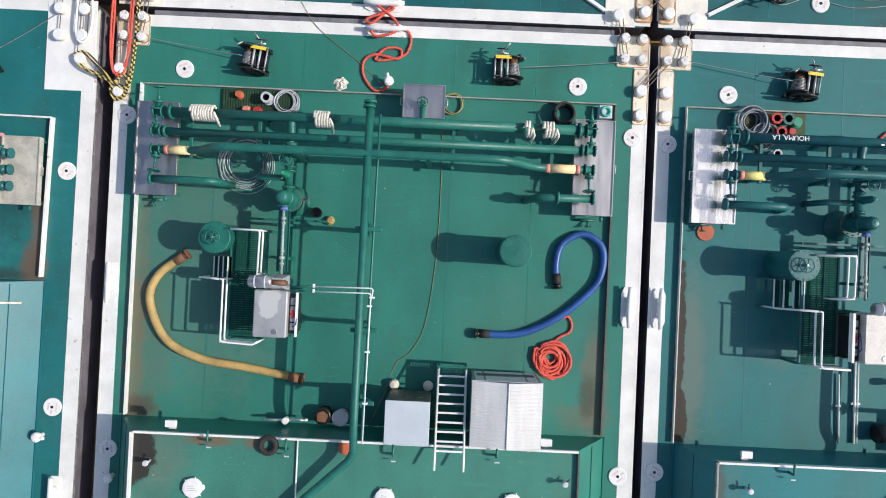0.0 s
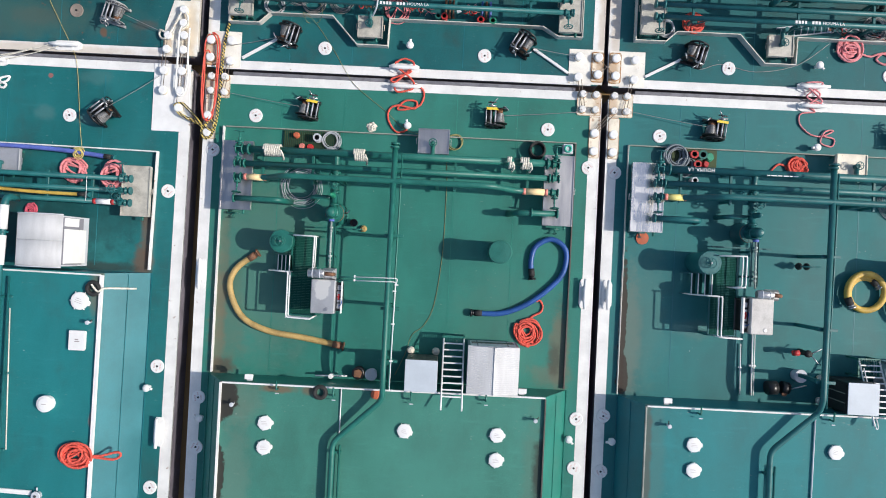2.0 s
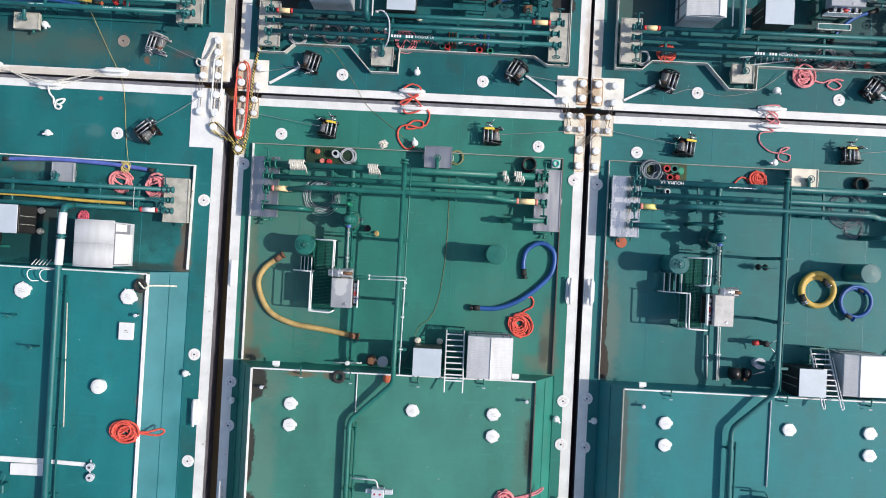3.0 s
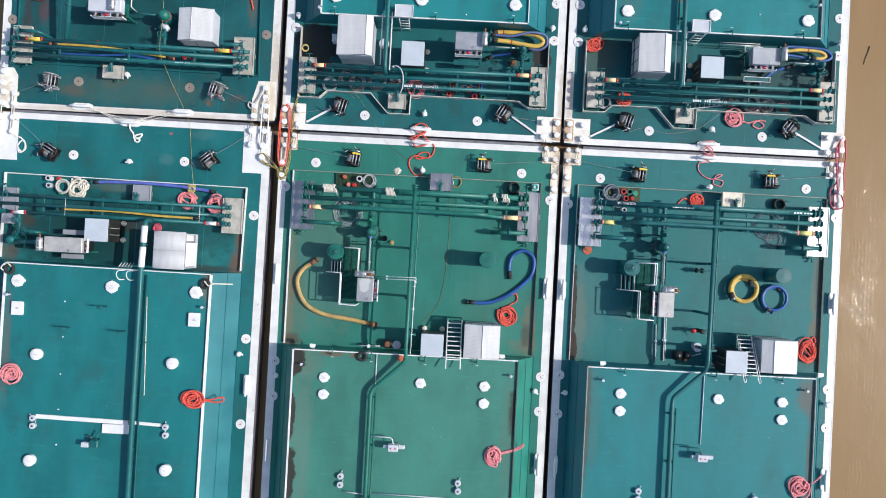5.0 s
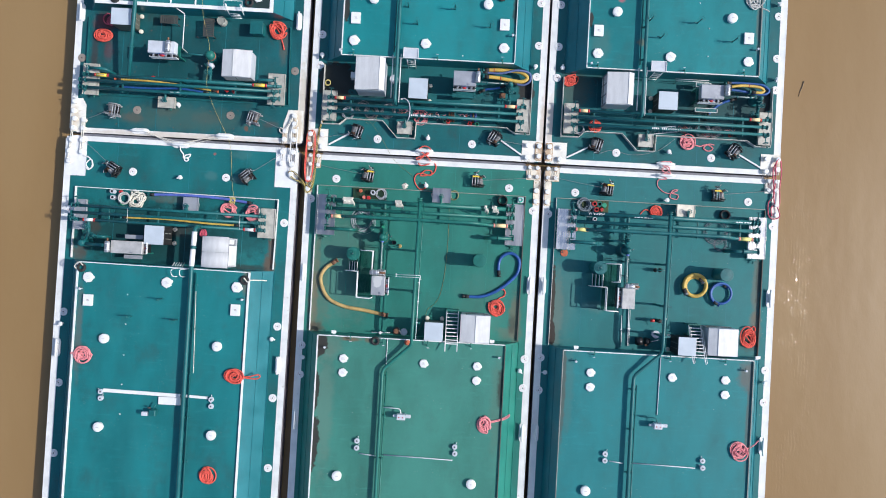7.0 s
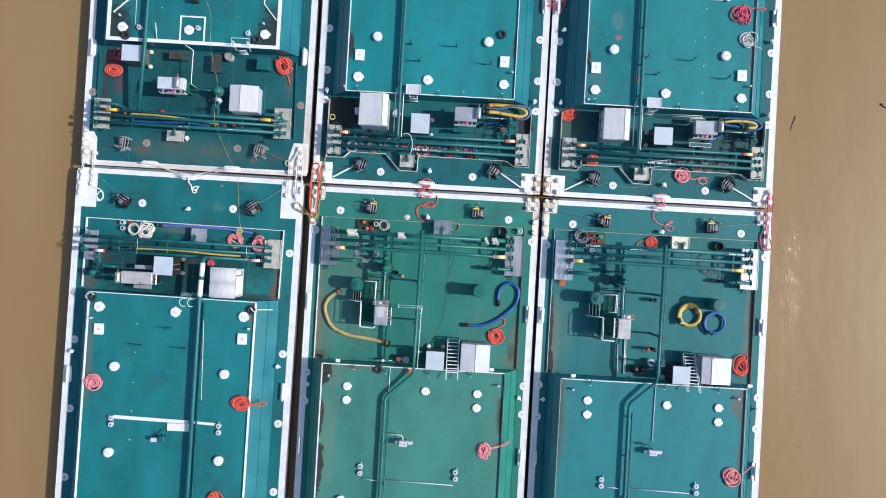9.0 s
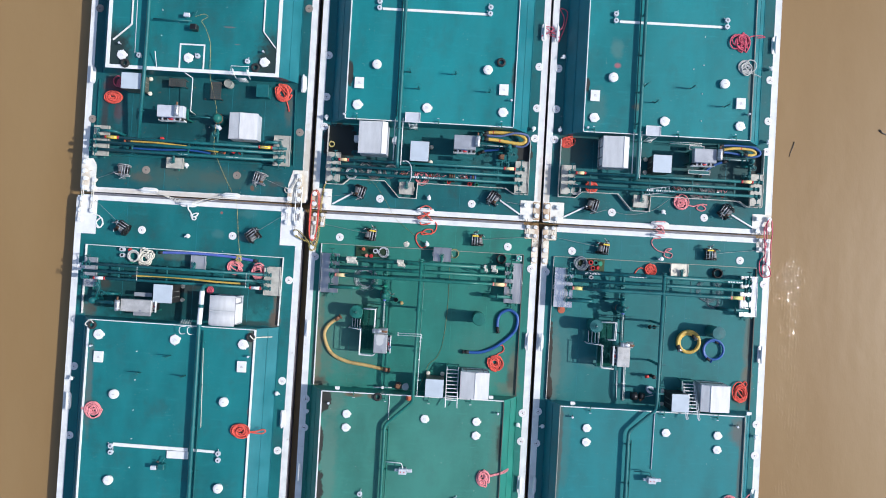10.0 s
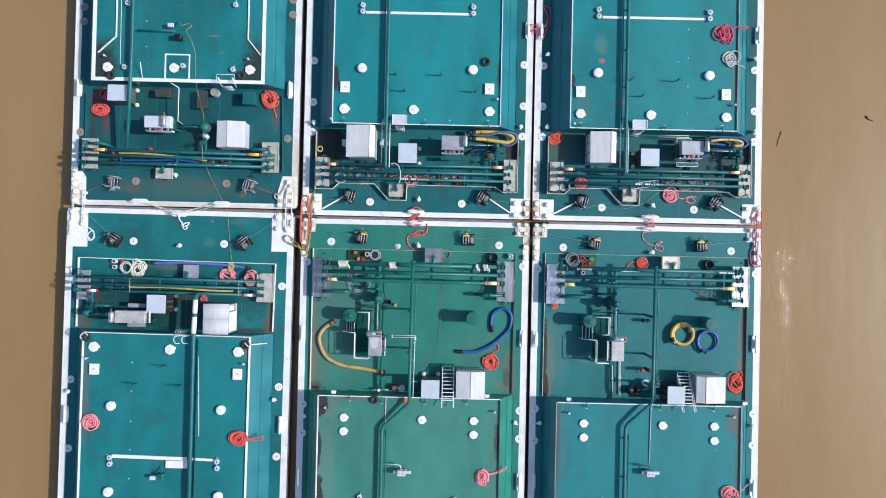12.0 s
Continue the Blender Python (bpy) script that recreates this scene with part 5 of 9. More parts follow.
def stern_headers(ox, pm, bands, pan_mat, pan_label, words=False):
    """The headers, manifold pans and main cargo pipe of the two lower barges with open pump decks."""
    z = 1.12
    run = ox - 1.92 if ox < 1 else ox - 1.78  # where the cargo main lies on the trunk
    N, S = (0, 1, 0.15), (0, -1, 0.15)
    t1 = header("header_pipe", [(ox - 6.4, -3.2, z), (ox + 6.35, -3.22, z)], 0.145, pm, "thick painted cargo header pipe across the deck",
                [(ox - 6.32, -3.2, z, N), (ox + 6.28, -3.22, z, N)], flanges=[((ox - 5.95, -3.2, z), (1, 0, 0)), ((ox + 5.95, -3.22, z), (1, 0, 0))])
    header("header_pipe", [(ox - 6.4, -3.77, z), (ox + 6.35, -3.8, z)], 0.115, pm, "painted cargo header pipe across the deck",
           [(ox - 6.36, -3.77, z, N), (ox + 6.3, -3.8, z, N)], flanges=[((ox - 6.1, -3.77, z), (1, 0, 0)), ((ox + 6.05, -3.8, z), (1, 0, 0))])
    header("header_pipe", [(ox - 6.4, -4.31, z), (ox - 5.1, -4.31, z), (ox - 4.25, -4.31, 2.2), (ox + 3.75, -4.33, 2.2), (ox + 4.75, -4.36, z), (ox + 6.35, -4.36, z)], 0.115, pm, "painted header pipe rising to the cargo main",
           [(ox - 6.34, -4.31, z, S), (ox + 6.28, -4.36, z, S)], bands=[(ox - 6.1, ox - 5.2, -4.31, z), (ox + 5.0, ox + 6.0, -4.36, z)], band_mats=bands,
           flanges=[])
    header("header_pipe", [(ox - 6.45, -5.17, z), (ox - 4.65, -5.18, z), (ox - 4.4, -5.18, 0.0)], 0.115, pm, "short painted header pipe elbowing to the deck", flanges=[((ox - 6.45, -5.17, z), (1, 0, 0))], bend=0.3)
    header("header_pipe", [(ox + 6.42, -5.2, z), (ox + 4.85, -5.22, z), (ox + 4.58, -5.22, 0.0)], 0.115, pm, "short painted header pipe elbowing to the deck", flanges=[((ox + 6.42, -5.2, z), (1, 0, 0)), ((ox + 5.4, -5.2, z), (1, 0, 0))], bend=0.3)
    knee = 0.0 if ox < 1 else 0.5  # where the main bends aside on the trunk
    header("cargo_main", [(ox - 0.03, -2.9, 2.2), (ox - 0.08, -11.9, 2.2), (ox - 0.08, -12.72 + knee * 0.7, 1.95), (run - 0.02, -14.48 + knee, 1.8), (run - 0.05, -75, 1.8)], 0.112, pm, "long painted cargo main pipe along the barge",
           flanges=[((ox - 0.03, -2.9, 2.2), (0, 1, 0)), ((ox - 0.05, -3.03, 2.2), (0, 1, 0))], bend=0.3)
    line("small_pipe", [(ox + 0.24, -3.2, 2.05), (ox + 0.2, -7.0, 2.05), (ox + 0.13, -12.2, 2.05)], 0.035, pm, "thin painted pipe beside the cargo main", "pipe", 8, 2)
    line("small_pipe", [(run + 0.25, -14.6, 1.65), (run + 0.22, -40, 1.65), (run + 0.2, -75, 1.65)], 0.045, pm, "thin painted pipe along the trunk deck", "pipe", 8, 2)
    for y in (-6.4, -9.2, -11.2):
        t = thing("pipe_stand", (ox - 0.07, y, 0), "painted steel stand carrying the cargo main", "pipe support", "cargo main stands")
        part("post", box(-0.07, -0.07, 0, 0.07, 0.07, 2.08), pm, t)
        part("saddle", box(-0.24, -0.06, 2.0, 0.5, 0.06, 2.09, 0.01), pm, t)
        part("gusset", slab([(0.1, -0.2), (0.45, 0.0), (0.1, 0.2)], 1.85, 1.88), pm, t)
    for y in (-14.9, -17.6, -20.5, -24):
        t = thing("pipe_stand", (run - 0.03, y, TOP), "short painted pipe stand on the trunk deck", "pipe support", "trunk pipe stands")
        part("saddle", box(-0.1, -0.05, 0, 0.34, 0.05, 0.18, 0.01), pm, t)
        part("post", box(-0.1, -0.05, 0.18, 0.1, 0.05, 0.25, 0.01), pm, t)
    for x in (-5.4, -3.4, 2.3, 5.2):
        support(ox + x, (-3.2, -4.35), z - 0.15, pm)
    for x in (-2.2, 1.6):
        solo("pipe_post", box(-0.06, -0.06, 0, 0.06, 0.06, 2.1), pm, (ox + x, -4.32, 0), "painted post under the raised header pipe", "pipe support", "header posts")
    for x0, y0, x1, y1 in ((-7.15, -5.61, -5.9, -2.83), (5.9, -5.65, 7.1, -2.81)) if ox < 1 else ((-7.28, -5.72, -5.98, -2.93), (5.88, -5.65, 7.08, -2.8)):
        drip_pan(ox + x0, y0, ox + x1, y1, 0.73, pan_mat, pan_label)
    for x, y in ((-6.75, -5.82), (6.5, -5.85)):
        solo("drain_valve", ring((0, -0.1, 0.22), 0.08, 0.014, (0, 1, 0.4), 16, 5, rod((-0.3, 0.1, 0.1), (0.25, 0.1, 0.1), 0.045, 10, rod((0, 0.1, 0.1), (0, -0.1, 0.22), 0.03, 8))), pm, (ox + x, y, 0), "painted drain valve beside the drip pan", "valve", "pan drain valves")


stern_headers(0.0, PIPE, (PEACH, PINK), PAN_GREY, "grey galvanised manifold drip pan under header valves")
stern_headers(16.72, PIPE_T, (PALE_YELLOW, PINK), STAINLESS, "bright sheet steel manifold drip pan under header valves")
spill_box(0.75, -2.98, 2.01, -1.98, 0.75, PAN_GREY, "grey drip box with green hand wheel valve", PIPE, (0.48, 0.4), -0.6)
spill_box(17.62, -3.1, 18.84, -2.2, 0.75, CREAM, "cream drip box with teal valve on deck", PIPE_T, (0.6, 0.45), -0.6)


# painted names on the headers
def pipe_words(x, y, z, words, bars, size, turn, label):
    t = thing("painted_name", (x, y, z), label, "lettering", turn=turn)
    if words:
        lettering("painted_words", words, size, (0, -size * 0.35, 0), 0, CLEAN, t)
    for u, w in bars:
        part("lettering_mark", box(u, -size * 0.35, -0.002, u + w, size * 0.35, 0.003), CLEAN, t)


pipe_words(11.95, -3.22, 1.41, "HOUMA, LA", (), 0.2, 180, "white painted port name on the teal header pipe")
pipe_words(22.0, -3.26, 1.41, "", ((-0.45, 0.13), (-0.28, 0.13), (-0.11, 0.13), (0.12, 0.13), (0.29, 0.13), (0.46, 0.13)), 0.12, 180, "white painted hull marks on the header pipe")
pipe_words(15.15, -3.3, 1.38, "", ((-0.62, 0.18), (-0.4, 0.12), (-0.24, 0.2), (0.02, 0.16), (0.22, 0.24), (0.5, 0.1)), 0.06, 180, "small worn white marks on the header pipe")


def bow_headers(m, pm, main_x, words_x, bars):
    """The headers and pans of the two upper barges, behind their angled coaming."""
    z = 1.1
    U, D = (0, 1, 0.2), (0, -1, 0.2)
    header("header_pipe", [(m - 6.7, 3.82, z), (m + 6.75, 3.83, z)], 0.1, pm, "teal cargo header pipe with yellow marker bands", [(m - 6.55, 3.82, z, U), (m + 6.6, 3.83, z, U)],
           bands=[(m - 6.3, m - 5.55, 3.82, z), (m + 5.35, m + 6.2, 3.83, z)], band_mats=(PEACH, RED), flanges=[((m - 6.75, 3.82, z), (1, 0, 0)), ((m + 6.8, 3.83, z), (1, 0, 0))])
    header("header_pipe", [(m - 6.75, 3.36, z), (m + 6.6, 3.34, z)], 0.1, pm, "teal cargo header pipe across the pump deck", flanges=[((m - 6.75, 3.36, z), (1, 0, 0)), ((m - 6.4, 3.36, z), (1, 0, 0)), ((m + 6.6, 3.34, z), (1, 0, 0)), ((m + 6.3, 3.34, z), (1, 0, 0))])
    header("header_pipe", [(m - 6.75, 2.87, z), (m + 6.6, 2.84, z)], 0.1, pm, "teal cargo header pipe across the pump deck", [(m - 6.6, 2.87, z, D), (m + 6.5, 2.84, z, D)], flanges=[((m - 6.75, 2.87, z), (1, 0, 0)), ((m + 6.7, 2.84, z), (1, 0, 0))])
    header("cargo_main", [(main_x, 3.55, z), (main_x, 3.55, 1.85), (main_x, 6.3, 1.86), (main_x + 0.03, 80, 1.88)], 0.12, pm, "long teal cargo main pipe along the trunk", flanges=[((main_x, 6.1, 1.86), (0, 1, 0))], bend=0.35)
    for dx, y0, y1 in ((-0.3, 3.9, 6.8), (0.24, 3.6, 6.9)):
        solo("white_conduit", rod((0, 0, 0), (0, y1 - y0, 0), 0.035, 8), CLEAN, (main_x + dx, y0, 1.588), "white conduit pipe beside the cargo main", "conduit", "white conduits")
    solo("small_pipe", rod((0, 0, 0), (0, 70, 0), 0.045, 8), pm, (main_x - 0.25, 7.0, TOP + 0.12), "thin teal pipe along the trunk deck", "pipe")
    for y in (7.4, 9.6, 12.2, 15.0):
        t = thing("pipe_stand", (main_x, y, TOP), "short teal pipe stand on the trunk deck", "pipe support", "trunk pipe stands")
        part("saddle", box(-0.1, -0.05, 0, 0.1, 0.05, 0.3, 0.01), pm, t)
        part("side_saddle", box(-0.32, -0.04, 0, -0.18, 0.04, 0.08, 0.01), pm, t)
    for x in (-5.2, -1.0, 2.0, 5.0):
        support(m + x, (2.85, 3.83), z - 0.1, pm)
    drip_pan(m - 7.2, 2.3, m - 6.23, 4.37, 0.72, TAN_PAN, "stained grey drip pan under header valves")
    drip_pan(m + 6.22, 2.2, m + 7.13, 4.45, 0.72, TAN_PAN, "stained grey drip pan under header valves")
    spill_box(m - 1.95, 1.67, m - 0.94, 2.54, 0.55, TAN_PAN, "stained drip box with teal hand wheel valve", pm, (0.5, 0.55), 0.5)
    pipe_words(words_x, 2.86, z + 0.104, "HOUMA LA", bars, 0.17, 0, "white painted port name on a teal header pipe")
    # step platform on the trunk edge and its ladder
    t = thing("step_platform", (m - 1.2, 6.9, TOP), "grey-white step platform with ladder at trunk edge", "platform", "trunk step platforms")
    part("deck_plate", box(-0.52, -0.34, 0.36, 0.52, 0.36, 0.4, 0.01), GREYWHITE, t)
    part("lip", wall([(-0.5, -0.32), (0.5, -0.32), (0.5, 0.34), (-0.5, 0.34), (-0.5, -0.32)], 0.4, 0.45, 0.03), CLEAN, t)
    for s in (-0.45, 0.45):
        part("leg", rod((s, 0.25, 0), (s, 0.25, 0.36), 0.03, 8), GREYWHITE, t)
    for s in (-0.25, 0.28):
        part("ladder_rail", rod((s, -0.4, 0.3), (s, -0.5, -1.4), 0.025, 8), CLEAN, t)
    for k in range(4):
        part("rung", rod((-0.25, -0.42 - 0.035 * k, 0.05 - k * 0.32), (0.28, -0.42 - 0.035 * k, 0.05 - k * 0.32), 0.018, 6), CLEAN, t)


MARKS = tuple((-1.52 + k * 0.125 + (0.04 if k > 3 else 0), 0.085) for k in range(8) if k != 4)
bow_headers(0.0, PIPE_T, -2.12, 0.5, MARKS)
bow_headers(16.72, PIPE_T, 14.56, 17.0, MARKS)

# upper outer barge
z = 1.1
header("header_pipe", [(-23.6, 4.5, z), (-10.0, 4.35, z)], 0.1, PIPE_T, "teal header pipe with bright yellow bands", [(-23.4, 4.5, z, (0, 1, 0.3)), (-10.4, 4.35, z, (0, 1, 0.3))], bands=[(-22.9, -21.9, 4.49, z), (-12.0, -11.0, 4.37, z)], band_mats=(YELLOW, RED), flanges=[((-23.65, 4.5, z), (1, 0, 0))])
header("header_pipe", [(-23.9, 4.12, z), (-10.2, 4.0, z)], 0.1, PIPE_T, "teal cargo header pipe across the pump deck", [(-10.5, 4.0, z, (0, -1, 0.3))], flanges=[((-23.9, 4.12, z), (1, 0, 0)), ((-23.5, 4.11, z), (1, 0, 0)), ((-10.1, 4.0, z), (1, 0, 0))])
header("header_pipe", [(-23.9, 3.6, z), (-10.2, 3.5, z)], 0.11, PIPE_T, "teal cargo header pipe across the pump deck", [(-23.5, 3.6, z, (0, -1, 0.3)), (-10.5, 3.5, z, (0, -1, 0.3))], flanges=[((-23.9, 3.6, z), (1, 0, 0)), ((-10.1, 3.5, z), (1, 0, 0))])
header("header_pipe", [(-23.3, 4.95, z), (-22.2, 4.93, z), (-21.8, 4.75, 0.2)], 0.1, PIPE_T, "short teal header pipe bending to the deck", flanges=[((-23.3, 4.95, z), (1, 0, 0))], bend=0.3)
header("header_pipe", [(-10.5, 4.75, z), (-11.6, 4.75, z), (-11.9, 4.6, 0.2)], 0.1, PIPE_T, "short teal header pipe bending to the deck", flanges=[((-10.5, 4.75, z), (1, 0, 0))], bend=0.3)
header("cargo_main", [(-20.44, 4.5, 1.3), (-20.05, 8.6, 1.88), (-20.0, 12.0, 1.88), (-20.0, 80, 1.88)], 0.13, PIPE_T, "long teal cargo main pipe along the trunk", flanges=[((-20.26, 6.4, 1.57), (0.09, 1, 0.14))], bend=0.3)
drip_pan(-23.92, 3.2, -22.85, 5.35, 0.7, TAN_PAN, "stained grey drip pan under header valves")
drip_pan(-11.05, 3.17, -9.88, 5.33, 0.7, TAN_PAN, "stained grey drip pan under header valves")
spill_box(-18.7, 2.6, -17.52, 3.36, 0.5, TAN_PAN, "stained drip box with teal hand wheel valve", PIPE_T, (0.45, 0.6), 0.5)
for x in (-21.0, -17.0, -13.2):
    support(x, (3.55, 4.4), z - 0.1, PIPE_T)
pipe_words(-14.2, 3.53, z + 0.115, "", tuple((k * 0.1, 0.05 + 0.02 * (k % 2)) for k in range(9) if k != 5), 0.05, 0, "worn white marks on the header pipe")
pipe_words(-17.6, 3.55, z + 0.115, "", tuple((k * 0.1, 0.05 + 0.02 * (k % 2)) for k in range(7) if k != 3), 0.05, 0, "worn white marks on the header pipe")

# lower outer barge
header("header_pipe", [(-23.9, -4.53, z), (-10.6, -4.62, z)], 0.1, PIPE_T, "teal cargo header pipe across the pump deck", [(-23.5, -4.53, z, (0, 1, 0.3)), (-10.9, -4.62, z, (0, 1, 0.3))], flanges=[((-23.9, -4.53, z), (1, 0, 0)), ((-10.6, -4.62, z), (1, 0, 0))])
header("header_pipe", [(-23.9, -5.02, z), (-10.6, -5.1, z)], 0.1, PIPE_T, "teal cargo header pipe across the pump deck", [(-10.9, -5.1, z, (-0.3, 0, 1))], flanges=[((-23.9, -5.02, z), (1, 0, 0)), ((-10.6, -5.1, z), (1, 0, 0))])
header("header_pipe", [(-23.9, -5.48, z), (-10.6, -5.58, z)], 0.1, PIPE_T, "teal header pipe with white and red bands", [(-23.55, -5.48, z, (0, 0.2, 1)), (-10.9, -5.58, z, (0, 0.4, 1))], bands=[(-23.1, -22.25, -5.49, z), (-12.05, -11.2, -5.57, z)], band_mats=(CLEAN, RED), flanges=[((-23.9, -5.48, z), (1, 0, 0)), ((-10.6, -5.58, z), (1, 0, 0))])
header("cargo_main", [(-15.05, -5.6, z), (-15.05, -5.6, 1.9), (-15.15, -8.2, 1.9), (-15.28, -75, 1.87)], 0.14, PIPE_T, "long teal cargo main pipe along the trunk", flanges=[((-15.1, -6.98, 1.9), (0, 1, 0))], bend=0.35)
solo("painted_pipe_sleeve", rod((0, 0, 0), (-0.03, -0.95, 0), 0.17, 16), CLEAN, (-15.07, -5.92, 1.9), "white painted sleeve on the cargo main", "pipe sleeve", "white pipe sleeves")
solo("painted_pipe_sleeve", rod((0, 0, 0), (-0.04, -1.15, 0), 0.17, 16), CLEAN, (-15.11, -7.1, 1.9), "white painted sleeve on the cargo main", "pipe sleeve", "white pipe sleeves")
solo("small_pipe", rod((0, 0, 0), (-0.1, -60, 0), 0.045, 8), PIPE_T, (-14.93, -8.7, TOP + 0.14), "thin teal pipe along the trunk deck", "pipe")
for y in (-9.5, -12.5, -15.5, -18.5, -21.5):
    t = thing("pipe_stand", (-15.2, y, TOP), "short teal pipe stand on the trunk deck", "pipe support", "trunk pipe stands")
    part("saddle", box(-0.1, -0.05, 0, 0.1, 0.05, 0.3, 0.01), PIPE_T, t)
    part("side_saddle", box(0.2, -0.04, 0, 0.4, 0.04, 0.1, 0.01), PIPE_T, t)
drip_pan(-24.0, -6.17, -23.18, -4.08, 0.62, GALV, "grey drip pan under header valves")
drip_pan(-11.2, -6.08, -10.05, -4.03, 0.62, TAN_PAN, "stained grey drip pan under header valves")
spill_box(-16.5, -4.55, -15.48, -3.54, 0.55, GALV, "grey drip box with teal valve on deck", PIPE_T, (0.3, 0.4), -0.3)
for x in (-21.4, -18.0, -14.0, -12.2):
    support(x, (-4.55, -5.5), z - 0.1, PIPE_T)
for x, y in ((-20.0, -5.0), (-12.3, -5.05)):
    solo("white_strap", rod((0, 0, 0), (0, -1.0, 0), 0.011, 6), CLEAN, (x, y + 0.45, z + 0.12), "thin white strap over the header pipes", "strap", "pipe straps")

# ---- machinery ----
def corrugated(x0, x1, y0, y1, za, zb, pitch, amp, bm=None):
    """Ribbed roof sheet: height za at x0 and zb at x1; ribs run along x."""
    bm = bm or bmesh.new()
    n = int((y1 - y0) / pitch * 4)
    rows = []
    for k in range(n + 1):
        y = y0 + (y1 - y0) * k / n
        h = amp if k % 4 in (1, 2) else 0.0
        rows.append([bm.verts.new((x0, y, za + h)), bm.verts.new((x1, y, zb + h))])
    for a, b in zip(rows, rows[1:]):
        bm.faces.new((a[0], a[1], b[1], b[0]))
    bmesh.ops.recalc_face_normals(bm, faces=bm.faces[:])
    for f in bm.faces:
        if f.normal.z < 0:
            f.normal_flip()
    return bm


def shelter(x0, y0, x1, y1, eave, ridge, label, lean="y+", louvre=True, ridge_at=0.5, roof=PANEL, panels=(0.45, 0.45)):
    """A sheet-metal engine shelter with a ribbed two-pitch roof; lean: the side with the slanted panels, whose shares of that side are given."""
    cx, cy = (x0 + x1) / 2, (y0 + y1) / 2
    w, d = (x1 - x0) / 2, (y1 - y0) / 2
    t = thing("engine_shelter", (cx, cy, 0), label, "engine shelter", "sheet metal engine shelters")
    rx = -w + 2 * w * ridge_at
    bm = bmesh.new()
    prof = [(-w + 0.04, 0.0), (w - 0.04, 0.0), (w - 0.04, eave - 0.02), (rx, ridge - 0.02), (-w + 0.04, eave - 0.02)]
    a, b = [bm.verts.new((x, -d + 0.04, z)) for x, z in prof], [bm.verts.new((x, d - 0.04, z)) for x, z in prof]
    bm.faces.new(a), bm.faces.new(b[::-1])
    for k in range(5):
        bm.faces.new((a[k], b[k], b[(k + 1) % 5], a[(k + 1) % 5]))
    bmesh.ops.recalc_face_normals(bm, faces=bm.faces[:])
    part("housing", bm, GREYWHITE, t)
    part("roof_sheet", corrugated(-w, rx, -d, d, eave, ridge, 0.075, 0.007), roof, t, "ribbed pale roof sheet")
    part("roof_sheet", corrugated(rx, w, -d, d, ridge, eave, 0.075, 0.007), roof, t, "ribbed pale roof sheet")
    part("ridge_cap", rod((rx, -d - 0.01, ridge + 0.012), (rx, d + 0.01, ridge + 0.012), 0.02, 8), roof, t)
    s = 1 if lean[1] == "+" else -1
    wide = w if lean[0] == "y" else d
    room = 2 * wide - 0.08
    gap = room * (1 - sum(panels)) / (len(panels) + 1)
    # the dark frame behind the panels, then each panel leaning outwards to its foot
    rake = 0.05
    def leaning(u0, u1, lift, foot):
        bm = bmesh.new()
        pts = [(s * 0.0, eave - 0.04 + lift), (s * (rake + lift), eave - foot), (s * (rake + lift), eave - foot - 0.05), (s * 0.0, eave - foot - 0.05)]
        rows = [[bm.verts.new((u, (s * d + q), z) if lean[0] == "y" else (s * w + q, u, z)) for q, z in pts] for u in (u0, u1)]
        bm.faces.new(rows[0]), bm.faces.new(rows[1][::-1])
        for k in range(4):
            bm.faces.new((rows[0][k], rows[0][(k + 1) % 4], rows[1][(k + 1) % 4], rows[1][k]))
        bmesh.ops.recalc_face_normals(bm, faces=bm.faces[:])
        return bm
    if len(panels) > 1:
        part("panel_frame", leaning(-wide + 0.02, wide - 0.02, 0.0, eave - 0.3), FRAME_GREY, t, "grey panel frame")
        u = -wide + 0.04 + gap
        for share in panels:
            part("side_panel", leaning(u, u + share * room, 0.012, eave - 0.35), PANEL, t)
            u += share * room + gap
    else:
        part("side_panel", box(s * w, -0.25, eave - 0.9, s * (w + 0.34), 0.12, eave - 0.4, 0.03), PANEL, t)
    if louvre:
        part("louvre", box(-w + 0.15, s * (d + 0.02), 0.5, w - 0.15, s * (d + 0.05), eave - 0.7) if lean[0] == "y" else box(s * (w + 0.02), -d + 0.15, 0.5, s * (w + 0.05), d - 0.15, eave - 0.85), DARKGREY, t)
    part("rim", wall([(-w, -d), (w, -d), (w, d), (-w, d), (-w, -d)], eave - 0.07, eave - 0.01, 0.03), GREYWHITE, t)
    return t


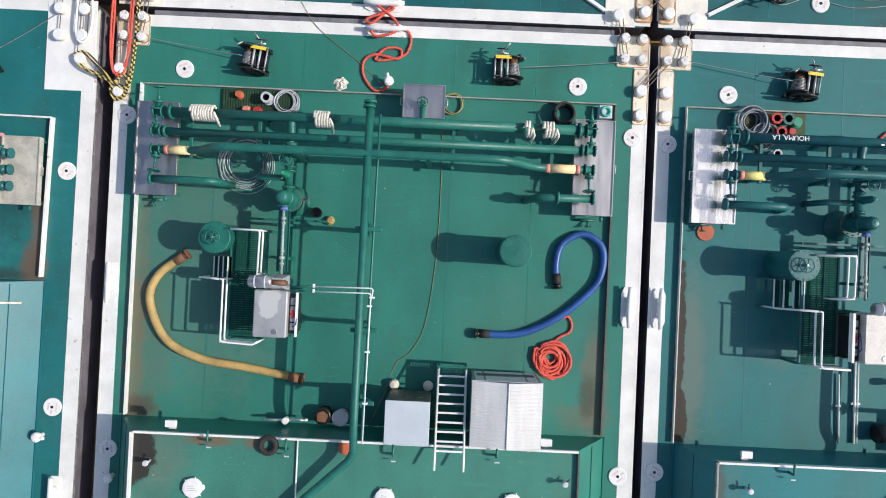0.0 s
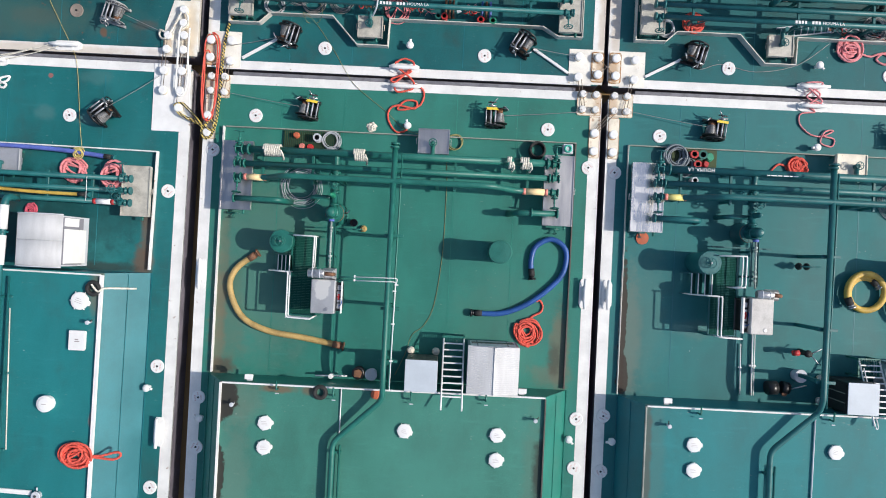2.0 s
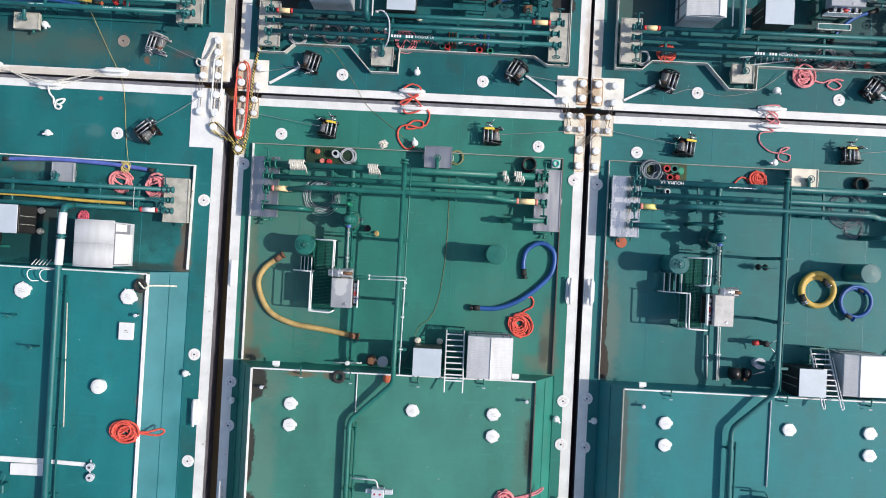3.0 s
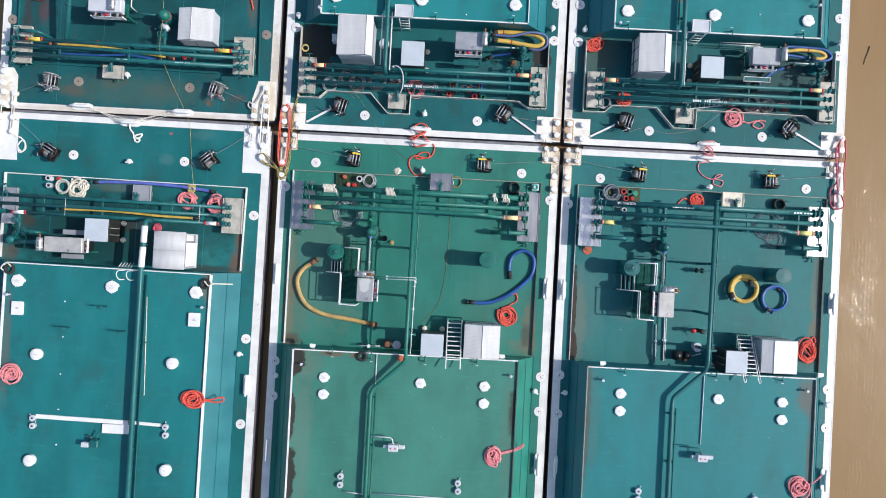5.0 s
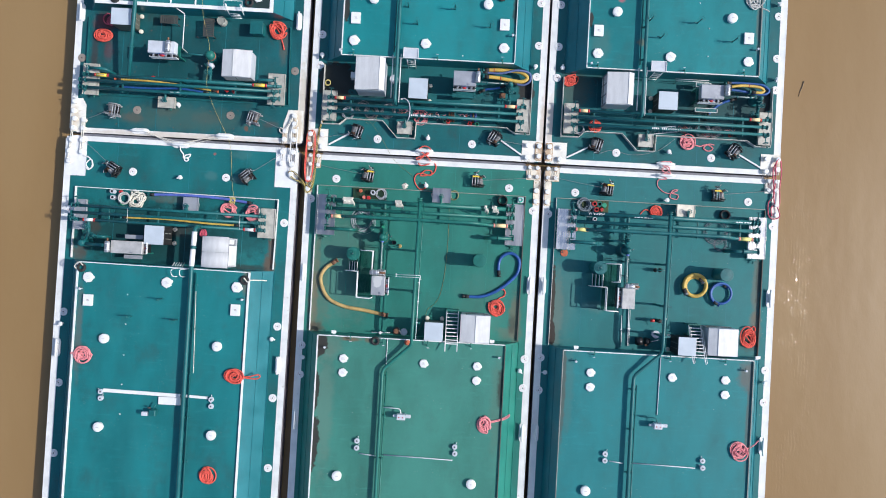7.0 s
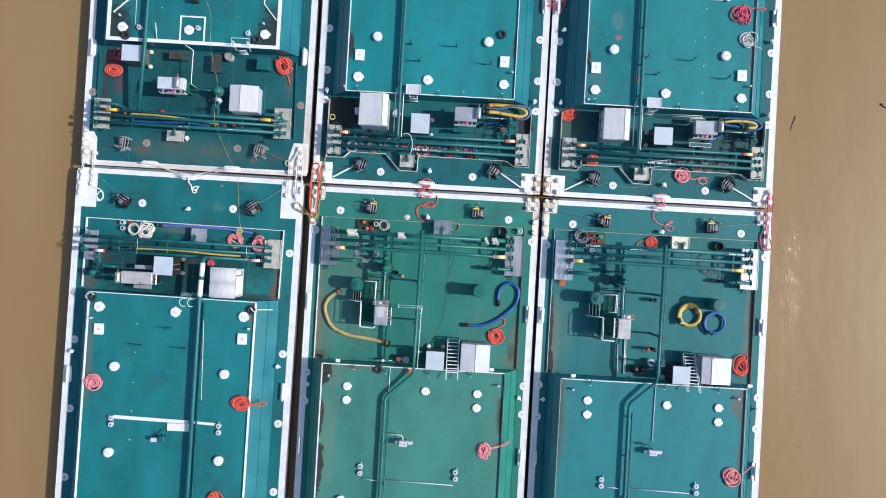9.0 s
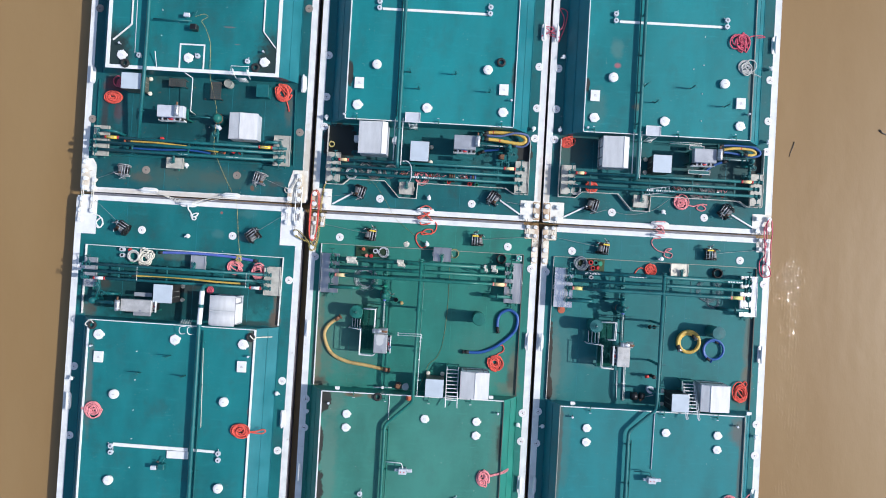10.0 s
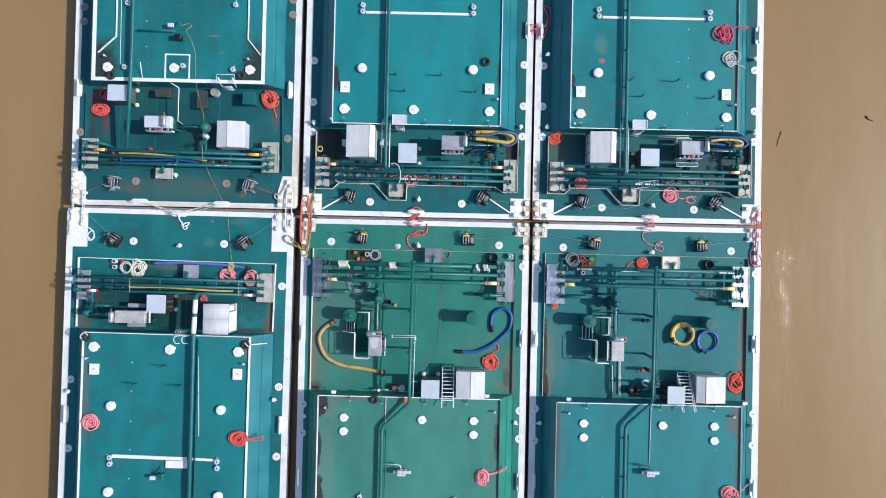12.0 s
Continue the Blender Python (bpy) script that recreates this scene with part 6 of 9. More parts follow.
def arched_shelter(x0, y0, x1, y1, eave, crown, label):
    """An engine shelter with a barrel roof of curved sheets and white panels let into one side."""
    cx, cy = (x0 + x1) / 2, (y0 + y1) / 2
    w, d = (x1 - x0) / 2, (y1 - y0) / 2
    t = thing("engine_shelter", (cx, cy, 0), label, "engine shelter", "sheet metal engine shelters")
    arc = [(-w + 2 * w * k / 10, eave + (crown - eave) * (1 - (1 - k / 5) ** 2)) for k in range(11)]
    part("housing", box(-w + 0.04, -d + 0.04, 0, w - 0.04, d - 0.04, eave, 0.01), GREYWHITE, t)
    n = 2
    for j in range(n):
        ya, yb = -d + 2 * d * j / n, -d + 2 * d * (j + 1) / n - 0.006
        bm = bmesh.new()
        lo = [[bm.verts.new((x, y, z - 0.03)) for x, z in arc] for y in (ya, yb)]
        hi = [[bm.verts.new((x, y, z)) for x, z in arc] for y in (ya, yb)]
        for k in range(10):
            bm.faces.new((hi[0][k], hi[0][k + 1], hi[1][k + 1], hi[1][k])).smooth = True
        for a, b in ((hi[0], lo[0]), (hi[1], lo[1])):
            for k in range(10):
                bm.faces.new((a[k], a[k + 1], b[k + 1], b[k]))
        bmesh.ops.recalc_face_normals(bm, faces=bm.faces[:])
        part("roof_sheet", bm, PANEL, t, "curved pale roof sheet")
    for y in (-d, d):
        part("roof_rim", sweep([(x, y, z + 0.01) for x, z in arc], 0.025, 6), GREYWHITE, t)
    part("panel_gap", box(w - 0.05, -d + 0.1, 0.5, w + 0.005, d - 0.1, eave - 0.06), FRAME_GREY, t, "grey gap round the side panel")
    part("side_panel", box(w, -d + 0.15, 0.35, w + 0.06, d - 0.55, eave - 0.08, 0.015), CLEAN, t)
    part("side_panel", box(w, d - 0.45, 0.9, w + 0.05, d - 0.12, eave - 0.08, 0.01), CLEAN, t)


shelter(3.14, -12.36, 5.13, -10.52, 1.65, 1.85, "pale ribbed sheet metal engine shelter beside ladder", panels=(0.13, 0.6, 0.15), ridge_at=0.51)
shelter(19.85, -12.32, 21.85, -10.5, 1.65, 1.85, "white sheet metal engine shelter with louvred front", ridge_at=0.3, panels=(0.13, 0.6, 0.15))
shelter(-4.85, 4.25, -2.88, 6.45, 2.0, 2.25, "pale ribbed sheet metal engine shelter on pump deck", "x-", ridge_at=0.83, panels=(1,))
shelter(12.16, 4.26, 13.95, 6.42, 1.65, 1.88, "pale ribbed sheet metal engine shelter with slatted side", "x-", ridge_at=0.78, panels=(0.25, 0.3, 0.25))
arched_shelter(-14.5, -8.25, -12.72, -6.2, 1.95, 2.1, "ribbed white engine shelter with arched roof and side panel")
shelter(-14.15, 4.86, -12.15, 6.7, 1.15, 1.35, "smooth white engine shelter with sloping roof", "y-", louvre=False, ridge_at=0.4, panels=(0.4, 0.5))


def power_box(x0, y0, x1, y1, h, label, grille, feet=True):
    """A pale box-shaped power pack with a dark grille side, on white feet."""
    cx, cy = (x0 + x1) / 2, (y0 + y1) / 2
    w, d = (x1 - x0) / 2, (y1 - y0) / 2
    t = thing("power_pack", (cx, cy, 0), label, "power pack", "hydraulic power packs")
    part("casing", box(-w, -d, 0.22, w, d, h - 0.03, 0.02), OLIVE_PANEL if grille[0] == "y" or cy > 7 else PACK_DARK, t)
    part("lid", box(-w - 0.015, -d - 0.015, h - 0.03, w + 0.015, d + 0.015, h, 0.012), BLUEGREY, t, "pale blue-grey lid")
    s = 1 if grille[1] == "+" else -1
    for k in range(3):  # door leaves with thin gaps, and their pale hinge strips
        n = d if grille[0] == "x" else w
        a = -n + 0.06 + k * (2 * n - 0.12) / 3
        c = a + (2 * n - 0.12) / 3 - 0.02
        part("door_leaf", box(s * w, a, 0.32, s * (w + 0.02), c, h - 0.12, 0.008) if grille[0] == "x" else box(a, s * d, 0.32, c, s * (d + 0.02), h - 0.12, 0.008), OLIVE_PANEL if grille[0] == "y" or cy > 7 else PACK_DARK, t)
        if grille[0] == "x" and k < 2:
            part("hinge_strip", box(s * (w + 0.02), c - 0.03, 0.4, s * (w + 0.035), c, h - 0.2), COAM, t)
        if grille[0] == "y":
            part("latch", box((a + c) / 2 - 0.08, s * (d + 0.02), h - 0.5, (a + c) / 2 + 0.05, s * (d + 0.04), h - 0.46), DARKGREY, t)
    for u, v in ((-1, -1), (-1, 1), (1, -1), (1, 1)):
        part("skid_leg", box(u * (w - 0.1) - 0.05, v * (d - 0.1) - 0.05, 0, u * (w - 0.1) + 0.05, v * (d - 0.1) + 0.05, 0.24), DARKGREY, t)
        if feet:
            gx, gy = (0, v) if grille[0] == "x" else (u, 0)
            on = (grille[0] == "x" and u == s) or (grille[0] == "y" and v == s)
            if on:
                px, py = (s * (w + (0.14 if cy < 7 else 0.06)), v * (d - (0.14 if cy < 7 else 0.02))) if grille[0] == "x" else (u * (w - 0.1), s * (d + 0.14))
                part("fender_ball", lathe([(0, 0.0), (0.12, 0.02), (0.16, 0.14), (0.12, 0.26), (0, 0.3)], 16, at=(px, py, 0)), CREAM, t, "cream round fender foot")
    return t


power_box(0.74, -12.35, 1.97, -11.15, 1.85, "pale grey power pack with dark grille beside ladder", "y+")
power_box(17.8, -12.4, 18.98, -11.2, 1.85, "pale grey power pack with dark open side", "x-")
power_box(-1.25, 3.97, 0.02, 5.33, 1.5, "pale blue-grey power pack on pump deck", "x+")
power_box(15.72, 4.1, 16.98, 5.3, 1.6, "pale blue-grey power pack with dark side", "x-")
power_box(-18.55, -6.93, -17.25, -5.68, 1.7, "pale blue-grey power pack with grey grille", "x+")
power_box(-21.75, 7.9, -20.4, 9.0, 1.6, "grey-blue power pack with dark side at trunk", "x+")


WORN_GREY = surface("worn_grey_canopy", (0.40, 0.39, 0.38), 0.5, metal=0.2, var=0.22, scale=1.6, wear=((0.22, 0.17, 0.13), 0.1, 4.0))


def engine_unit(x0, y0, x1, y1, h, label, open_side, muffler, along="x", lid=GALV):
    """A pump engine under a flat canopy, with its block open on one side and a bright exhaust muffler on top."""
    cx, cy = (x0 + x1) / 2, (y0 + y1) / 2
    w, d = (x1 - x0) / 2, (y1 - y0) / 2
    t = thing("pump_engine", (cx, cy, 0), label, "pump engine", "pump engines")
    part("canopy", box(-w, -d, h - 0.5, w, d, h, 0.03), lid, t)
    part("skid", box(-w + 0.02, -d + 0.02, h - 1.05, w - 0.02, d - 0.02, h - 0.92), PIPE, t)
    ax, s = open_side[0], 1 if open_side[1] == "+" else -1
    if ax == "x":
        bm = box(s * (w - 0.1), -d + 0.1, h - 0.95, s * (w + 0.2), d - 0.1, h - 0.25, 0.04)
        cyls = [(s * (w + 0.12), -d + 0.3 + k * (2 * d - 0.6) / 3) for k in range(4)]
        rim = box(s * (w + 0.2), -d + 0.02, h - 0.3, s * (w + 0.25), d - 0.02, h - 0.12, 0.01)
    else:
        bm = box(-w + 0.1, s * (d - 0.1), h - 0.95, w - 0.1, s * (d + 0.14), h - 0.3, 0.04)
        cyls = [(-w + 0.3 + k * (2 * w - 0.6) / 3, s * (d + 0.08)) for k in range(4)]
        rim = box(-w + 0.02, s * (d + 0.14), h - 0.75, w - 0.02, s * (d + 0.19), h - 0.3, 0.01)
    part("engine_block", bm, BLACK, t)
    part("guard_rail", rim, CLEAN, t)
    for x, y in cyls:
        part("rocker_cover", box(x - 0.07, y - 0.1, h - 0.32, x + 0.07, y + 0.1, h - 0.2, 0.02), STEEL, t)
    part("air_filter", rod((cyls[1][0], cyls[1][1], h - 0.28), (cyls[2][0], cyls[2][1], h - 0.28), 0.09, 12), RED, t)
    part("fuel_hose", sweep(curve([(cyls[0][0], cyls[0][1], h - 0.2), (cyls[0][0] + 0.12, cyls[0][1] + 0.1, h - 0.12), (cyls[2][0] + 0.1, cyls[2][1], h - 0.2)], 5), 0.018, 6), BLUE_HOSE, t)
    mx, my = muffler
    a = Vector((mx - cx - (0.32 if along == "x" else 0), my - cy - (0.38 if along == "y" else 0), h + 0.14))
    b = Vector((mx - cx + (0.32 if along == "x" else 0), my - cy + (0.38 if along == "y" else 0), h + 0.14))
    dv = (b - a).normalized()
    if along == "x":  # the sheet hood over the radiator, with the muffler lying across it
        hx, hy = b.x + 0.12, b.y - 0.02
        bm = bmesh.new()
        lo = [bm.verts.new((hx + u * 0.26, hy + v * 0.22, h - 0.3)) for u, v in ((-1, -1), (1, -1), (1, 1), (-1, 1))]
        hi = [bm.verts.new((hx + u * 0.14, hy + v * 0.13, h + 0.06)) for u, v in ((-1, -1), (1, -1), (1, 1), (-1, 1))]
        bm.faces.new(hi), bm.faces.new(lo[::-1])
        for k in range(4):
            bm.faces.new((lo[k], lo[(k + 1) % 4], hi[(k + 1) % 4], hi[k]))
        part("radiator_hood", bm, lid, t)
        part("exhaust_elbow", sweep([(b.x + 0.02, b.y, h + 0.14), (hx + 0.16, hy, h + 0.14), (hx + 0.2, hy, h - 0.05)], 0.075, 10), RUSTY, t, "rusty exhaust elbow")
    R = 0.17
    part("muffler", sweep([a, a + dv * 0.04, b - dv * 0.04, b], [R * 0.8, R, R, R * 0.8], 18), STEEL, t, "bright cylindrical exhaust muffler")
    part("muffler_band", rod(a + dv * 0.16, a + dv * 0.2, R + 0.01, 18), GREYWHITE, t)
    part("muffler_band", rod(b - dv * 0.2, b - dv * 0.16, R + 0.01, 18), GREYWHITE, t)
    if along != "x":
        part("tail_pipe", rod(b, b + dv * 0.22, 0.06, 12), RUSTY, t)
    part("cap_vent", lathe([(0, 0.02), (0.07, 0.018), (0.08, 0)], 12, at=(w * 0.3, -d * 0.75, h)), STEEL, t)
    for u, v in ((-1, -1), (-1, 1), (1, -1), (1, 1)):
        part("leg", box(u * (w - 0.08) - 0.05, v * (d - 0.08) - 0.05, 0, u * (w - 0.08) + 0.05, v * (d - 0.08) + 0.05, h - 1.04), PIPE, t)
    return t


engine_unit(-2.98, -9.5, -2.06, -8.2, 2.2, "grey pump engine with muffler on raised platform", "x+", (-2.78, -7.97), lid=LID)
engine_unit(13.77, -9.49, 14.63, -8.1, 2.2, "streaked grey pump engine with open black block", "x-", (14.2, -7.96), lid=WORN_GREY)
engine_unit(1.76, 4.87, 3.3, 5.86, 2.0, "grey pump engine with upright muffler on pump deck", "y-", (3.4, 5.45), "y")
engine_unit(18.4, 4.88, 19.95, 5.84, 2.0, "grey pump engine with muffler on pump deck", "y-", (20.1, 5.45), "y")
engine_unit(-20.7, -7.65, -18.55, -6.8, 1.9, "weathered grey pump engine with white muffler", "x+", (-20.85, -7.25), "y", lid=WORN_GREY)
engine_unit(-18.95, 5.98, -17.1, 6.8, 2.0, "white pump engine with bright muffler", "y-", (-17.52, 6.42), "y", lid=GREYWHITE)
for x, y, w, d in ((-19.6, -6.5, 0.63, 0.14), (-19.6, -7.88, 0.63, 0.13)):
    solo("engine_step", box(-w, -d, 0.85, w, d, 0.92, 0.01, box(-0.05, -0.05, 0, 0.05, 0.05, 0.86)), GALV, (x, y, 0), "grey walk step beside the pump engine", "step", "engine walk steps")
for x, y in ((2.5, 4.45), (19.2, 4.35), (18.94, 6.08)):
    t = thing("engine_step", (x, y, 0), "teal walk step with white edge by engine", "step", "engine walk steps")
    l = 0.5 if y > 6 else 0.75
    part("tread", box(-l, -0.13, 0.8, l, 0.13, 0.85), PIPE_T, t)
    part("edge", wall([(-l, -0.13), (l, -0.13), (l, 0.13), (-l, 0.13), (-l, -0.13)], 0.78, 0.9, 0.03), WHITE if x > 10 else PIPE_T, t)
    for s in (-l + 0.1, l - 0.1):
        part("leg", rod((s, 0, 0), (s, 0, 0.8), 0.03, 8), PIPE_T, t)


def pump_stack(ox, pm):
    """The deep-well pump between the headers and the engine: tall pump head, discharge riser with valves and a guarded drive shaft."""
    t = thing("cargo_pump", (ox - 2.47, -5.58, 0), "green deep-well cargo pump with valves and drive shaft", "pump", "cargo pumps")
    part("pump_base", lathe([(0.46, 0), (0.46, 0.07), (0.31, 0.1), (0.3, 0.72)], 24), pm, t)
    ringed = lathe([(0.2, 0.72), (0.37, 0.72), (0.37, 0.79), (0.2, 0.8)], 24)
    part("base_flange", ringed, pm, t)
    part("rust_ring", lathe([(0.375, 0.735), (0.38, 0.755), (0.375, 0.778)], 24), ORANGE, t, "rusted flange edge")
    for k in range(12):
        q = 2 * math.pi * k / 12
        part("flange_bolt", lathe([(0.022, 0.79), (0.022, 0.83), (0, 0.83)], 6, at=(0.31 * math.cos(q), 0.31 * math.sin(q), 0)), pm, t)
    part("pump_column", lathe([(0.24, 0.8), (0.21, 0.95), (0.2, 1.2), (0.235, 1.22), (0.235, 1.28), (0.2, 1.3)], 24), pm, t)
    part("pump_head", lathe([(0.2, 1.3), (0.2, 1.62), (0.17, 1.72), (0.1, 1.79), (0, 1.81)], 24), pm, t)
    part("drive_flange", flange(bmesh.new(), (0.0, -0.24, 1.38), (0, 1, 0), 0.2, 0.05), pm, t)
    part("blue_collar", rod((0.0, -0.26, 1.38), (0.0, -0.36, 1.38), 0.11, 16), LILAC_HOSE, t, "blue painted shaft collar")
    guard = box(-0.17, -2.12, 1.27, 0.17, -0.38, 1.29)
    box(-0.17, -2.12, 1.29, -0.155, -0.38, 1.33, 0, guard)
    box(0.155, -2.12, 1.29, 0.17, -0.38, 1.33, 0, guard)
    part("shaft_guard", guard, pm, t, "open trough under the drive shaft")
    for y in (-0.75, -1.75):
        part("guard_leg", box(-0.04, y - 0.04, 0, 0.04, y + 0.04, 1.27), pm, t)
    part("shaft", rod((0.0, -0.36, 1.4), (0.02, -2.2, 1.42), 0.04, 10), SHAFT, t, "worn pale drive shaft")
    for y, r in ((-0.55, 0.075), (-0.68, 0.06), (-1.5, 0.06), (-1.68, 0.08), (-1.85, 0.065)):
        part("coupling", rod((0.01, y, 1.4), (0.01, y - 0.09, 1.4), r, 10), SHAFT, t)
    part("riser", sweep(bent([(0, 0.2, 0.98), (0.02, 2.0, 0.98), (0.02, 2.38, 1.1)], 0.2), 0.12, 14), pm, t)
    for y in (0.34, 0.82, 1.28, 1.62):
        bm = flange(bmesh.new(), (0.01, y, 0.98), (0, 1, 0), 0.19, 0.05)
        for k in range(8):
            q = math.pi * k / 4
            rod((0.01 + 0.16 * math.cos(q), y - 0.05, 0.98 + 0.16 * math.sin(q)), (0.01 + 0.16 * math.cos(q), y + 0.05, 0.98 + 0.16 * math.sin(q)), 0.016, 5, bm)
        part("flange", bm, pm, t)
    gate_valve(t, 0.02, 1.06, 0.98, (0, 0.05, 1), 0.12, pm, (0, 1, 0))
    gate_valve(t, 0.02, 1.46, 0.98, (-1, 0, 0.4), 0.12, pm, (0, 1, 0))
    part("relief_valve", lathe([(0.07, 1.0), (0.07, 1.2), (0.12, 1.22), (0.12, 1.3), (0.085, 1.33), (0.11, 1.38), (0.085, 1.43), (0.11, 1.48), (0.085, 1.53), (0.11, 1.58), (0.06, 1.66), (0.06, 1.8), (0, 1.82)], 14, at=(-0.02, 0.68, 0)), LIGHT_GREEN if ox < 1 else pm, t, "ribbed upright relief valve")
    part("side_branch", sweep(bent([(0, 0.62, 0.9), (-0.9, 0.62, 0.9), (-1.1, 0.62, 0)], 0.2), 0.09, 12), pm, t)
    part("drain_tap", sweep([(0.25, 0.02, 0.6), (0.5, 0.05, 0.62), (0.58, 0.14, 0.7)], 0.03, 8), STEEL, t)
    part("cross_brace", box(-1.3, -0.62, 0.35, 1.1, -0.56, 0.42), pm, t)


pump_stack(0.0, PIPE)
pump_stack(16.68, PIPE_T)
solo("black_pail", lathe([(0.14, 0), (0.16, 0.3), (0.14, 0.3), (0.12, 0.04), (0, 0.04)], 16), BLACK, (-1.75, -5.9, 0), "small black pail standing on deck", "pail")
solo("cork_float", lathe([(0, 0), (0.12, 0.02), (0.14, 0.12), (0.08, 0.2), (0, 0.2)], 14), TAN_HOSE, (-1.35, -6.12, 0), "small tan float with a cord", "float")


def tank(x, y, h, wheel, pm):
    t = thing("deck_tank", (x, y, 0), "green upright cylindrical deck tank with bolted lid", "tank", "upright deck tanks")
    part("shell", lathe([(0.42, 0), (0.42, h - 0.08)], 32), pm, t)
    part("lid", lathe([(0.46, h - 0.08), (0.46, h - 0.02), (0.44, h), (0, h + 0.015)], 32), pm, t)
    for k in range(16):
        q = 2 * math.pi * k / 16
        part("bolt", lathe([(0.018, 0), (0.018, 0.02), (0, 0.02)], 6, at=(0.4 * math.cos(q), 0.4 * math.sin(q), h)), pm, t)
    if wheel:
        bm = ring((0, 0, h + 0.16), 0.2, 0.018, (0, 0, 1), 22, 5)
        for k in range(3):
            q = math.pi * k / 3 + 0.3
            rod((-0.2 * math.cos(q), -0.2 * math.sin(q), h + 0.16), (0.2 * math.cos(q), 0.2 * math.sin(q), h + 0.16), 0.013, 5, bm)
        part("hand_wheel", bm, pm, t)
        part("spindle", rod((0, 0, h), (0, 0, h + 0.2), 0.03, 8), STEEL, t)


tank(-4.38, -6.81, 1.55, True, PIPE)
tank(4.2, -6.82, 1.68, False, PIPE)
tank(12.37, -6.85, 1.6, True, PIPE_T)
tank(20.9, -6.86, 1.6, False, PIPE_T)


def pump_platform(ox, pm):
    """The grated working platform round the engine, with white tubular handrails and steps."""
    z = 1.0
    t = thing("pump_platform", (ox - 3.1, -8.1, 0), "dark green grated platform with white tubular handrails", "platform", "pump platforms")
    x0, x1, y0, y1 = -0.95, 0.1, -1.6, 1.55
    part("frame", wall([(x0, y0), (x1, y0), (x1, y1), (x0, y1), (x0, y0)], z - 0.08, z, 0.05), pm, t)
    for k in range(48):
        y = y0 + 0.04 + k * (y1 - y0 - 0.08) / 47
        part("grate_bar", box(x0, y - 0.027, z - 0.05, x1, y + 0.027, z - 0.015), GRATE, t)
    for k in range(6):
        x = x0 + (k + 0.5) * (x1 - x0) / 6
        part("cross_bar", box(x - 0.012, y0, z - 0.045, x + 0.012, y1, z - 0.012), GRATE, t)
    for x, y in ((x0, y0), (x1, y0), (x0, y1), (x1, y1)):
        part("leg", box(x - 0.04, y - 0.04, 0, x + 0.04, y + 0.04, z - 0.08), pm, t)
    top, mid = z + 0.75, z + 0.4
    if ox < 1:
        upper, lower, side = [(-0.76, 1.55), (0.07, 1.54), (0.05, 0.3)], [(-1.0, 0.12), (-0.9, 0.11), (-0.9, -1.64), (0.02, -1.68), (0.14, -1.6)], 0.62
    else:
        upper, lower, side = [(-0.91, 1.55), (0.14, 1.57), (0.12, 0.36), (-0.3, 0.33)], [(-0.85, -0.03), (-0.75, -0.04), (-0.74, -1.61), (0.08, -1.63)], 0.84
    for line_of in (upper, lower):
        for zz in (top, mid):
            part("handrail", sweep(bent([(x, y, zz) for x, y in line_of], 0.1), 0.03, 8), CLEAN, t, "white tubular handrail")
        for x, y in line_of[1:]:
            part("stanchion", rod((x, y, z - 0.06), (x, y, top), 0.026, 8), CLEAN, t)
    # the short stair that leads down from the platform
    sx, sy = lower[1][0], lower[1][1] + 0.02
    part("stair_rail", sweep([(lower[0][0], lower[0][1], top), (sx - 0.95, lower[0][1], top - 0.8)], 0.03, 8), CLEAN, t, "white sloping stair rail")
    part("stair_post", rod((sx - 0.92, lower[0][1], 0), (sx - 0.92, lower[0][1], top - 0.78), 0.026, 8), CLEAN, t)
    for y in (sy, sy + side):
        part("stringer", slab([(0, 0), (0.09, 0), (0.09, 1.3), (0, 1.3)], 0, 0.03), pm, t)
        ob = t.children[-1]
        for v in ob.data.vertices:
            u = v.co.y / 1.3
            v.co = Vector((sx - 1.08 + u * 1.0, y - 0.015 + v.co.z, 0.06 + u * 0.9 - v.co.x))
    for k in range(4):
        x, zt = sx + 0.02 - k * 0.2, z + 0.0 - k * 0.19
        part("step_tread", box(x - 0.13, sy, zt - 0.03, x, sy + side, zt, 0.005), GRATE, t)
        part("tread_edge", box(x - 0.17, sy, zt - 0.03, x - 0.13, sy + side, zt + 0.004, 0.005), CLEAN, t, "white tread edge")


pump_platform(0.0, PIPE)
pump_platform(16.7, PIPE_T)


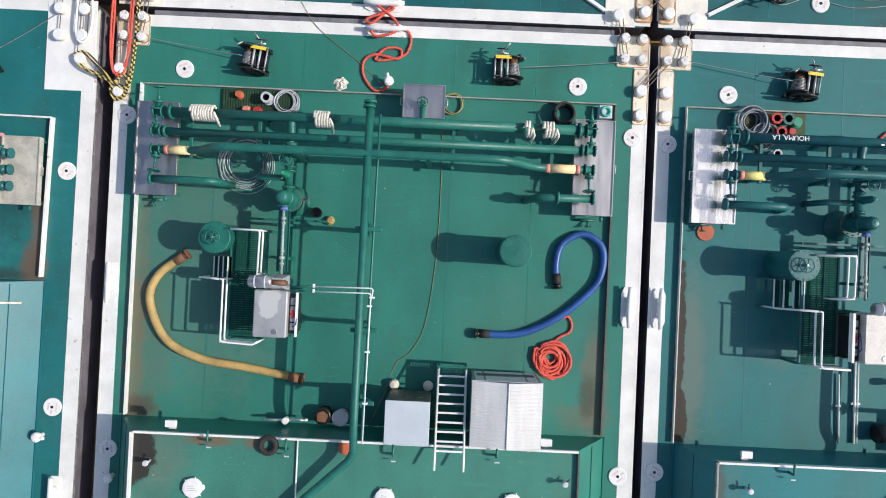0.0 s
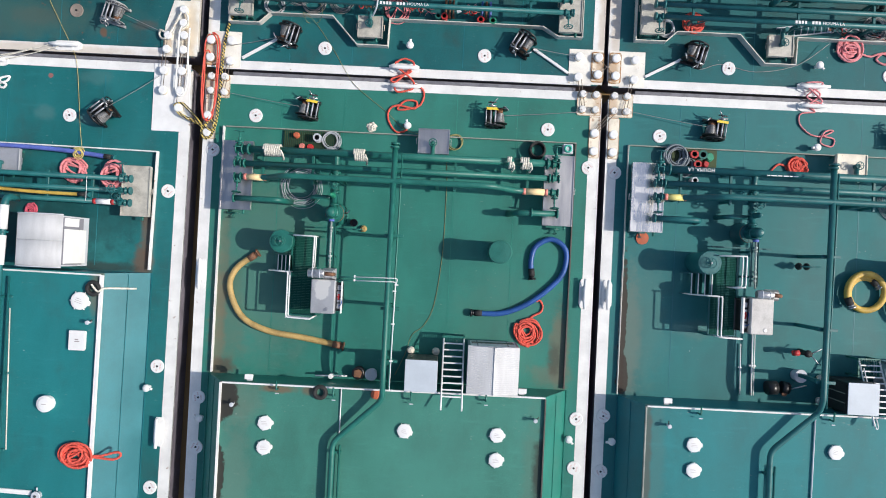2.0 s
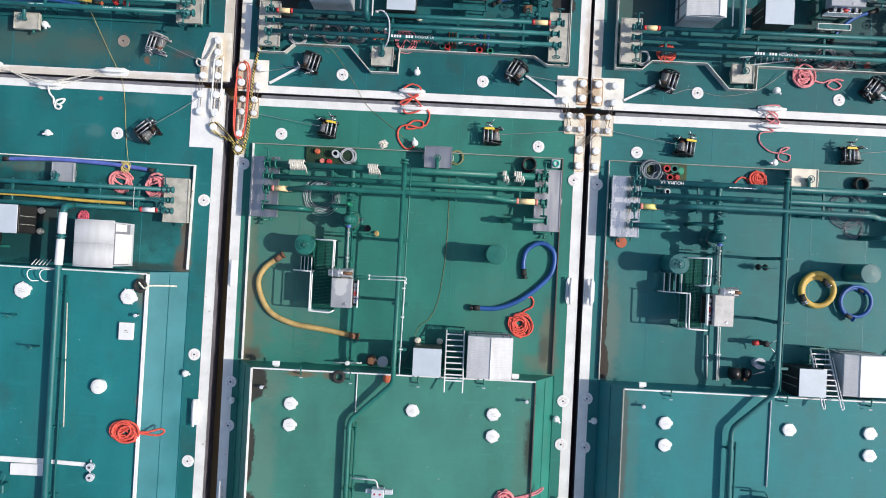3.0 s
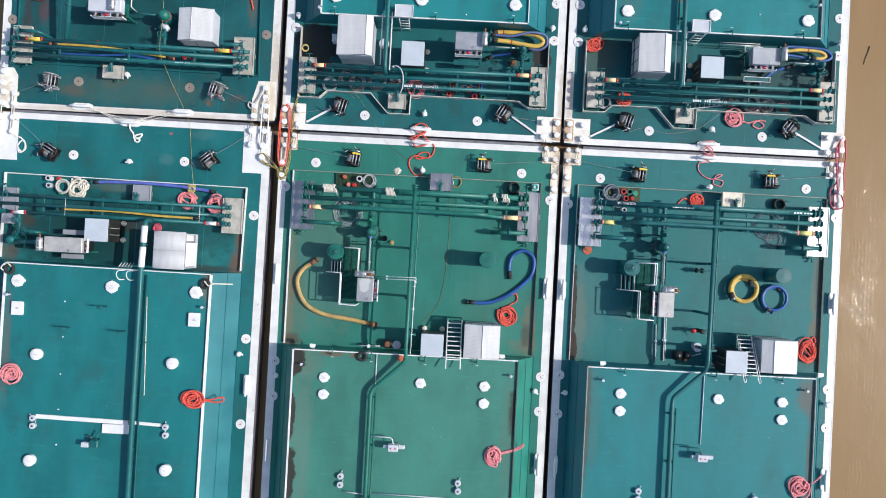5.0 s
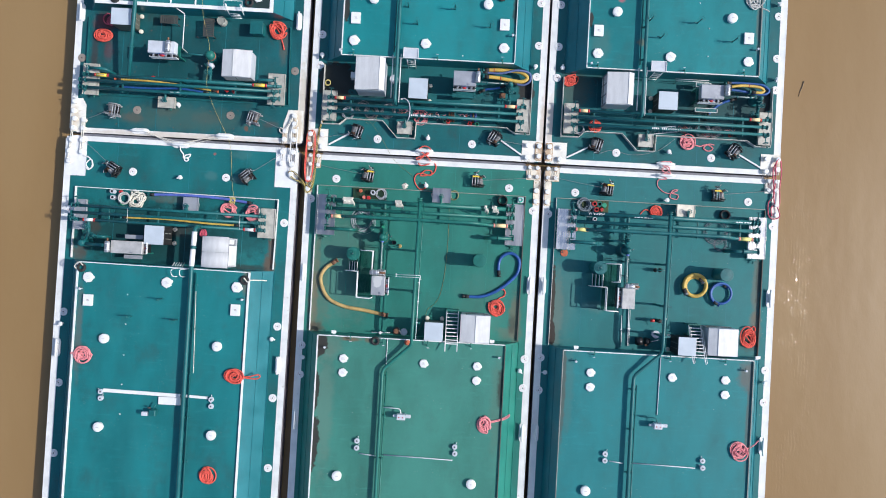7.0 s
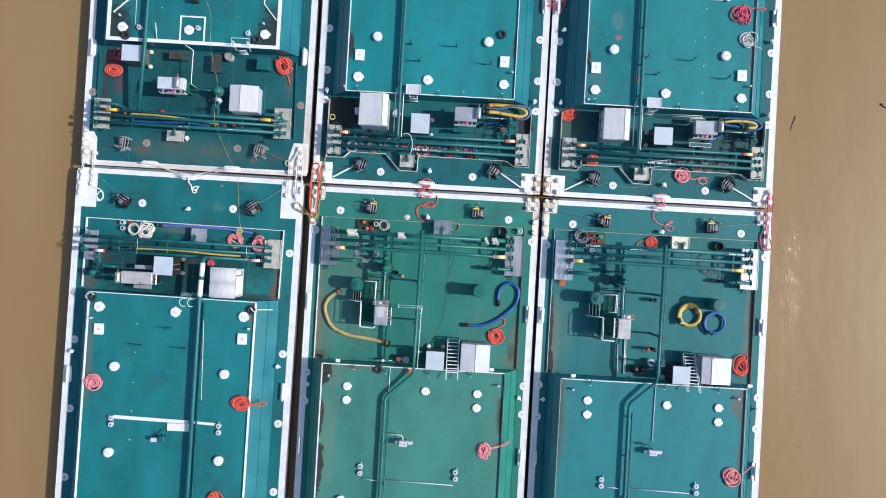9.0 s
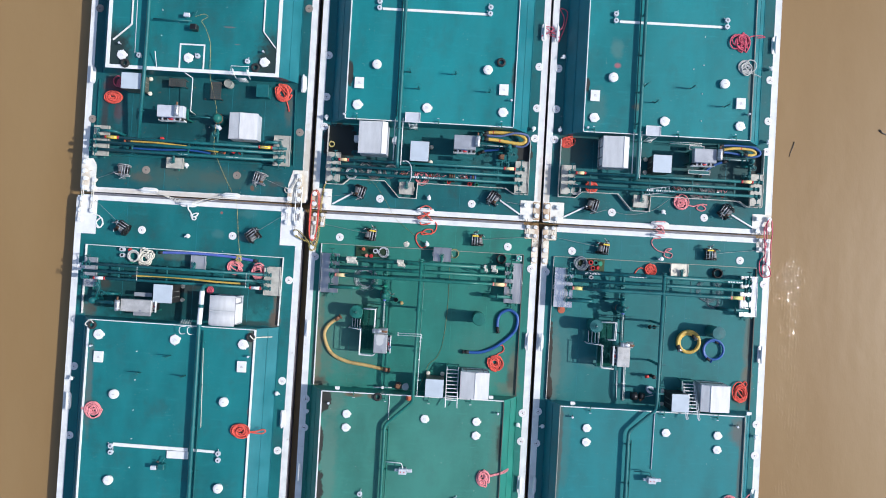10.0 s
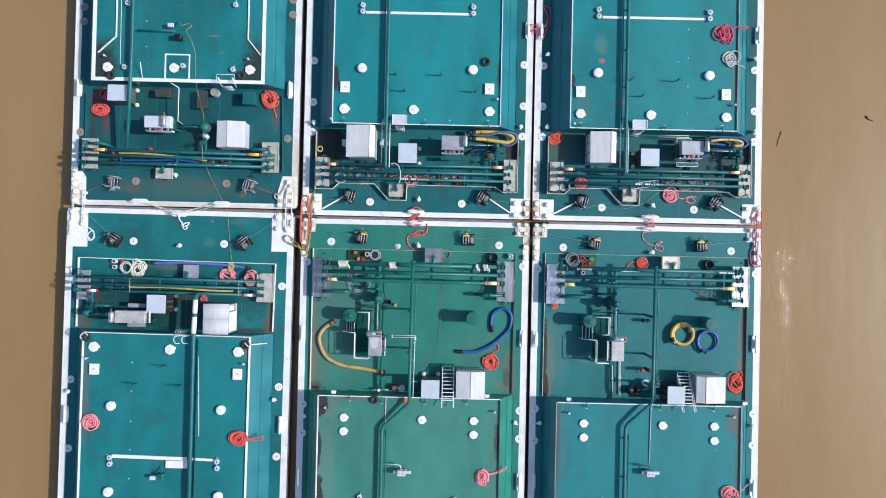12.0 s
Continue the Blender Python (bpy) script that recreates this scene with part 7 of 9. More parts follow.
def ship_ladder(x0, x1, foot_y, top_y, label, hooked=False):
    """A steep ladder from a small grated stand up over the trunk edge, its rails running on as hand holds."""
    t = thing("ship_ladder", ((x0 + x1) / 2, foot_y, 0), label, "ladder", "trunk ladders")
    w, run, low, high = (x1 - x0) / 2, top_y - foot_y, 0.85, 1.95
    for s in (-w, w):
        pts = [(s, 0.05, low - 0.05), (s, run * 0.9, low + 0.9 * (high - low)), (s, run, high)]
        part("side_rail", sweep(pts, 0.034, 8), CLEAN, t)
        if hooked:
            part("hand_hold", sweep(curve([(s, run * 0.7, low + 0.7 * (high - low)), (s + 0.03, run - 0.02, high), (s + 0.07, run - 0.1, high + 0.03), (s + 0.13, run + 0.02, high), (s + 0.1, run * 0.7, low + 0.7 * (high - low) + 0.02), (s + 0.06, run * 0.1, low + 0.2)], 6), 0.022, 8), CLEAN, t)
    for k in range(9):
        u = 0.06 + k * 0.094
        part("tread", box(-w, run * u - 0.028, low + (high - low) * u - 0.02, w, run * u + 0.028, low + (high - low) * u + 0.014, 0.006), CLEAN, t)
    y1 = -0.6 if hooked else -1.55
    part("stand_frame", wall([(-w, 0.1), (w, 0.1), (w, y1), (-w, y1), (-w, 0.1)], 0.75, 0.82, 0.05), PIPE, t)
    for k in range(9):
        part("grate_bar", box(-w + (k + 0.35) * 2 * w / 9, y1, 0.77, -w + (k + 0.6) * 2 * w / 9, 0.1, 0.8), PIPE, t)
    for s in (-w, w):
        part("bracket", rod((s, 0.06, 0.8), (s, 0.06, low), 0.03, 8), PIPE, t)
        for y in (0.08, y1):
            part("stand_leg", box(s - 0.035, y - 0.035, 0, s + 0.035, y + 0.035, 0.76), PIPE, t)


ship_ladder(2.17, 2.98, -10.4, -13.0, "white steel ship ladder leaning on the trunk")
ship_ladder(18.78, 19.6, -10.48, -12.78, "white steel ship ladder with hooked rails", True)


def bow_pump(x, y, tray=False):
    """A slim deep-well pump with its discharge running down to the headers through two valves."""
    t = thing("cargo_pump", (x, y, 0), "slim teal cargo pump with valves and discharge pipe", "pump", "cargo pumps")
    part("pump_base", lathe([(0.34, 0), (0.34, 0.08), (0.22, 0.12), (0.2, 0.6)], 18), PIPE_T, t)
    for z0, r in ((0.6, 0.27), (0.95, 0.23)):
        part("flange", lathe([(0.1, z0), (r, z0), (r, z0 + 0.06), (0.1, z0 + 0.06)], 18), PIPE_T, t)
        for k in range(8):
            q = math.pi * k / 4
            part("bolt", lathe([(0.018, z0 + 0.06), (0.018, z0 + 0.09), (0, z0 + 0.09)], 6, at=((r - 0.04) * math.cos(q), (r - 0.04) * math.sin(q), 0)), PIPE_T, t)
    part("pump_column", lathe([(0.17, 0.66), (0.15, 0.8), (0.17, 0.95)], 18), PIPE_T, t)
    part("pump_head", lathe([(0.17, 1.01), (0.18, 1.2), (0.13, 1.34), (0.06, 1.4), (0, 1.41)], 18), PIPE_T, t)
    part("shaft", rod((-0.16, 0.02, 1.12), (-1.95, 0.02, 1.16), 0.045, 10), SHAFT, t, "worn pale drive shaft")
    for u in (-0.3, -0.62, -1.55):
        part("coupling", rod((u, 0.02, 1.125), (u - 0.1, 0.02, 1.125), 0.085, 12), PIPE_T, t)
    part("discharge", sweep(bent([(0, -0.1, 0.78), (0.04, -1.45, 0.78), (0.04, -1.62, 1.0)], 0.2), 0.09, 14), PIPE_T, t)
    gate_valve(t, 0.02, -0.55, 0.78, (0.1, 0.05, 1), 0.09, PIPE_T, (0, 1, 0))
    gate_valve(t, 0.03, -1.05, 0.78, (-1, 0, 0.5), 0.09, PIPE_T, (0, 1, 0))
    part("relief_valve", lathe([(0.05, 0.85), (0.05, 1.0), (0.085, 1.02), (0.06, 1.08), (0.08, 1.13), (0.06, 1.18), (0.08, 1.23), (0.04, 1.34), (0, 1.35)], 12, at=(0.03, -0.3, 0)), PIPE_T, t)
    part("drain_branch", sweep(bent([(0.04, -0.3, 0.7), (0.45, -0.35, 0.7), (0.5, -0.35, 0.0)], 0.12), 0.05, 10), PIPE_T, t)
    if tray:
        part("rusty_tray", box(-0.62, -0.75, 0.0, -0.22, -0.4, 0.22, 0.02), RUSTY, t, "rusty metal tray at the pump foot")


bow_pump(5.65, 5.35, True)
bow_pump(22.75, 5.3)
# pump heads of the outer barges
t = thing("cargo_pump", (-15.05, 6.25, 0), "dark green domed pump head with grey valve", "pump", "cargo pumps")
part("pump_base", lathe([(0.36, 0), (0.36, 0.1), (0.28, 0.8)], 18), PIPE_T, t)
part("pump_head", lathe([(0.3, 0.8), (0.34, 0.95), (0.3, 1.2), (0.16, 1.36), (0, 1.4)], 20), PIPE, t)
part("shaft_cover", rod((-0.3, 0.0, 1.0), (-1.9, 0.05, 1.05), 0.055, 12), PIPE_T, t)
part("rust_ring", lathe([(0.345, 0.9), (0.355, 0.94), (0.345, 0.98)], 20), ORANGE, t, "rusted flange edge")
part("grey_valve", sweep([(-0.2, -0.45, 0.7), (0.0, -0.6, 0.75), (0.15, -0.75, 0.7)], [0.16, 0.2, 0.15], 12), GREYWHITE, t)
part("outlet", sweep(bent([(0, -0.3, 0.8), (0, -1.7, 0.8), (0, -1.8, 1.05)], 0.2), 0.1, 12), PIPE_T, t)
gate_valve(t, 0.0, -1.15, 0.8, (0, -0.1, 1), 0.1, PIPE_T, (0, 1, 0))
t = thing("cargo_pump", (-23.1, -7.1, 0), "teal cargo pump cluster beside the coaming", "pump", "cargo pumps")
part("pump_base", lathe([(0.3, 0), (0.3, 0.1), (0.22, 0.8)], 18), PIPE_T, t)
part("pump_head", lathe([(0.24, 0.8), (0.26, 1.0), (0.16, 1.3), (0, 1.35)], 18), PIPE_T, t)
part("shaft_cover", rod((0.2, -0.05, 1.0), (2.1, -0.1, 1.05), 0.12, 12), PIPE_T, t)
part("riser", sweep(bent([(0.1, 0.2, 0.8), (0.3, 0.9, 0.8), (0.3, 1.7, 1.0)], 0.25), 0.11, 12), PIPE_T, t)
part("branch", sweep(bent([(0.3, 0.55, 0.6), (1.2, 0.5, 0.6), (1.4, 0.5, 0)], 0.2), 0.11, 12), PIPE_T, t)
gate_valve(t, 0.3, 1.15, 0.9, (0.2, 0, 1), 0.11, PIPE_T, (0, 1, 0))
gate_valve(t, 0.7, 0.52, 0.6, (0, 0.1, 1), 0.1, PIPE_T)

# ---- hoses, ropes and cords ----
def hose(pts, r, material, label, cuffs=RUBBER, ends=PIPE, bands=()):
    """A cargo hose lying in a smooth line, with rubber cuffs and flanged couplings."""
    path = curve(pts, 8)
    o = Vector((path[0].x, path[0].y, 0))
    t = thing("cargo_hose", o, label, "hose", "cargo hoses")
    loc = [p - o for p in path]
    part("tube", sweep(loc, r, 14), material, t)
    for a, b in ((loc[0], loc[1]), (loc[-1], loc[-2])):
        d = (a - b).normalized()
        part("cuff", rod(a - d * 0.28, a + d * 0.03, r * 1.16, 14), cuffs, t)
        bm = rod(a + d * 0.03, a + d * 0.16, r * 0.95, 12)
        flange(bm, a + d * 0.16, d, r * 1.45, 0.05)
        part("coupling", bm, ends, t)
    for u in bands:
        k = int(u * (len(loc) - 2))
        part("red_band", rod(loc[k], loc[k] + (loc[k + 1] - loc[k]).normalized() * 0.06, r * 1.06, 14), RED, t)


hose([(-5.78, -7.42, 0.13), (-6.5, -8.0, 0.13), (-6.74, -8.8, 0.13), (-6.2, -9.95, 0.13), (-5.1, -10.5, 0.13), (-3.6, -10.72, 0.13), (-2.1, -10.97, 0.13)], 0.125, TAN_HOSE, "faded tan rubber cargo hose lying in a curve", RUSTY, RUSTY)
hose([(5.66, -7.7, 0.12), (5.6, -7.1, 0.12), (5.78, -6.5, 0.12), (6.42, -6.18, 0.12), (7.0, -6.6, 0.12), (6.95, -7.5, 0.12), (6.4, -8.2, 0.12), (5.5, -8.9, 0.12), (4.5, -9.32, 0.12), (3.4, -9.36, 0.12)], 0.11, BLUE_HOSE, "blue rubber cargo hose lying in a hook", RUBBER, BLACK)
cx, cy = 19.32, -7.76
hose([(cx + (0.6 + 0.008 * k) * math.cos(0.7 + k * 0.3), cy + (0.6 + 0.008 * k) * math.sin(0.7 + k * 0.3), 0.13 + 0.012 * max(0, k - 12)) for k in range(32)], 0.125, YELLOW_HOSE, "yellow rubber cargo hose coiled on deck", RUBBER, STEEL)
cx, cy = 21.14, -8.2
hose([(cx + (0.62 + 0.005 * k) * math.cos(1.0 + k * 0.3), cy + (0.62 + 0.005 * k) * math.sin(1.0 + k * 0.3), 0.1 + 0.008 * max(0, k - 8)) for k in range(33)], 0.085, BLUE_HOSE, "blue rubber cargo hose coiled on deck", RUBBER, BLUE_HOSE)
hose([(-18.9, -3.48, 0.3), (-16.5, -3.4, 0.3), (-14.0, -3.48, 0.3), (-11.85, -3.7, 0.3)], 0.095, LILAC_HOSE, "faded blue hose lying along the coaming", RUBBER, PIPE_T)
hose([(-20.4, -5.2, 1.0), (-17.6, -5.16, 1.0), (-14.6, -5.3, 1.04), (-12.4, -5.33, 1.1)], 0.07, YELLOW_HOSE, "yellow hose lying on the header pipes", RUBBER, PIPE_T)
hose([(-21.4, 4.3, 0.95), (-19.0, 4.28, 0.95), (-16.5, 4.1, 0.85), (-14.6, 3.85, 0.85)], 0.065, YELLOW_HOSE, "yellow hose lying on the header pipes", RUBBER, ORANGE)
hose([(-21.3, 3.84, 0.7), (-19.0, 3.85, 0.7), (-17.0, 3.92, 0.75), (-15.2, 3.74, 0.7)], 0.07, BLUE_HOSE, "blue hose lying between header pipes", RUBBER, PIPE_T)
for m in (0.0, 16.72):
    yh = YELLOW_HOSE
    hose([(m + 3.9, 6.34, 0.7), (m + 4.6, 6.42, 0.62), (m + 5.6, 6.42, 0.58), (m + 6.4, 6.35, 0.58), (m + 6.85, 6.0, 0.58), (m + 6.5, 5.72, 0.58), (m + 5.6, 5.78, 0.6), (m + 4.7, 5.88, 0.66), (m + 3.92, 5.9, 0.72)], 0.125 if m < 1 else 0.085, yh if m < 1 else BLUE_HOSE, "looped yellow hose with red bands beside pump" if m < 1 else "looped dark blue hose beside the pump", RUBBER, PIPE_T, (0.12, 0.85) if m < 1 else ())
    over = [(3.8, 6.15, 0.9), (5.0, 6.12, 0.92), (6.1, 6.4, 0.88), (6.95, 6.3, 0.7), (7.05, 5.8, 0.6), (6.6, 5.5, 0.55), (5.9, 5.6, 0.55)] if m < 1 else [(3.85, 6.0, 0.9), (4.7, 6.16, 0.88), (5.5, 6.2, 0.8), (6.15, 6.15, 0.74), (6.45, 5.95, 0.7), (6.2, 5.8, 0.7), (5.6, 5.8, 0.72)]
    hose([(m + x, y, z) for x, y, z in over], 0.075 if m < 1 else 0.095, SLATE_HOSE if m < 1 else YELLOW_HOSE, "faded blue hose looped over yellow hose" if m < 1 else "yellow hose with red band beside pump", RUBBER, PIPE_T, () if m < 1 else (0.3,))
hose([(21.2, 5.3, 0.5), (20.4, 5.0, 0.4), (19.8, 4.5, 0.3), (19.5, 4.0, 0.2)], 0.09, BLUE_HOSE, "short dark blue hose beneath the engine", RUBBER, RUBBER)
hose([(5.3, 5.35, 0.5), (4.7, 5.2, 0.35), (4.1, 5.15, 0.2), (3.75, 5.0, 0.12)], 0.08, BLUE_HOSE, "short dark blue hose beside pump", RUBBER, RUBBER)


def rope_coil(x, y, z, R, turns, r, material, label, seed, squash=1.0, tail=(), inner=0.35, mess=0.2):
    """A loose hand-coiled rope: turns of uneven size and centre, with an optional tail (offsets from the centre)."""
    rng = random.Random(seed)
    t = thing("rope_coil", (x, y, z), label, "rope", "coiled ropes")
    pts = []
    n = 14
    for k in range(turns):
        Rk = R * rng.uniform(inner, 1.0)
        ex, ey, ph, ec = rng.uniform(-mess, mess) * R, rng.uniform(-mess, mess) * R, rng.uniform(0, 6.3), rng.uniform(0.82, 1.0)
        for j in range(n):
            q = 2 * math.pi * j / n + ph * 0.15
            c, s = Rk * math.cos(q), Rk * ec * math.sin(q)
            pts.append((ex + c * math.cos(ph) - s * math.sin(ph), (ey + c * math.sin(ph) + s * math.cos(ph)) * squash, r + r * 1.1 * (k * 0.35) * rng.uniform(0.8, 1.1)))
    part("coil", rope(curve(pts, 2), r), material, t)
    if tail:
        part("tail", rope(curve([(a, b, r + (c if len(q) > 2 else 0)) for q in tail for a, b, c in [(*q, 0)[:3]]], 7), r), material, t)


rope_coil(5.55, -10.05, 0, 0.56, 9, 0.042, RED_ROPE, "orange-red mooring rope coiled on green deck", 3, tail=[(0.05, 0.5), (0.25, 0.68), (0.55, 0.85), (0.62, 1.1), (0.5, 1.32), (0.33, 1.28)])
rope_coil(5.03, -17.83, TOP, 0.55, 9, 0.042, PINK_ROPE, "faded red mooring rope coiled on trunk", 5, tail=[(0.3, 0.15), (0.8, 0.28), (1.3, 0.45), (1.75, 0.72), (1.6, 0.5), (1.1, 0.3), (0.4, 0.1)])
rope_coil(22.31, -18.68, TOP, 0.55, 9, 0.042, PINK_ROPE, "faded pink mooring rope coiled on trunk", 6, tail=[(0.3, 0.2), (0.7, 0.25), (1.05, 0.5), (1.3, 0.8)])
rope_coil(-11.98, -15.59, TOP, 0.62, 10, 0.045, RED_ROPE, "orange-red rope coiled at the trunk edge", 7, 0.78, inner=0.6, tail=[(0.5, 0.0), (1.0, 0.06), (1.6, 0.22), (1.75, 0.1), (1.5, -0.06), (0.9, -0.04), (0.5, 0)])
rope_coil(-22.33, -14.59, TOP, 0.6, 10, 0.04, PINK_ROPE, "faded pink rope tangled on the trunk edge", 8, tail=[(-0.2, 0.0), (-0.6, 0.05), (-0.85, 0.0), (-0.6, -0.08), (0, 0)])
rope_coil(-13.39, -22.39, TOP, 0.6, 9, 0.042, RED_ROPE, "orange-red rope coiled on the trunk deck", 9)
rope_coil(23.2, -11.2, 0, 0.5, 9, 0.042, RED_ROPE, "orange-red rope heaped beside the shelter", 10, 1.5, tail=[(0.1, 0.5), (0.35, 0.85), (0.5, 0.6), (0.2, 0.2)])
rope_coil(16.35, -2.68, 0, 0.46, 8, 0.04, RED_ROPE, "orange-red rope coiled behind the header pipes", 11, tail=[(-0.3, -0.1), (-0.7, 0.05), (-1.0, -0.2), (-1.1, -0.45)])
rope_coil(-13.5, -4.25, 0, 0.58, 6, 0.042, PINK_ROPE, "faded pink rope coiled under the headers", 12, inner=0.7, tail=[(-0.4, 0.2), (-0.1, -0.1), (0.3, -0.3), (0.1, -0.55)])
rope_coil(-11.72, -4.45, 0.3, 0.5, 8, 0.042, PINK_ROPE, "faded pink rope hung beside the drip pan", 13, 1.2, inner=0.5)
rope_coil(18.3, 2.2, 0, 0.55, 10, 0.042, PINK_ROPE, "pink mooring rope coiled beside the coaming", 14, tail=[(0.5, -0.1), (0.9, -0.2), (1.4, -0.05), (1.8, -0.3), (1.5, -0.5), (1.15, -0.3), (1.5, -0.02), (1.9, -0.05)])
rope_coil(11.85, 2.95, 0.2, 0.42, 8, 0.04, RED_ROPE, "orange-red rope coiled under the headers", 15)
rope_coil(9.95, 6.1, 0, 0.45, 8, 0.042, RED_ROPE, "orange-red rope coiled in the deck corner", 16, mess=0.4)
rope_coil(21.35, 13.5, TOP, 0.55, 10, 0.042, CRIMSON_ROPE, "crimson rope heaped on the trunk deck", 17, mess=0.5, tail=[(0.4, 0.3), (0.9, 0.5), (1.5, 0.55), (1.7, 0.45), (1.2, 0.4)])
rope_coil(21.9, 11.75, TOP, 0.45, 8, 0.04, GREY_ROPE, "grey rope heaped on the trunk deck", 18, mess=0.6, tail=[(0.2, -0.3), (0.5, -0.4), (0.9, -0.55), (1.0, -0.65)])
rope_coil(-22.95, 7.55, 0, 0.62, 11, 0.045, RED_ROPE, "orange-red rope coiled on the pump deck", 19, 0.75, inner=0.45)
rope_coil(-10.7, 8.5, 0, 0.58, 11, 0.045, RED_ROPE, "orange-red rope coiled in the deck corner", 20, 1.15, inner=0.55, tail=[(0.2, -0.5), (0.35, -0.9), (0.45, -1.3)])
rope_coil(-22.6, 8.6, 0.0, 0.4, 6, 0.045, CRIMSON_ROPE, "dark red rope heaped by the power pack", 21, mess=0.5)
rope_coil(-19.8, -3.82, 0, 0.5, 10, 0.05, WHITE_ROPE, "dirty white rope heaped on deck", 22, inner=0.2, mess=0.6)
rope_coil(-0.45, 2.95, 0.02, 0.5, 6, 0.018, PINK_ROPE, "thin pink line coiled under the headers", 23, inner=0.8)
rope_coil(-15.2, -6.0, 0.0, 0.26, 6, 0.04, CRIMSON_ROPE, "red rope heaped under the cargo main", 24)
for x, y, w, s in ((-4.95, -3.22, 0.68, 1), (-1.5, -3.25, 0.45, 2), (5.05, -3.27, 0.35, 3), (4.45, -3.27, 0.16, 4)):
    rng = random.Random(s)
    t = thing("rope_wrap", (x, y, 1.25), "dirty white rope wrapped round the header pipe", "rope", "rope wraps on pipe")
    n = max(2, int(w / 0.07))
    pts = []
    for k in range(n * 12 + 1):
        q = 2 * math.pi * k / 12
        pts.append((-w / 2 + w * k / (n * 12) + rng.uniform(-0.012, 0.012), 0.205 * math.sin(q), 0.205 * math.cos(q)))
    part("wrap", rope(pts, 0.045), WHITE_ROPE, t)
    part("loose_end", sweep(curve([(w / 2, 0.0, 0.22), (w / 2 + 0.08, -0.2, 0.1), (w / 2 + 0.02, -0.32, -0.3)], 5), 0.042, 7), WHITE_ROPE, t)


def wire_coil(x, y, z, R, turns, r, material, label, seed, spread=0.06):
    rng = random.Random(seed)
    t = thing("wire_coil", (x, y, z), label, "wire coil", "coils of wire and line")
    for k in range(turns):
        Rk = R * rng.uniform(1 - spread * 3, 1.0)
        c = (rng.uniform(-spread, spread), rng.uniform(-spread, spread), r + k * r * 0.9)
        part("turn", ring(c, Rk, r, (rng.uniform(-0.04, 0.04), rng.uniform(-0.04, 0.04), 1), 30, 5), material, t)


wire_coil(-4.05, -4.5, 0.02, 0.84, 11, 0.0095, LIGHTWIRE, "large loose coil of grey steel wire on deck", 1, 0.11)
wire_coil(-2.86, -2.55, 0.12, 0.36, 8, 0.013, LIGHTWIRE, "coil of pale hose on the grating tray", 2, 0.06)
wire_coil(11.3, -2.55, 0.1, 0.44, 9, 0.034, SLATE_COIL, "coil of slate grey hose behind the headers", 3, 0.1)
wire_coil(11.75, -2.98, 0.1, 0.36, 7, 0.03, SLATE_COIL, "coil of slate grey hose behind the headers", 4, 0.1)
wire_coil(20.65, -3.95, 0.02, 0.85, 10, 0.009, SLATE_COIL, "loose coil of thin wire on deck", 5, 0.1)
wire_coil(20.95, -4.8, 0.02, 0.45, 6, 0.009, SLATE_COIL, "loose coil of thin wire on deck", 6, 0.08)
wire_coil(-20.75, -3.88, 0.02, 0.42, 10, 0.035, GREY_ROPE, "coil of grey hose on deck", 7, 0.08)
wire_coil(-5.5, 3.0, 0.05, 0.42, 8, 0.016, LIGHTWIRE, "coil of pale wire under the headers", 8, 0.06)
wire_coil(-3.9, 3.2, 0.05, 0.5, 8, 0.016, WIRE, "coil of wire under the headers", 9, 0.08)
wire_coil(-2.7, 3.3, 0.05, 0.48, 8, 0.012, WIRE, "coil of wire under the headers", 19, 0.1)
wire_coil(-4.5, 3.45, 0.05, 0.45, 7, 0.012, WIRE, "coil of wire under the headers", 20, 0.1)
wire_coil(19.3, 3.15, 0.05, 0.5, 9, 0.018, WIRE, "tangled wire under the headers", 10, 0.12)
wire_coil(20.2, 3.0, 0.05, 0.4, 8, 0.018, WIRE, "tangled wire under the headers", 11, 0.12)
wire_coil(10.7, 2.75, 0.05, 0.35, 6, 0.025, LIGHTWIRE, "coil of pale hose beside the drip pan", 12, 0.06)
wire_coil(2.25, -2.35, 0.02, 0.34, 4, 0.02, TAN_CORD, "coil of tan cord beside the drip box", 13, 0.05)
wire_coil(-7.0, 5.0, 0.3, 0.2, 3, 0.03, YELLOW_ROPE, "yellow rope loop hung by the drip pan", 14, 0.05)
wire_coil(-13.15, -3.6, 0.3, 0.2, 6, 0.022, YELLOW_ROPE, "yellow cord bunched over the blue hose", 15, 0.1)
line("tan_cord", [(1.9, -2.9, 0.02), (1.98, -4.0, 0.02), (1.95, -6.9, 0.02), (1.7, -9.1, 0.02), (1.3, -10.0, 0.02), (0.85, -10.4, 0.02), (0.6, -11.2, 0.02), (0.25, -12.0, 0.4)], 0.011, TAN_CORD, "thin tan cord trailing over the deck", "cord", 5)
line("tan_cord", [(-3.9, 3.4, 0.2), (-3.45, 2.83, 0.45), (-3.64, 2.4, 0.03), (-4.1, 2.33, 0.03), (-4.2, 2.6, 0.46), (-3.75, 2.3, 0.05), (-2.96, 1.22, 0.02), (-2.39, 0.3, 0.02), (-1.93, -0.27, 0.03), (-0.7, -1.2, 0.02), (0.1, -1.9, 0.02), (0.7, -2.1, 0.15)], 0.0095, TAN_CORD, "thin tan cord trailing over the deck", "cord", 5)
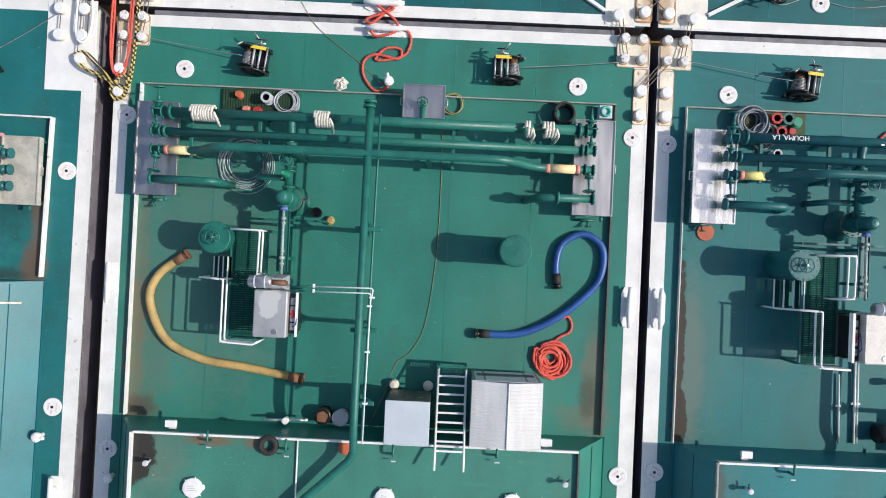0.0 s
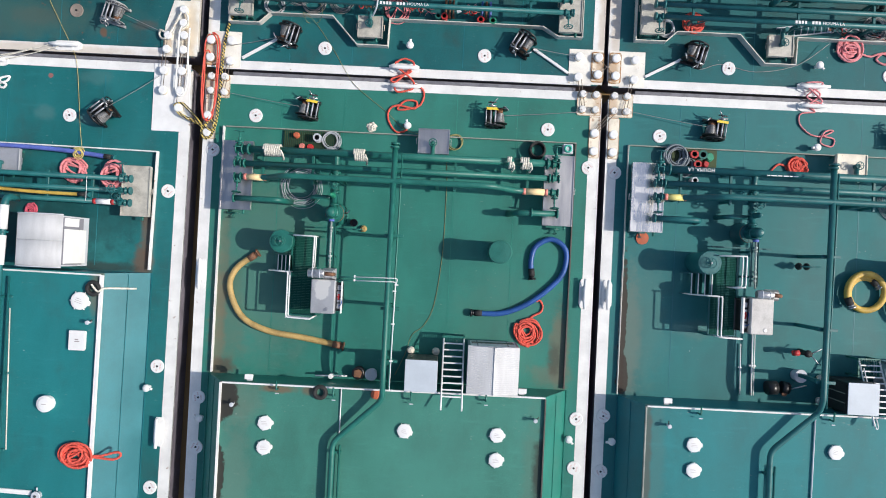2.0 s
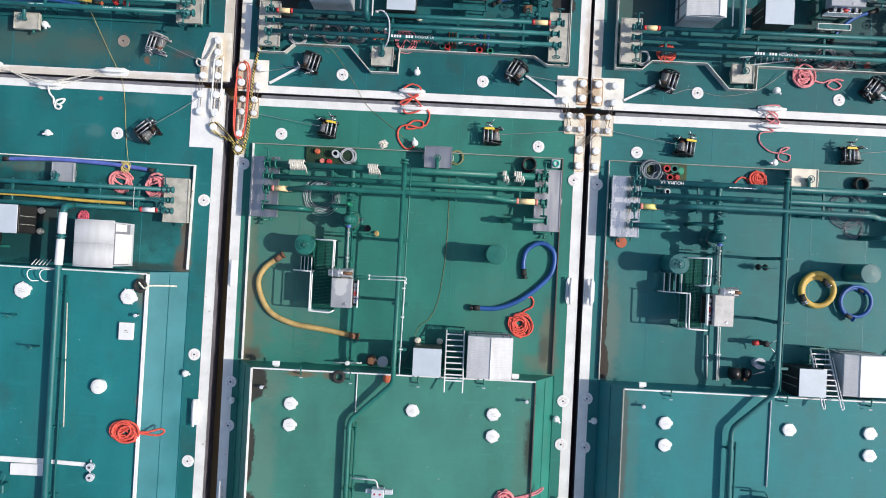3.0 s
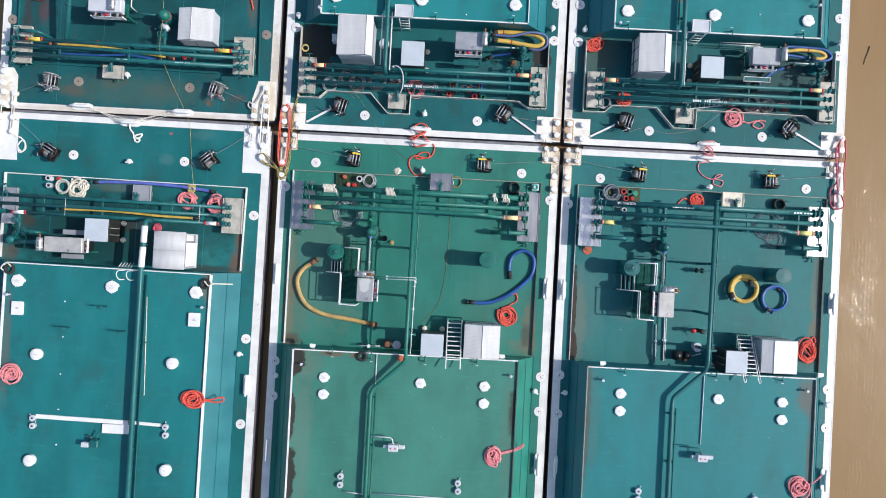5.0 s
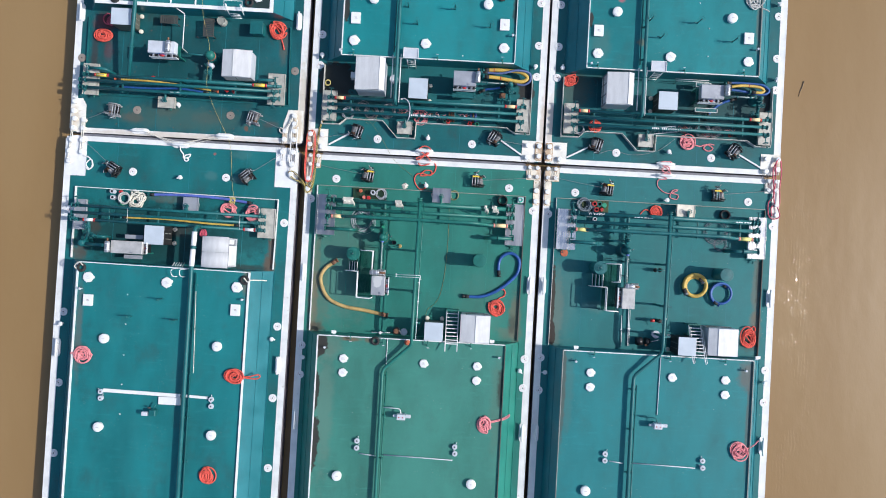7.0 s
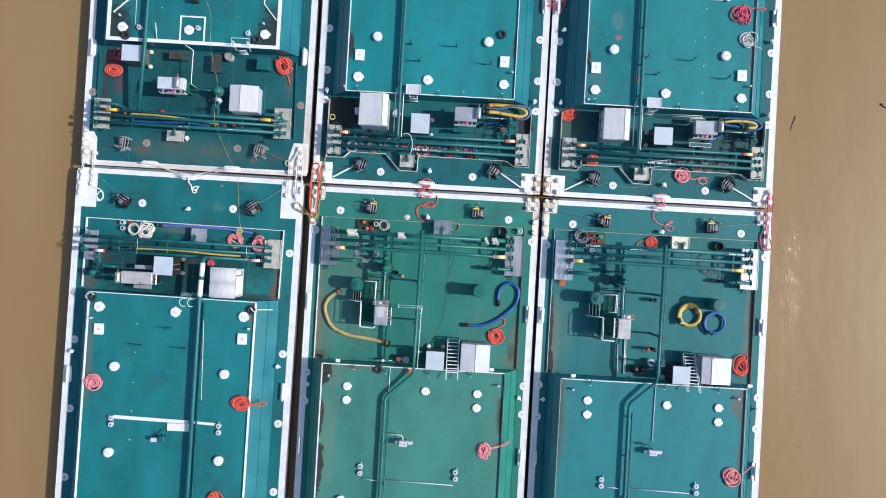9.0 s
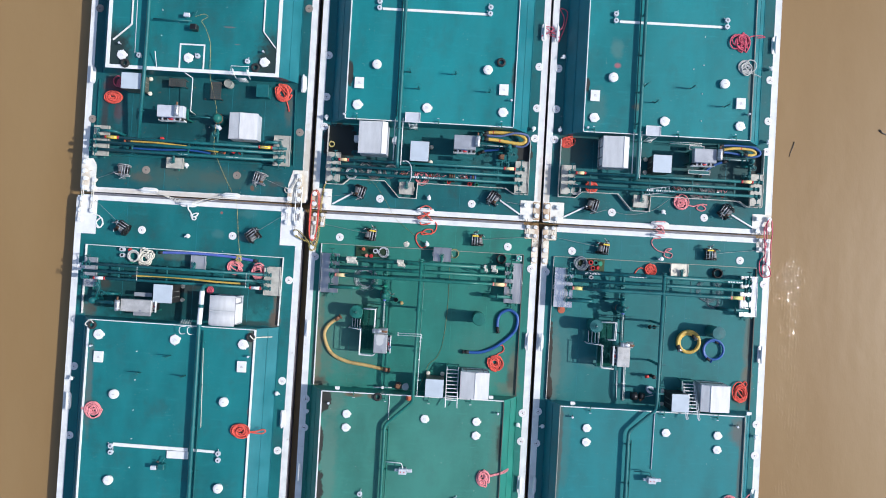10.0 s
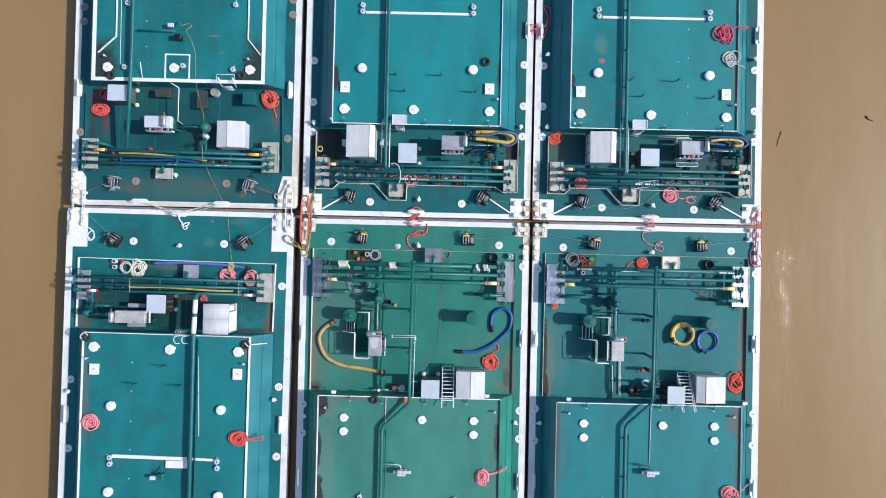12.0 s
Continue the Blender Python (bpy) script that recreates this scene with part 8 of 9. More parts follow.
line("yellow_cord", [(-16.87, 13.21, TOP + 0.1), (-16.28, 13.44, TOP + 0.02), (-16.01, 13.27, TOP + 0.02), (-16.41, 12.94, TOP + 0.02), (-16.12, 12.48, TOP + 0.02), (-15.77, 11.61, TOP + 0.02), (-15.67, 10.82, TOP + 0.02), (-15.6, 9.5, TOP + 0.1), (-15.75, 8.9, 0.8), (-15.5, 7.8, 0.6), (-15.15, 6.6, 0.95), (-15.1, 4.2, 1.25), (-15.04, 3.3, 0.35), (-14.95, 2.95, 0.12), (-14.8, 2.6, 0.06), (-14.35, 1.75, 0.05), (-13.95, 1.0, 0.05), (-13.6, 0.1, 0.05), (-13.35, -2.3, 0.05), (-13.05, -3.5, 0.3)], 0.0095, YELLOW_ROPE, "long yellow cord trailing between two barges", "cord", 5)
line("thin_wire", [(11.6, 1.4, 0.1), (12.2, 1.15, 0.02), (13.1, 1.4, 0.02), (14.5, 1.15, 0.02), (16.2, 1.5, 0.02), (17.4, 2.4, 0.25)], 0.014, WIRE, "thin wire lying loosely on deck", "wire", 5)
line("white_strap", [(-11.65, -8.85, 1.68), (-11.4, -9.12, 1.65), (-11.2, -9.0, 1.6), (-10.85, -9.0, 1.1), (-10.4, -9.02, 0.55)], 0.04, WHITE_ROPE, "dirty white strap hung over the trunk edge", "strap", 6)
line("white_strap", [(-22.6, -8.6, 1.68), (-22.9, -8.4, 1.65), (-23.2, -8.75, 1.6), (-22.7, -9.0, 1.52)], 0.04, WHITE_ROPE, "dirty white strap hung over the trunk edge", "strap", 6)
# figure-of-eight lashings between the barge ends
line("mooring_rope", [(-0.4, 0.75, 0.3), (0.0, 0.95, 0.3), (0.4, 0.75, 0.32), (0.05, 0.35, 0.2), (-0.35, 0.0, 0.2), (-0.5, 0.12, 0.2), (0.3, 0.45, 0.28), (-0.3, 0.62, 0.3), (0.35, 0.1, 0.25), (0.4, -0.25, 0.3), (-0.2, -0.42, 0.25), (-0.3, -0.2, 0.3), (0.5, -0.1, 0.2),
                      (0.85, -0.35, 0.06), (0.75, -0.85, 0.06), (0.35, -1.05, 0.06), (-0.2, -1.1, 0.06), (0.1, -0.75, 0.1), (0.55, -0.75, 0.06), (0.5, -1.05, 0.1), (-0.2, -0.95, 0.12), (-0.55, -1.15, 0.06), (-0.55, -1.6, 0.06), (-0.2, -2.05, 0.06), (0.2, -1.95, 0.06), (0.1, -1.7, 0.06)], 0.04, RED_ROPE, "orange-red rope lashed between cleats of two barges", "rope", 7, 7)
line("mooring_rope", [(16.5, 0.75, 0.3), (17.2, 0.75, 0.3), (16.6, 0.2, 0.2), (17.2, -0.1, 0.25), (16.55, -0.25, 0.3), (17.15, 0.3, 0.2), (16.55, 0.6, 0.3), (17.2, 0.0, 0.3), (16.6, -0.15, 0.2), (17.0, -0.4, 0.1), (16.45, -0.5, 0.06), (16.4, -0.9, 0.06), (16.8, -1.3, 0.06), (17.3, -1.4, 0.06), (17.8, -1.15, 0.06), (17.45, -1.2, 0.1), (17.3, -1.65, 0.06), (17.75, -1.8, 0.06), (17.85, -1.5, 0.06), (17.4, -1.4, 0.1)], 0.031, PINK_ROPE, "faded pink rope lashed between cleats of two barges", "rope", 7, 7)
line("mooring_rope", [(7.6, 13.6, 0.3), (8.5, 14.2, 0.2), (7.8, 14.3, 0.3), (8.9, 13.6, 0.3), (8.2, 13.8, 0.2), (9.0, 14.2, 0.3), (9.2, 15.0, 0.1), (8.9, 15.7, 0.1), (9.4, 15.5, 0.1), (9.3, 14.5, 0.1), (8.9, 13.3, 0.1)], 0.031, CRIMSON_ROPE, "crimson rope lashed between cleats of two barges", "rope", 7, 7)
line("mooring_rope", [(24.6, 1.3, 0.3), (24.3, 0.6, 0.3), (24.4, -0.6, 0.3), (24.5, -1.7, 0.3), (24.85, -1.8, 0.3), (24.85, -0.5, 0.2), (24.9, 0.4, 0.25), (24.75, 1.4, 0.3), (24.45, 1.0, 0.35), (24.5, 0.0, 0.3), (24.45, -1.2, 0.2), (24.15, -1.7, 0.1), (24.2, -2.5, 0.1), (24.5, -2.8, 0.1), (24.9, -2.6, 0.3), (24.7, -1.9, 0.2), (24.35, -2.0, 0.15), (24.4, -2.6, 0.15)], 0.038, CRIMSON_ROPE, "crimson rope looped round the edge bollards", "rope", 7, 7)
line("mooring_rope", [(-8.05, 1.6, 0.3), (-8.25, 1.2, 0.3), (-8.22, 0.0, 0.3), (-8.22, -1.6, 0.3), (-8.0, -2.0, 0.3), (-7.78, -1.6, 0.3), (-7.72, 0.0, 0.32), (-7.75, 1.2, 0.3), (-7.95, 1.65, 0.3), (-7.65, 1.3, 0.34), (-7.66, -0.2, 0.34), (-7.75, -1.4, 0.3), (-8.1, -1.95, 0.34), (-8.28, -1.2, 0.34), (-8.26, 0.6, 0.33), (-8.1, 0.9, 0.33), (-7.9, 0.6, 0.3)], 0.031, RED_ROPE, "orange-red rope looped round bollards of two barges", "rope", 7, 7)
for d in (0.0, 0.07):
    line("tiger_rope", [(x + d, y + d * 0.5, z) for x, y, z in ((-6.95, 3.0, 0.3), (-7.4, 2.0, 0.1), (-7.55, 0.8, 0.2), (-7.6, -0.8, 0.2), (-7.7, -2.2, 0.3), (-8.0, -2.75, 0.3), (-8.25, -2.4, 0.3), (-7.85, -1.95, 0.3), (-7.75, -2.4, 0.34), (-8.2, -2.2, 0.34), (-8.7, -2.0, 0.25), (-9.2, -1.75, 0.3), (-9.4, -1.4, 0.3), (-9.1, -1.35, 0.3), (-8.7, -1.7, 0.28), (-8.2, -2.3, 0.3))], 0.026, TIGER, "black and yellow rope tied across the barge gap", "rope", 7, 6)
for k, (a, b) in enumerate((((-19.75, 0.98), (-17.35, 0.16)), ((-19.6, 0.8), (-17.2, 0.3)), ((-18.9, 0.66), (-17.45, 0.02)), ((-14.4, 0.94), (-16.85, 0.2)), ((-14.3, 0.78), (-16.9, 0.05)), ((-15.4, 0.66), (-16.7, 0.32)))):
    line("white_line", [(*a, 0.34), ((a[0] + b[0]) / 2, (a[1] + b[1]) / 2, 0.26 - 0.02 * (k % 3)), (*b, 0.32)], 0.02, WHITE_ROPE, "thin white rope stretched between cleats of two barges", "rope", 6, 5)
line("white_line", [(-17.1, 0.1, 0.3), (-17.1, -0.25, 0.06), (-16.9, -0.5, 0.06), (-16.85, -0.78, 0.06), (-16.5, -0.7, 0.06), (-16.4, -0.5, 0.06), (-16.75, -0.6, 0.08), (-16.8, -0.9, 0.06), (-16.62, -0.98, 0.06), (-16.5, -0.85, 0.1), (-16.7, -0.75, 0.12)], 0.045, CLEAN_ROPE, "white rope end lying on teal deck", "rope", 6)
line("white_line", [(-23.9, -1.0, 0.1), (-23.5, -1.1, 0.06), (-23.25, -1.5, 0.06), (-23.4, -1.9, 0.06), (-23.7, -1.6, 0.06), (-23.5, -1.3, 0.1), (-23.3, -1.25, 0.1), (-23.2, -1.7, 0.1), (-23.5, -1.95, 0.1), (-23.65, -1.8, 0.12)], 0.04, CLEAN_ROPE, "white rope loop lying by the corner plate", "rope", 6)
line("white_line", [(-9.85, 1.5, 0.3), (-10.15, 1.7, 0.2), (-10.2, 1.45, 0.15), (-9.9, 1.35, 0.3), (-9.5, 2.0, 0.3), (-9.2, 2.6, 0.3), (-9.0, 2.0, 0.3), (-9.3, 1.7, 0.3)], 0.04, WHITE_ROPE, "white rope tied round the corner bollards", "rope", 6)
line("white_line", [(-9.3, 2.6, 0.3), (-9.0, 2.2, 0.3), (-9.32, 1.7, 0.3), (-9.36, 0.4, 0.3), (-9.38, -0.7, 0.3), (-9.2, -1.02, 0.3), (-8.98, -0.8, 0.3), (-8.9, -0.2, 0.28), (-8.95, 0.7, 0.28), (-8.92, 1.8, 0.3)], 0.036, CLEAN_ROPE, "thick white rope looped round corner bollards", "rope", 6)
# wires between the corner bollards
for a, b in (((7.16, 0.55), (7.4, -0.77)), ((7.3, 0.55), (7.52, -0.77)), ((9.46, 0.54), (9.22, -0.78)), ((9.34, 0.5), (9.1, -0.78)), ((7.97, 1.38), (8.7, 0.66)), ((8.0, 0.68), (8.7, 1.38)), ((8.7, -0.78), (7.94, -1.74)), ((8.6, -0.75), (7.84, -1.74)), ((8.8, -0.85), (8.05, -1.74)),
             ((-7.19, 0.54), (-7.38, -0.75)), ((-7.32, 0.6), (-7.5, -0.75)), ((-8.02, -0.7), (-8.02, -2.4)), ((-9.92, -0.8), (-9.85, 1.48)), ((-10.05, 0.0), (-9.97, 1.48)), ((-9.2, -0.8), (-9.15, 1.5)), ((-9.05, -0.8), (-9.02, 1.5)), ((-9.33, -1.4), (-9.25, 0.9)),
             ((-23.98, -0.74), (-23.95, 1.5)), ((-24.1, -0.74), (-24.08, 1.5)), ((-24.84, -0.71), (-24.66, 0.92)), ((-24.95, -1.41), (-24.75, 1.57)), ((23.82, 0.48), (24.05, -0.82)), ((23.95, 0.48), (24.15, -0.82))):
    if a[0] < -23:
        line("white_line", [(*a, 0.26), ((a[0] + b[0]) / 2, (a[1] + b[1]) / 2, 0.2), (*b, 0.26)], 0.028, WHITE_ROPE, "dirty white rope lashed between corner bollards", "rope", 6, 3)
        continue
    line("lashing_wire", [(*a, 0.19), ((a[0] + b[0]) / 2, (a[1] + b[1]) / 2, 0.16), (*b, 0.19)], 0.015, LASHING, "rusty steel lashing wire between bollards", "wire", 5, 3)

# ---- small things ----
def clutter():
    t = thing("grating_tray", (-3.69, -2.57, 0), "olive grating tray holding pipe reducers", "tray")
    part("tray", box(-1.17, -0.37, 0.04, 1.17, 0.37, 0.09, 0.01), OLIVE, t)
    for k in range(29):
        part("bar", box(-1.13 + k * 0.08, -0.36, 0.09, -1.11 + k * 0.08, 0.36, 0.11), GRATE, t)
    t = thing("grating_tray", (12.5, -2.62, 0), "olive grating tray holding pipe reducers", "tray")
    part("tray", box(-1.3, -0.43, 0.04, 0.55, 0.43, 0.09, 0.01), OLIVE, t)

    def reducer(x, y, z, r, m, label, hollow=True):
        if hollow:
            bm = lathe([(r, 0), (r, 0.06), (r * 0.8, 0.07), (r * 0.78, 0.3), (r, 0.31), (r, 0.37), (r * 0.6, 0.37), (r * 0.58, 0.05), (0, 0.05)], 18)
        else:
            bm = lathe([(r, 0), (r, 0.08), (r * 0.75, 0.1), (r * 0.72, 0.22), (0, 0.22)], 18)
        t = thing("pipe_reducer", (x, y, z), label, "pipe fitting", "loose pipe reducers")
        part("body", bm, m, t)
        high = 0.37 if hollow else 0.08
        for k in range(8):
            q = math.pi * k / 4
            part("bolt_head", lathe([(0.014, high), (0.014, high + 0.02), (0, high + 0.02)], 6, at=(r * 0.87 * math.cos(q), r * 0.87 * math.sin(q), 0)), m, t)
        # a black lining paints in the shade of the hollow
        if hollow:
            part("bore", lathe([(0, 0.05), (r * 0.56, 0.052), (r * 0.575, 0.36)], 18), BLACK, t, "black lining for the shade inside the bore")
    for row in ((-4.3, -2.4, 0.1, 0.13, ORANGE, "rust-red blind flange on a tray", False), (-4.05, -2.85, 0.1, 0.13, PINK, "faded red blind flange on a tray", False), (-3.72, -2.87, 0.1, 0.14, RED, "red pipe reducer on a tray", False), (-3.4, -2.5, 0.1, 0.17, GREYWHITE, "pale pipe reducer ring on a tray", True),
                (12.0, -2.45, 0.1, 0.17, RED, "red pipe reducer behind header pipes", True), (12.35, -2.45, 0.1, 0.19, PIPE, "green pipe reducer behind header pipes", True), (12.7, -2.5, 0.1, 0.19, LIGHT_GREEN, "green blind flange behind header pipes", False), (12.55, -2.8, 0.1, 0.14, RED, "red blind flange behind header pipes", False),
                (12.15, -2.85, 0.1, 0.16, RED, "red pipe reducer behind header pipes", True), (12.1, -3.5, 0.0, 0.14, GREYWHITE, "pale pipe reducer under header pipes", True), (-21.6, -3.4, 0, 0.15, GREYWHITE, "pale ring fitting on deck", True), (-21.55, -3.82, 0, 0.15, GREYWHITE, "pale ring fitting on deck", True),
                (-21.1, -3.4, 0, 0.13, RED, "red pipe fitting on deck", False), (-20.95, -4.2, 0, 0.15, LIGHT_GREEN, "green pipe fitting on deck", False), (1.55, 2.75, 0, 0.14, RED, "red pipe reducer by the coaming", True), (1.3, 2.75, 0, 0.13, PIPE, "green pipe reducer by the coaming", True), (3.05, 2.68, 0, 0.15, RED, "red pipe reducer by the coaming", True), (3.55, 2.66, 0, 0.15, LIGHT_GREEN, "green pipe reducer by the coaming", True),
                (-13.9, 4.0, 0.6, 0.14, RED, "red pipe fitting between headers", False), (-13.4, 3.95, 0.6, 0.14, RED, "red pipe fitting between headers", False), (-19.3, 4.75, 0.0, 0.13, RED, "small red pipe fitting on deck", False)):
        reducer(*row)
    for k in range(6):
        solo("spare_rod", rod((0, 0, 0.1), (0, 0.75, 0.1), 0.05, 8), (BLUE_HOSE, RUSTY, LILAC_HOSE)[k % 3] if k > 2 else RUSTY, ((1.6 + k * 0.16) if k < 3 else (3.1 + (k - 3) * 0.17), 2.75, 0.02), "short spare rod stowed under header pipes", "rod", "stowed rods")
    solo("cap_plate", lathe([(0, 0), (0.2, 0), (0.2, 0.05), (0.12, 0.12), (0, 0.12)], 20), ORANGE, (-0.38, -12.61, TOP), "rust-orange round cap on the trunk deck", "cap", "orange caps")
    solo("cap_plate", lathe([(0, 0), (0.26, 0), (0.26, 0.05), (0, 0.06)], 24), ORANGE, (10.15, -5.95, 0), "rust-orange round plate beside the drip pan", "cap", "orange caps")
    rng = random.Random(77)
    rag = bmesh.new()
    bmesh.ops.create_icosphere(rag, subdivisions=3, radius=0.2)
    for v in rag.verts:
        v.co = Vector((v.co.x * rng.uniform(0.6, 1.3), v.co.y * rng.uniform(0.6, 1.2), max(0.0, v.co.z) * rng.uniform(0.1, 0.6) + 0.004))
    solo("rag", rag, WHITE_ROPE, (-1.24, -1.88, 0), "crumpled dirty white rag lying on deck", "rag")
    t = thing("lid_box", (6.88, -2.45, 0), "pale box with an aqua rubber ring", "box")
    part("box", box(-0.2, -0.2, 0, 0.2, 0.2, 0.3, 0.02), GREYWHITE, t)
    part("ring", ring((0, 0, 0.33), 0.13, 0.04, (0, 0, 1), 20, 8), AQUA, t)
    wire_coil(5.65, -2.55, 0.0, 0.32, 7, 0.045, RUBBER, "coil of black hose behind drip pan", 31, 0.03)
    wire_coil(21.15, -2.7, 0.0, 0.32, 7, 0.045, RUBBER, "coil of black hose on deck", 32, 0.03)
    for x, y in ((-5.41, -12.2), (5.34, -12.24), (11.05, -12.32), (23.35, -12.34)):
        b = thing("junction_box", (x, y, 0), "small white junction box fixed to the trunk front", "junction box", "junction boxes")
        part("bracket", box(-0.1, -0.17, 1.18, 0.1, 0.0, 1.26), GREYWHITE, b)
        part("box", box(-0.15, -0.08, 1.26, 0.15, 0.1, 1.4, 0.03), CLEAN, b)
        part("lid", box(-0.16, -0.09, 1.4, 0.16, 0.11, 1.42, 0.008), CLEAN, b)
    solo("white_pipe", rod((0, 0, 0.4), (1.3, 0.05, 0.4), 0.035, 8, lathe([(0, 0.3), (0.1, 0.3), (0.1, 0.55), (0, 0.56)], 12, at=(0.65, 0.02, 0))), CLEAN, (-2.99, -12.2, 0.0), "white test pipe with valve lying at trunk", "pipe")
    t = thing("flange_pot", (-1.25, -12.02, 0), "rusty flange pot with a torn cover", "pot")
    part("pot", lathe([(0.24, 0), (0.26, 0.4), (0.2, 0.42), (0, 0.36)], 18), BLACK, t)
    part("cover", slab([(-0.16, -0.14), (0.1, -0.17), (0.18, 0.05), (0.02, 0.17), (-0.15, 0.1)], 0.42, 0.45), RUSTY, t)
    solo("bucket", lathe([(0.2, 0), (0.25, 0.42), (0.235, 0.44), (0.22, 0.415), (0, 0.415)], 22), BLUEGREY, (-0.72, -12.05, 0), "pale grey plastic bucket standing on deck", "bucket", "buckets")
    solo("bucket", lathe([(0.22, 0), (0.27, 0.43), (0.26, 0.46), (0.24, 0.44), (0, 0.44)], 22), GREYWHITE, (16.7, -11.25, 0), "pale plastic bucket standing on deck", "bucket", "buckets")
    t = thing("machine_parts", (15.9, -11.8, 0), "heap of black machine parts at the trunk", "machine parts")
    part("drum", rod((-0.5, 0, 0.28), (-0.1, 0.02, 0.28), 0.28, 18), BLACK, t)
    part("drum", rod((0.1, 0.05, 0.25), (0.4, 0.0, 0.25), 0.25, 18), BLACK, t)
    part("lever", rod((0.4, 0, 0.4), (1.0, 0.2, 0.5), 0.03, 6), STEEL, t)
    part("red_cap", lathe([(0, 0.3), (0.1, 0.28), (0.12, 0.2), (0, 0.2)], 12, at=(0.2, -0.2, 0.1)), RUSTY, t)
    t = thing("fire_monitor", (16.82, -10.3, 0), "small black monitor with red cap", "monitor")
    part("body", lathe([(0.13, 0), (0.09, 0.6), (0.15, 0.65), (0.14, 0.75), (0.05, 0.8), (0, 0.8)], 14), RUBBER, t)
    part("red_cap", rod((-0.35, 0.02, 0.65), (-0.6, 0.0, 0.65), 0.11, 12), RED, t)
    part("lever", rod((0.1, 0, 0.7), (0.5, 0.25, 0.8), 0.025, 6), STEEL, t)
    part("lever", rod((0.1, -0.05, 0.7), (0.35, -0.35, 0.8), 0.025, 6), STEEL, t)
    t = thing("lamp_bracket", (16.45, -6.8, 0), "twin dark lamps on a low pipe bracket", "lamp")
    part("arm", rod((0.75, 0, 0.62), (-0.05, 0, 0.62), 0.035, 8), PIPE_T, t)
    part("post", rod((0.7, 0, 0), (0.7, 0, 0.62), 0.04, 8), PIPE_T, t)
    for s in (0.0, 0.32):
        part("lamp_head", lathe([(0, 0.6), (0.06, 0.59), (0.15, 0.38), (0.14, 0.38), (0, 0.52)], 14, at=(s, 0, 0)), RUBBER, t)
    # white conduits on the pump decks
    for k, (px, py) in enumerate(((0.3, -8.02), (0.24, -8.16))):
        c = thing("white_conduit", (px, py, 2.3), "bright white conduit pipe clipped to the cargo main", "conduit", "white conduits")
        part("pipe", sweep(bent([(-1.62 + 0.06 * k, -0.02, 0), (0, 0, 0), (-0.05, -4.1 if k else -0.3, 0)], 0.1), 0.02, 8), CLEAN, c)
        for y in (-0.35, -1.6, -3.0) if k else (-0.25,):
            part("clip", box(-0.1, y - 0.025, -0.06, 0.04, y + 0.025, 0.025, 0.006), CLEAN, c)
        part("flexible_end", rod((-1.6 + 0.06 * k, -0.02, 0.0), (-2.25, -0.06, -0.12 - 0.1 * k), 0.03, 8), PIPE, c, "green flexible conduit end")
        part("end_cap", box(-1.66 + 0.06 * k, -0.05, -0.04, -1.6 + 0.06 * k, 0.05, 0.03, 0.008), CLEAN, c)
    solo("white_conduit", rod((0, 0.15, 0.09), (0.04, -2.4, 0.09), 0.034, 8, rod((0.1, 0.1, 0.09), (0.13, -2.4, 0.09), 0.024, 8, box(-0.06, -1.22, 0, 0.2, -1.16, 0.09))), CLEAN, (14.83, -9.78, 0), "white conduit pipe on the pump deck", "conduit", "white conduits")
    solo("white_conduit", rod((0, 0, 0.07), (0.06, -2.1, 0.07), 0.028, 8, box(-0.04, -1.0, 0, 0.1, -0.95, 0.07)), CLEAN, (14.36, -10.09, 0), "white conduit pipe on the deck", "conduit", "white conduits")
    solo("white_conduit", rod((0, 0, 0.05), (-0.05, -3.9, 0.05), 0.032, 8), GREYWHITE, (16.76, -12.65, TOP), "pale conduit pipe on the trunk deck", "conduit", "white conduits")
    solo("white_conduit", rod((0, 0, 0.05), (0.0, -2.0, 0.05), 0.025, 8), CLEAN, (-1.73, -12.43, TOP), "thin white pipe on the trunk deck", "conduit", "white conduits")
    # gauge and control boxes on the trunks
    for x, y, m in ((-0.51, -17.53, PIPE), (16.64, -17.18, PIPE_T)):
        c = thing("control_box", (x, y, TOP), "pale control box with red gauges on trunk", "control box", "trunk control boxes")
        part("cabinet", box(-0.28, -0.2, 0.25, 0.28, 0.18, 0.7, 0.03), GREYWHITE, c)
        for s in (-0.12, 0.12):
            part("gauge", lathe([(0.04, 0.7), (0.04, 0.72), (0, 0.725)], 12, at=(s, -0.02, 0)), RED, c)
        part("stand", box(-0.2, -0.1, 0, 0.2, 0.1, 0.25), m, c)
        part("side_unit", box(-0.55, -0.06, 0.35, -0.3, 0.1, 0.5, 0.02), GREYWHITE, c)
        part("side_unit", box(0.3, -0.08, 0.35, 0.65, 0.14, 0.52, 0.02), GREYWHITE, c)
        part("feed_pipe", sweep(bent([(0.0, 0.15, 0.5), (-0.1, 0.5, 0.4), (-1.2, 0.52, 0.35)], 0.15), 0.035, 8), CLEAN if m is PIPE else m, c)
    for x, y, s in ((-17.48, -18.24, -1), (-17.08, 12.97, 1)):
        c = thing("control_box", (x, y, TOP), "dark valve actuator with pale box on trunk", "control box", "trunk control boxes")
        u = -0.6 * (s > 0)
        part("actuator", box(0.05, -0.2 + u, 0.0 if s > 0 else 0.1, 0.5, 0.2 + u, 0.55, 0.04), BLACK if s > 0 else PIPE_T, c)
        part("pale_box", box(-0.45, -0.22 * 1 + 0.3 * (s > 0), 0.3, -0.05, 0.05 + 0.3 * (s > 0), 0.5, 0.02), GREYWHITE, c)
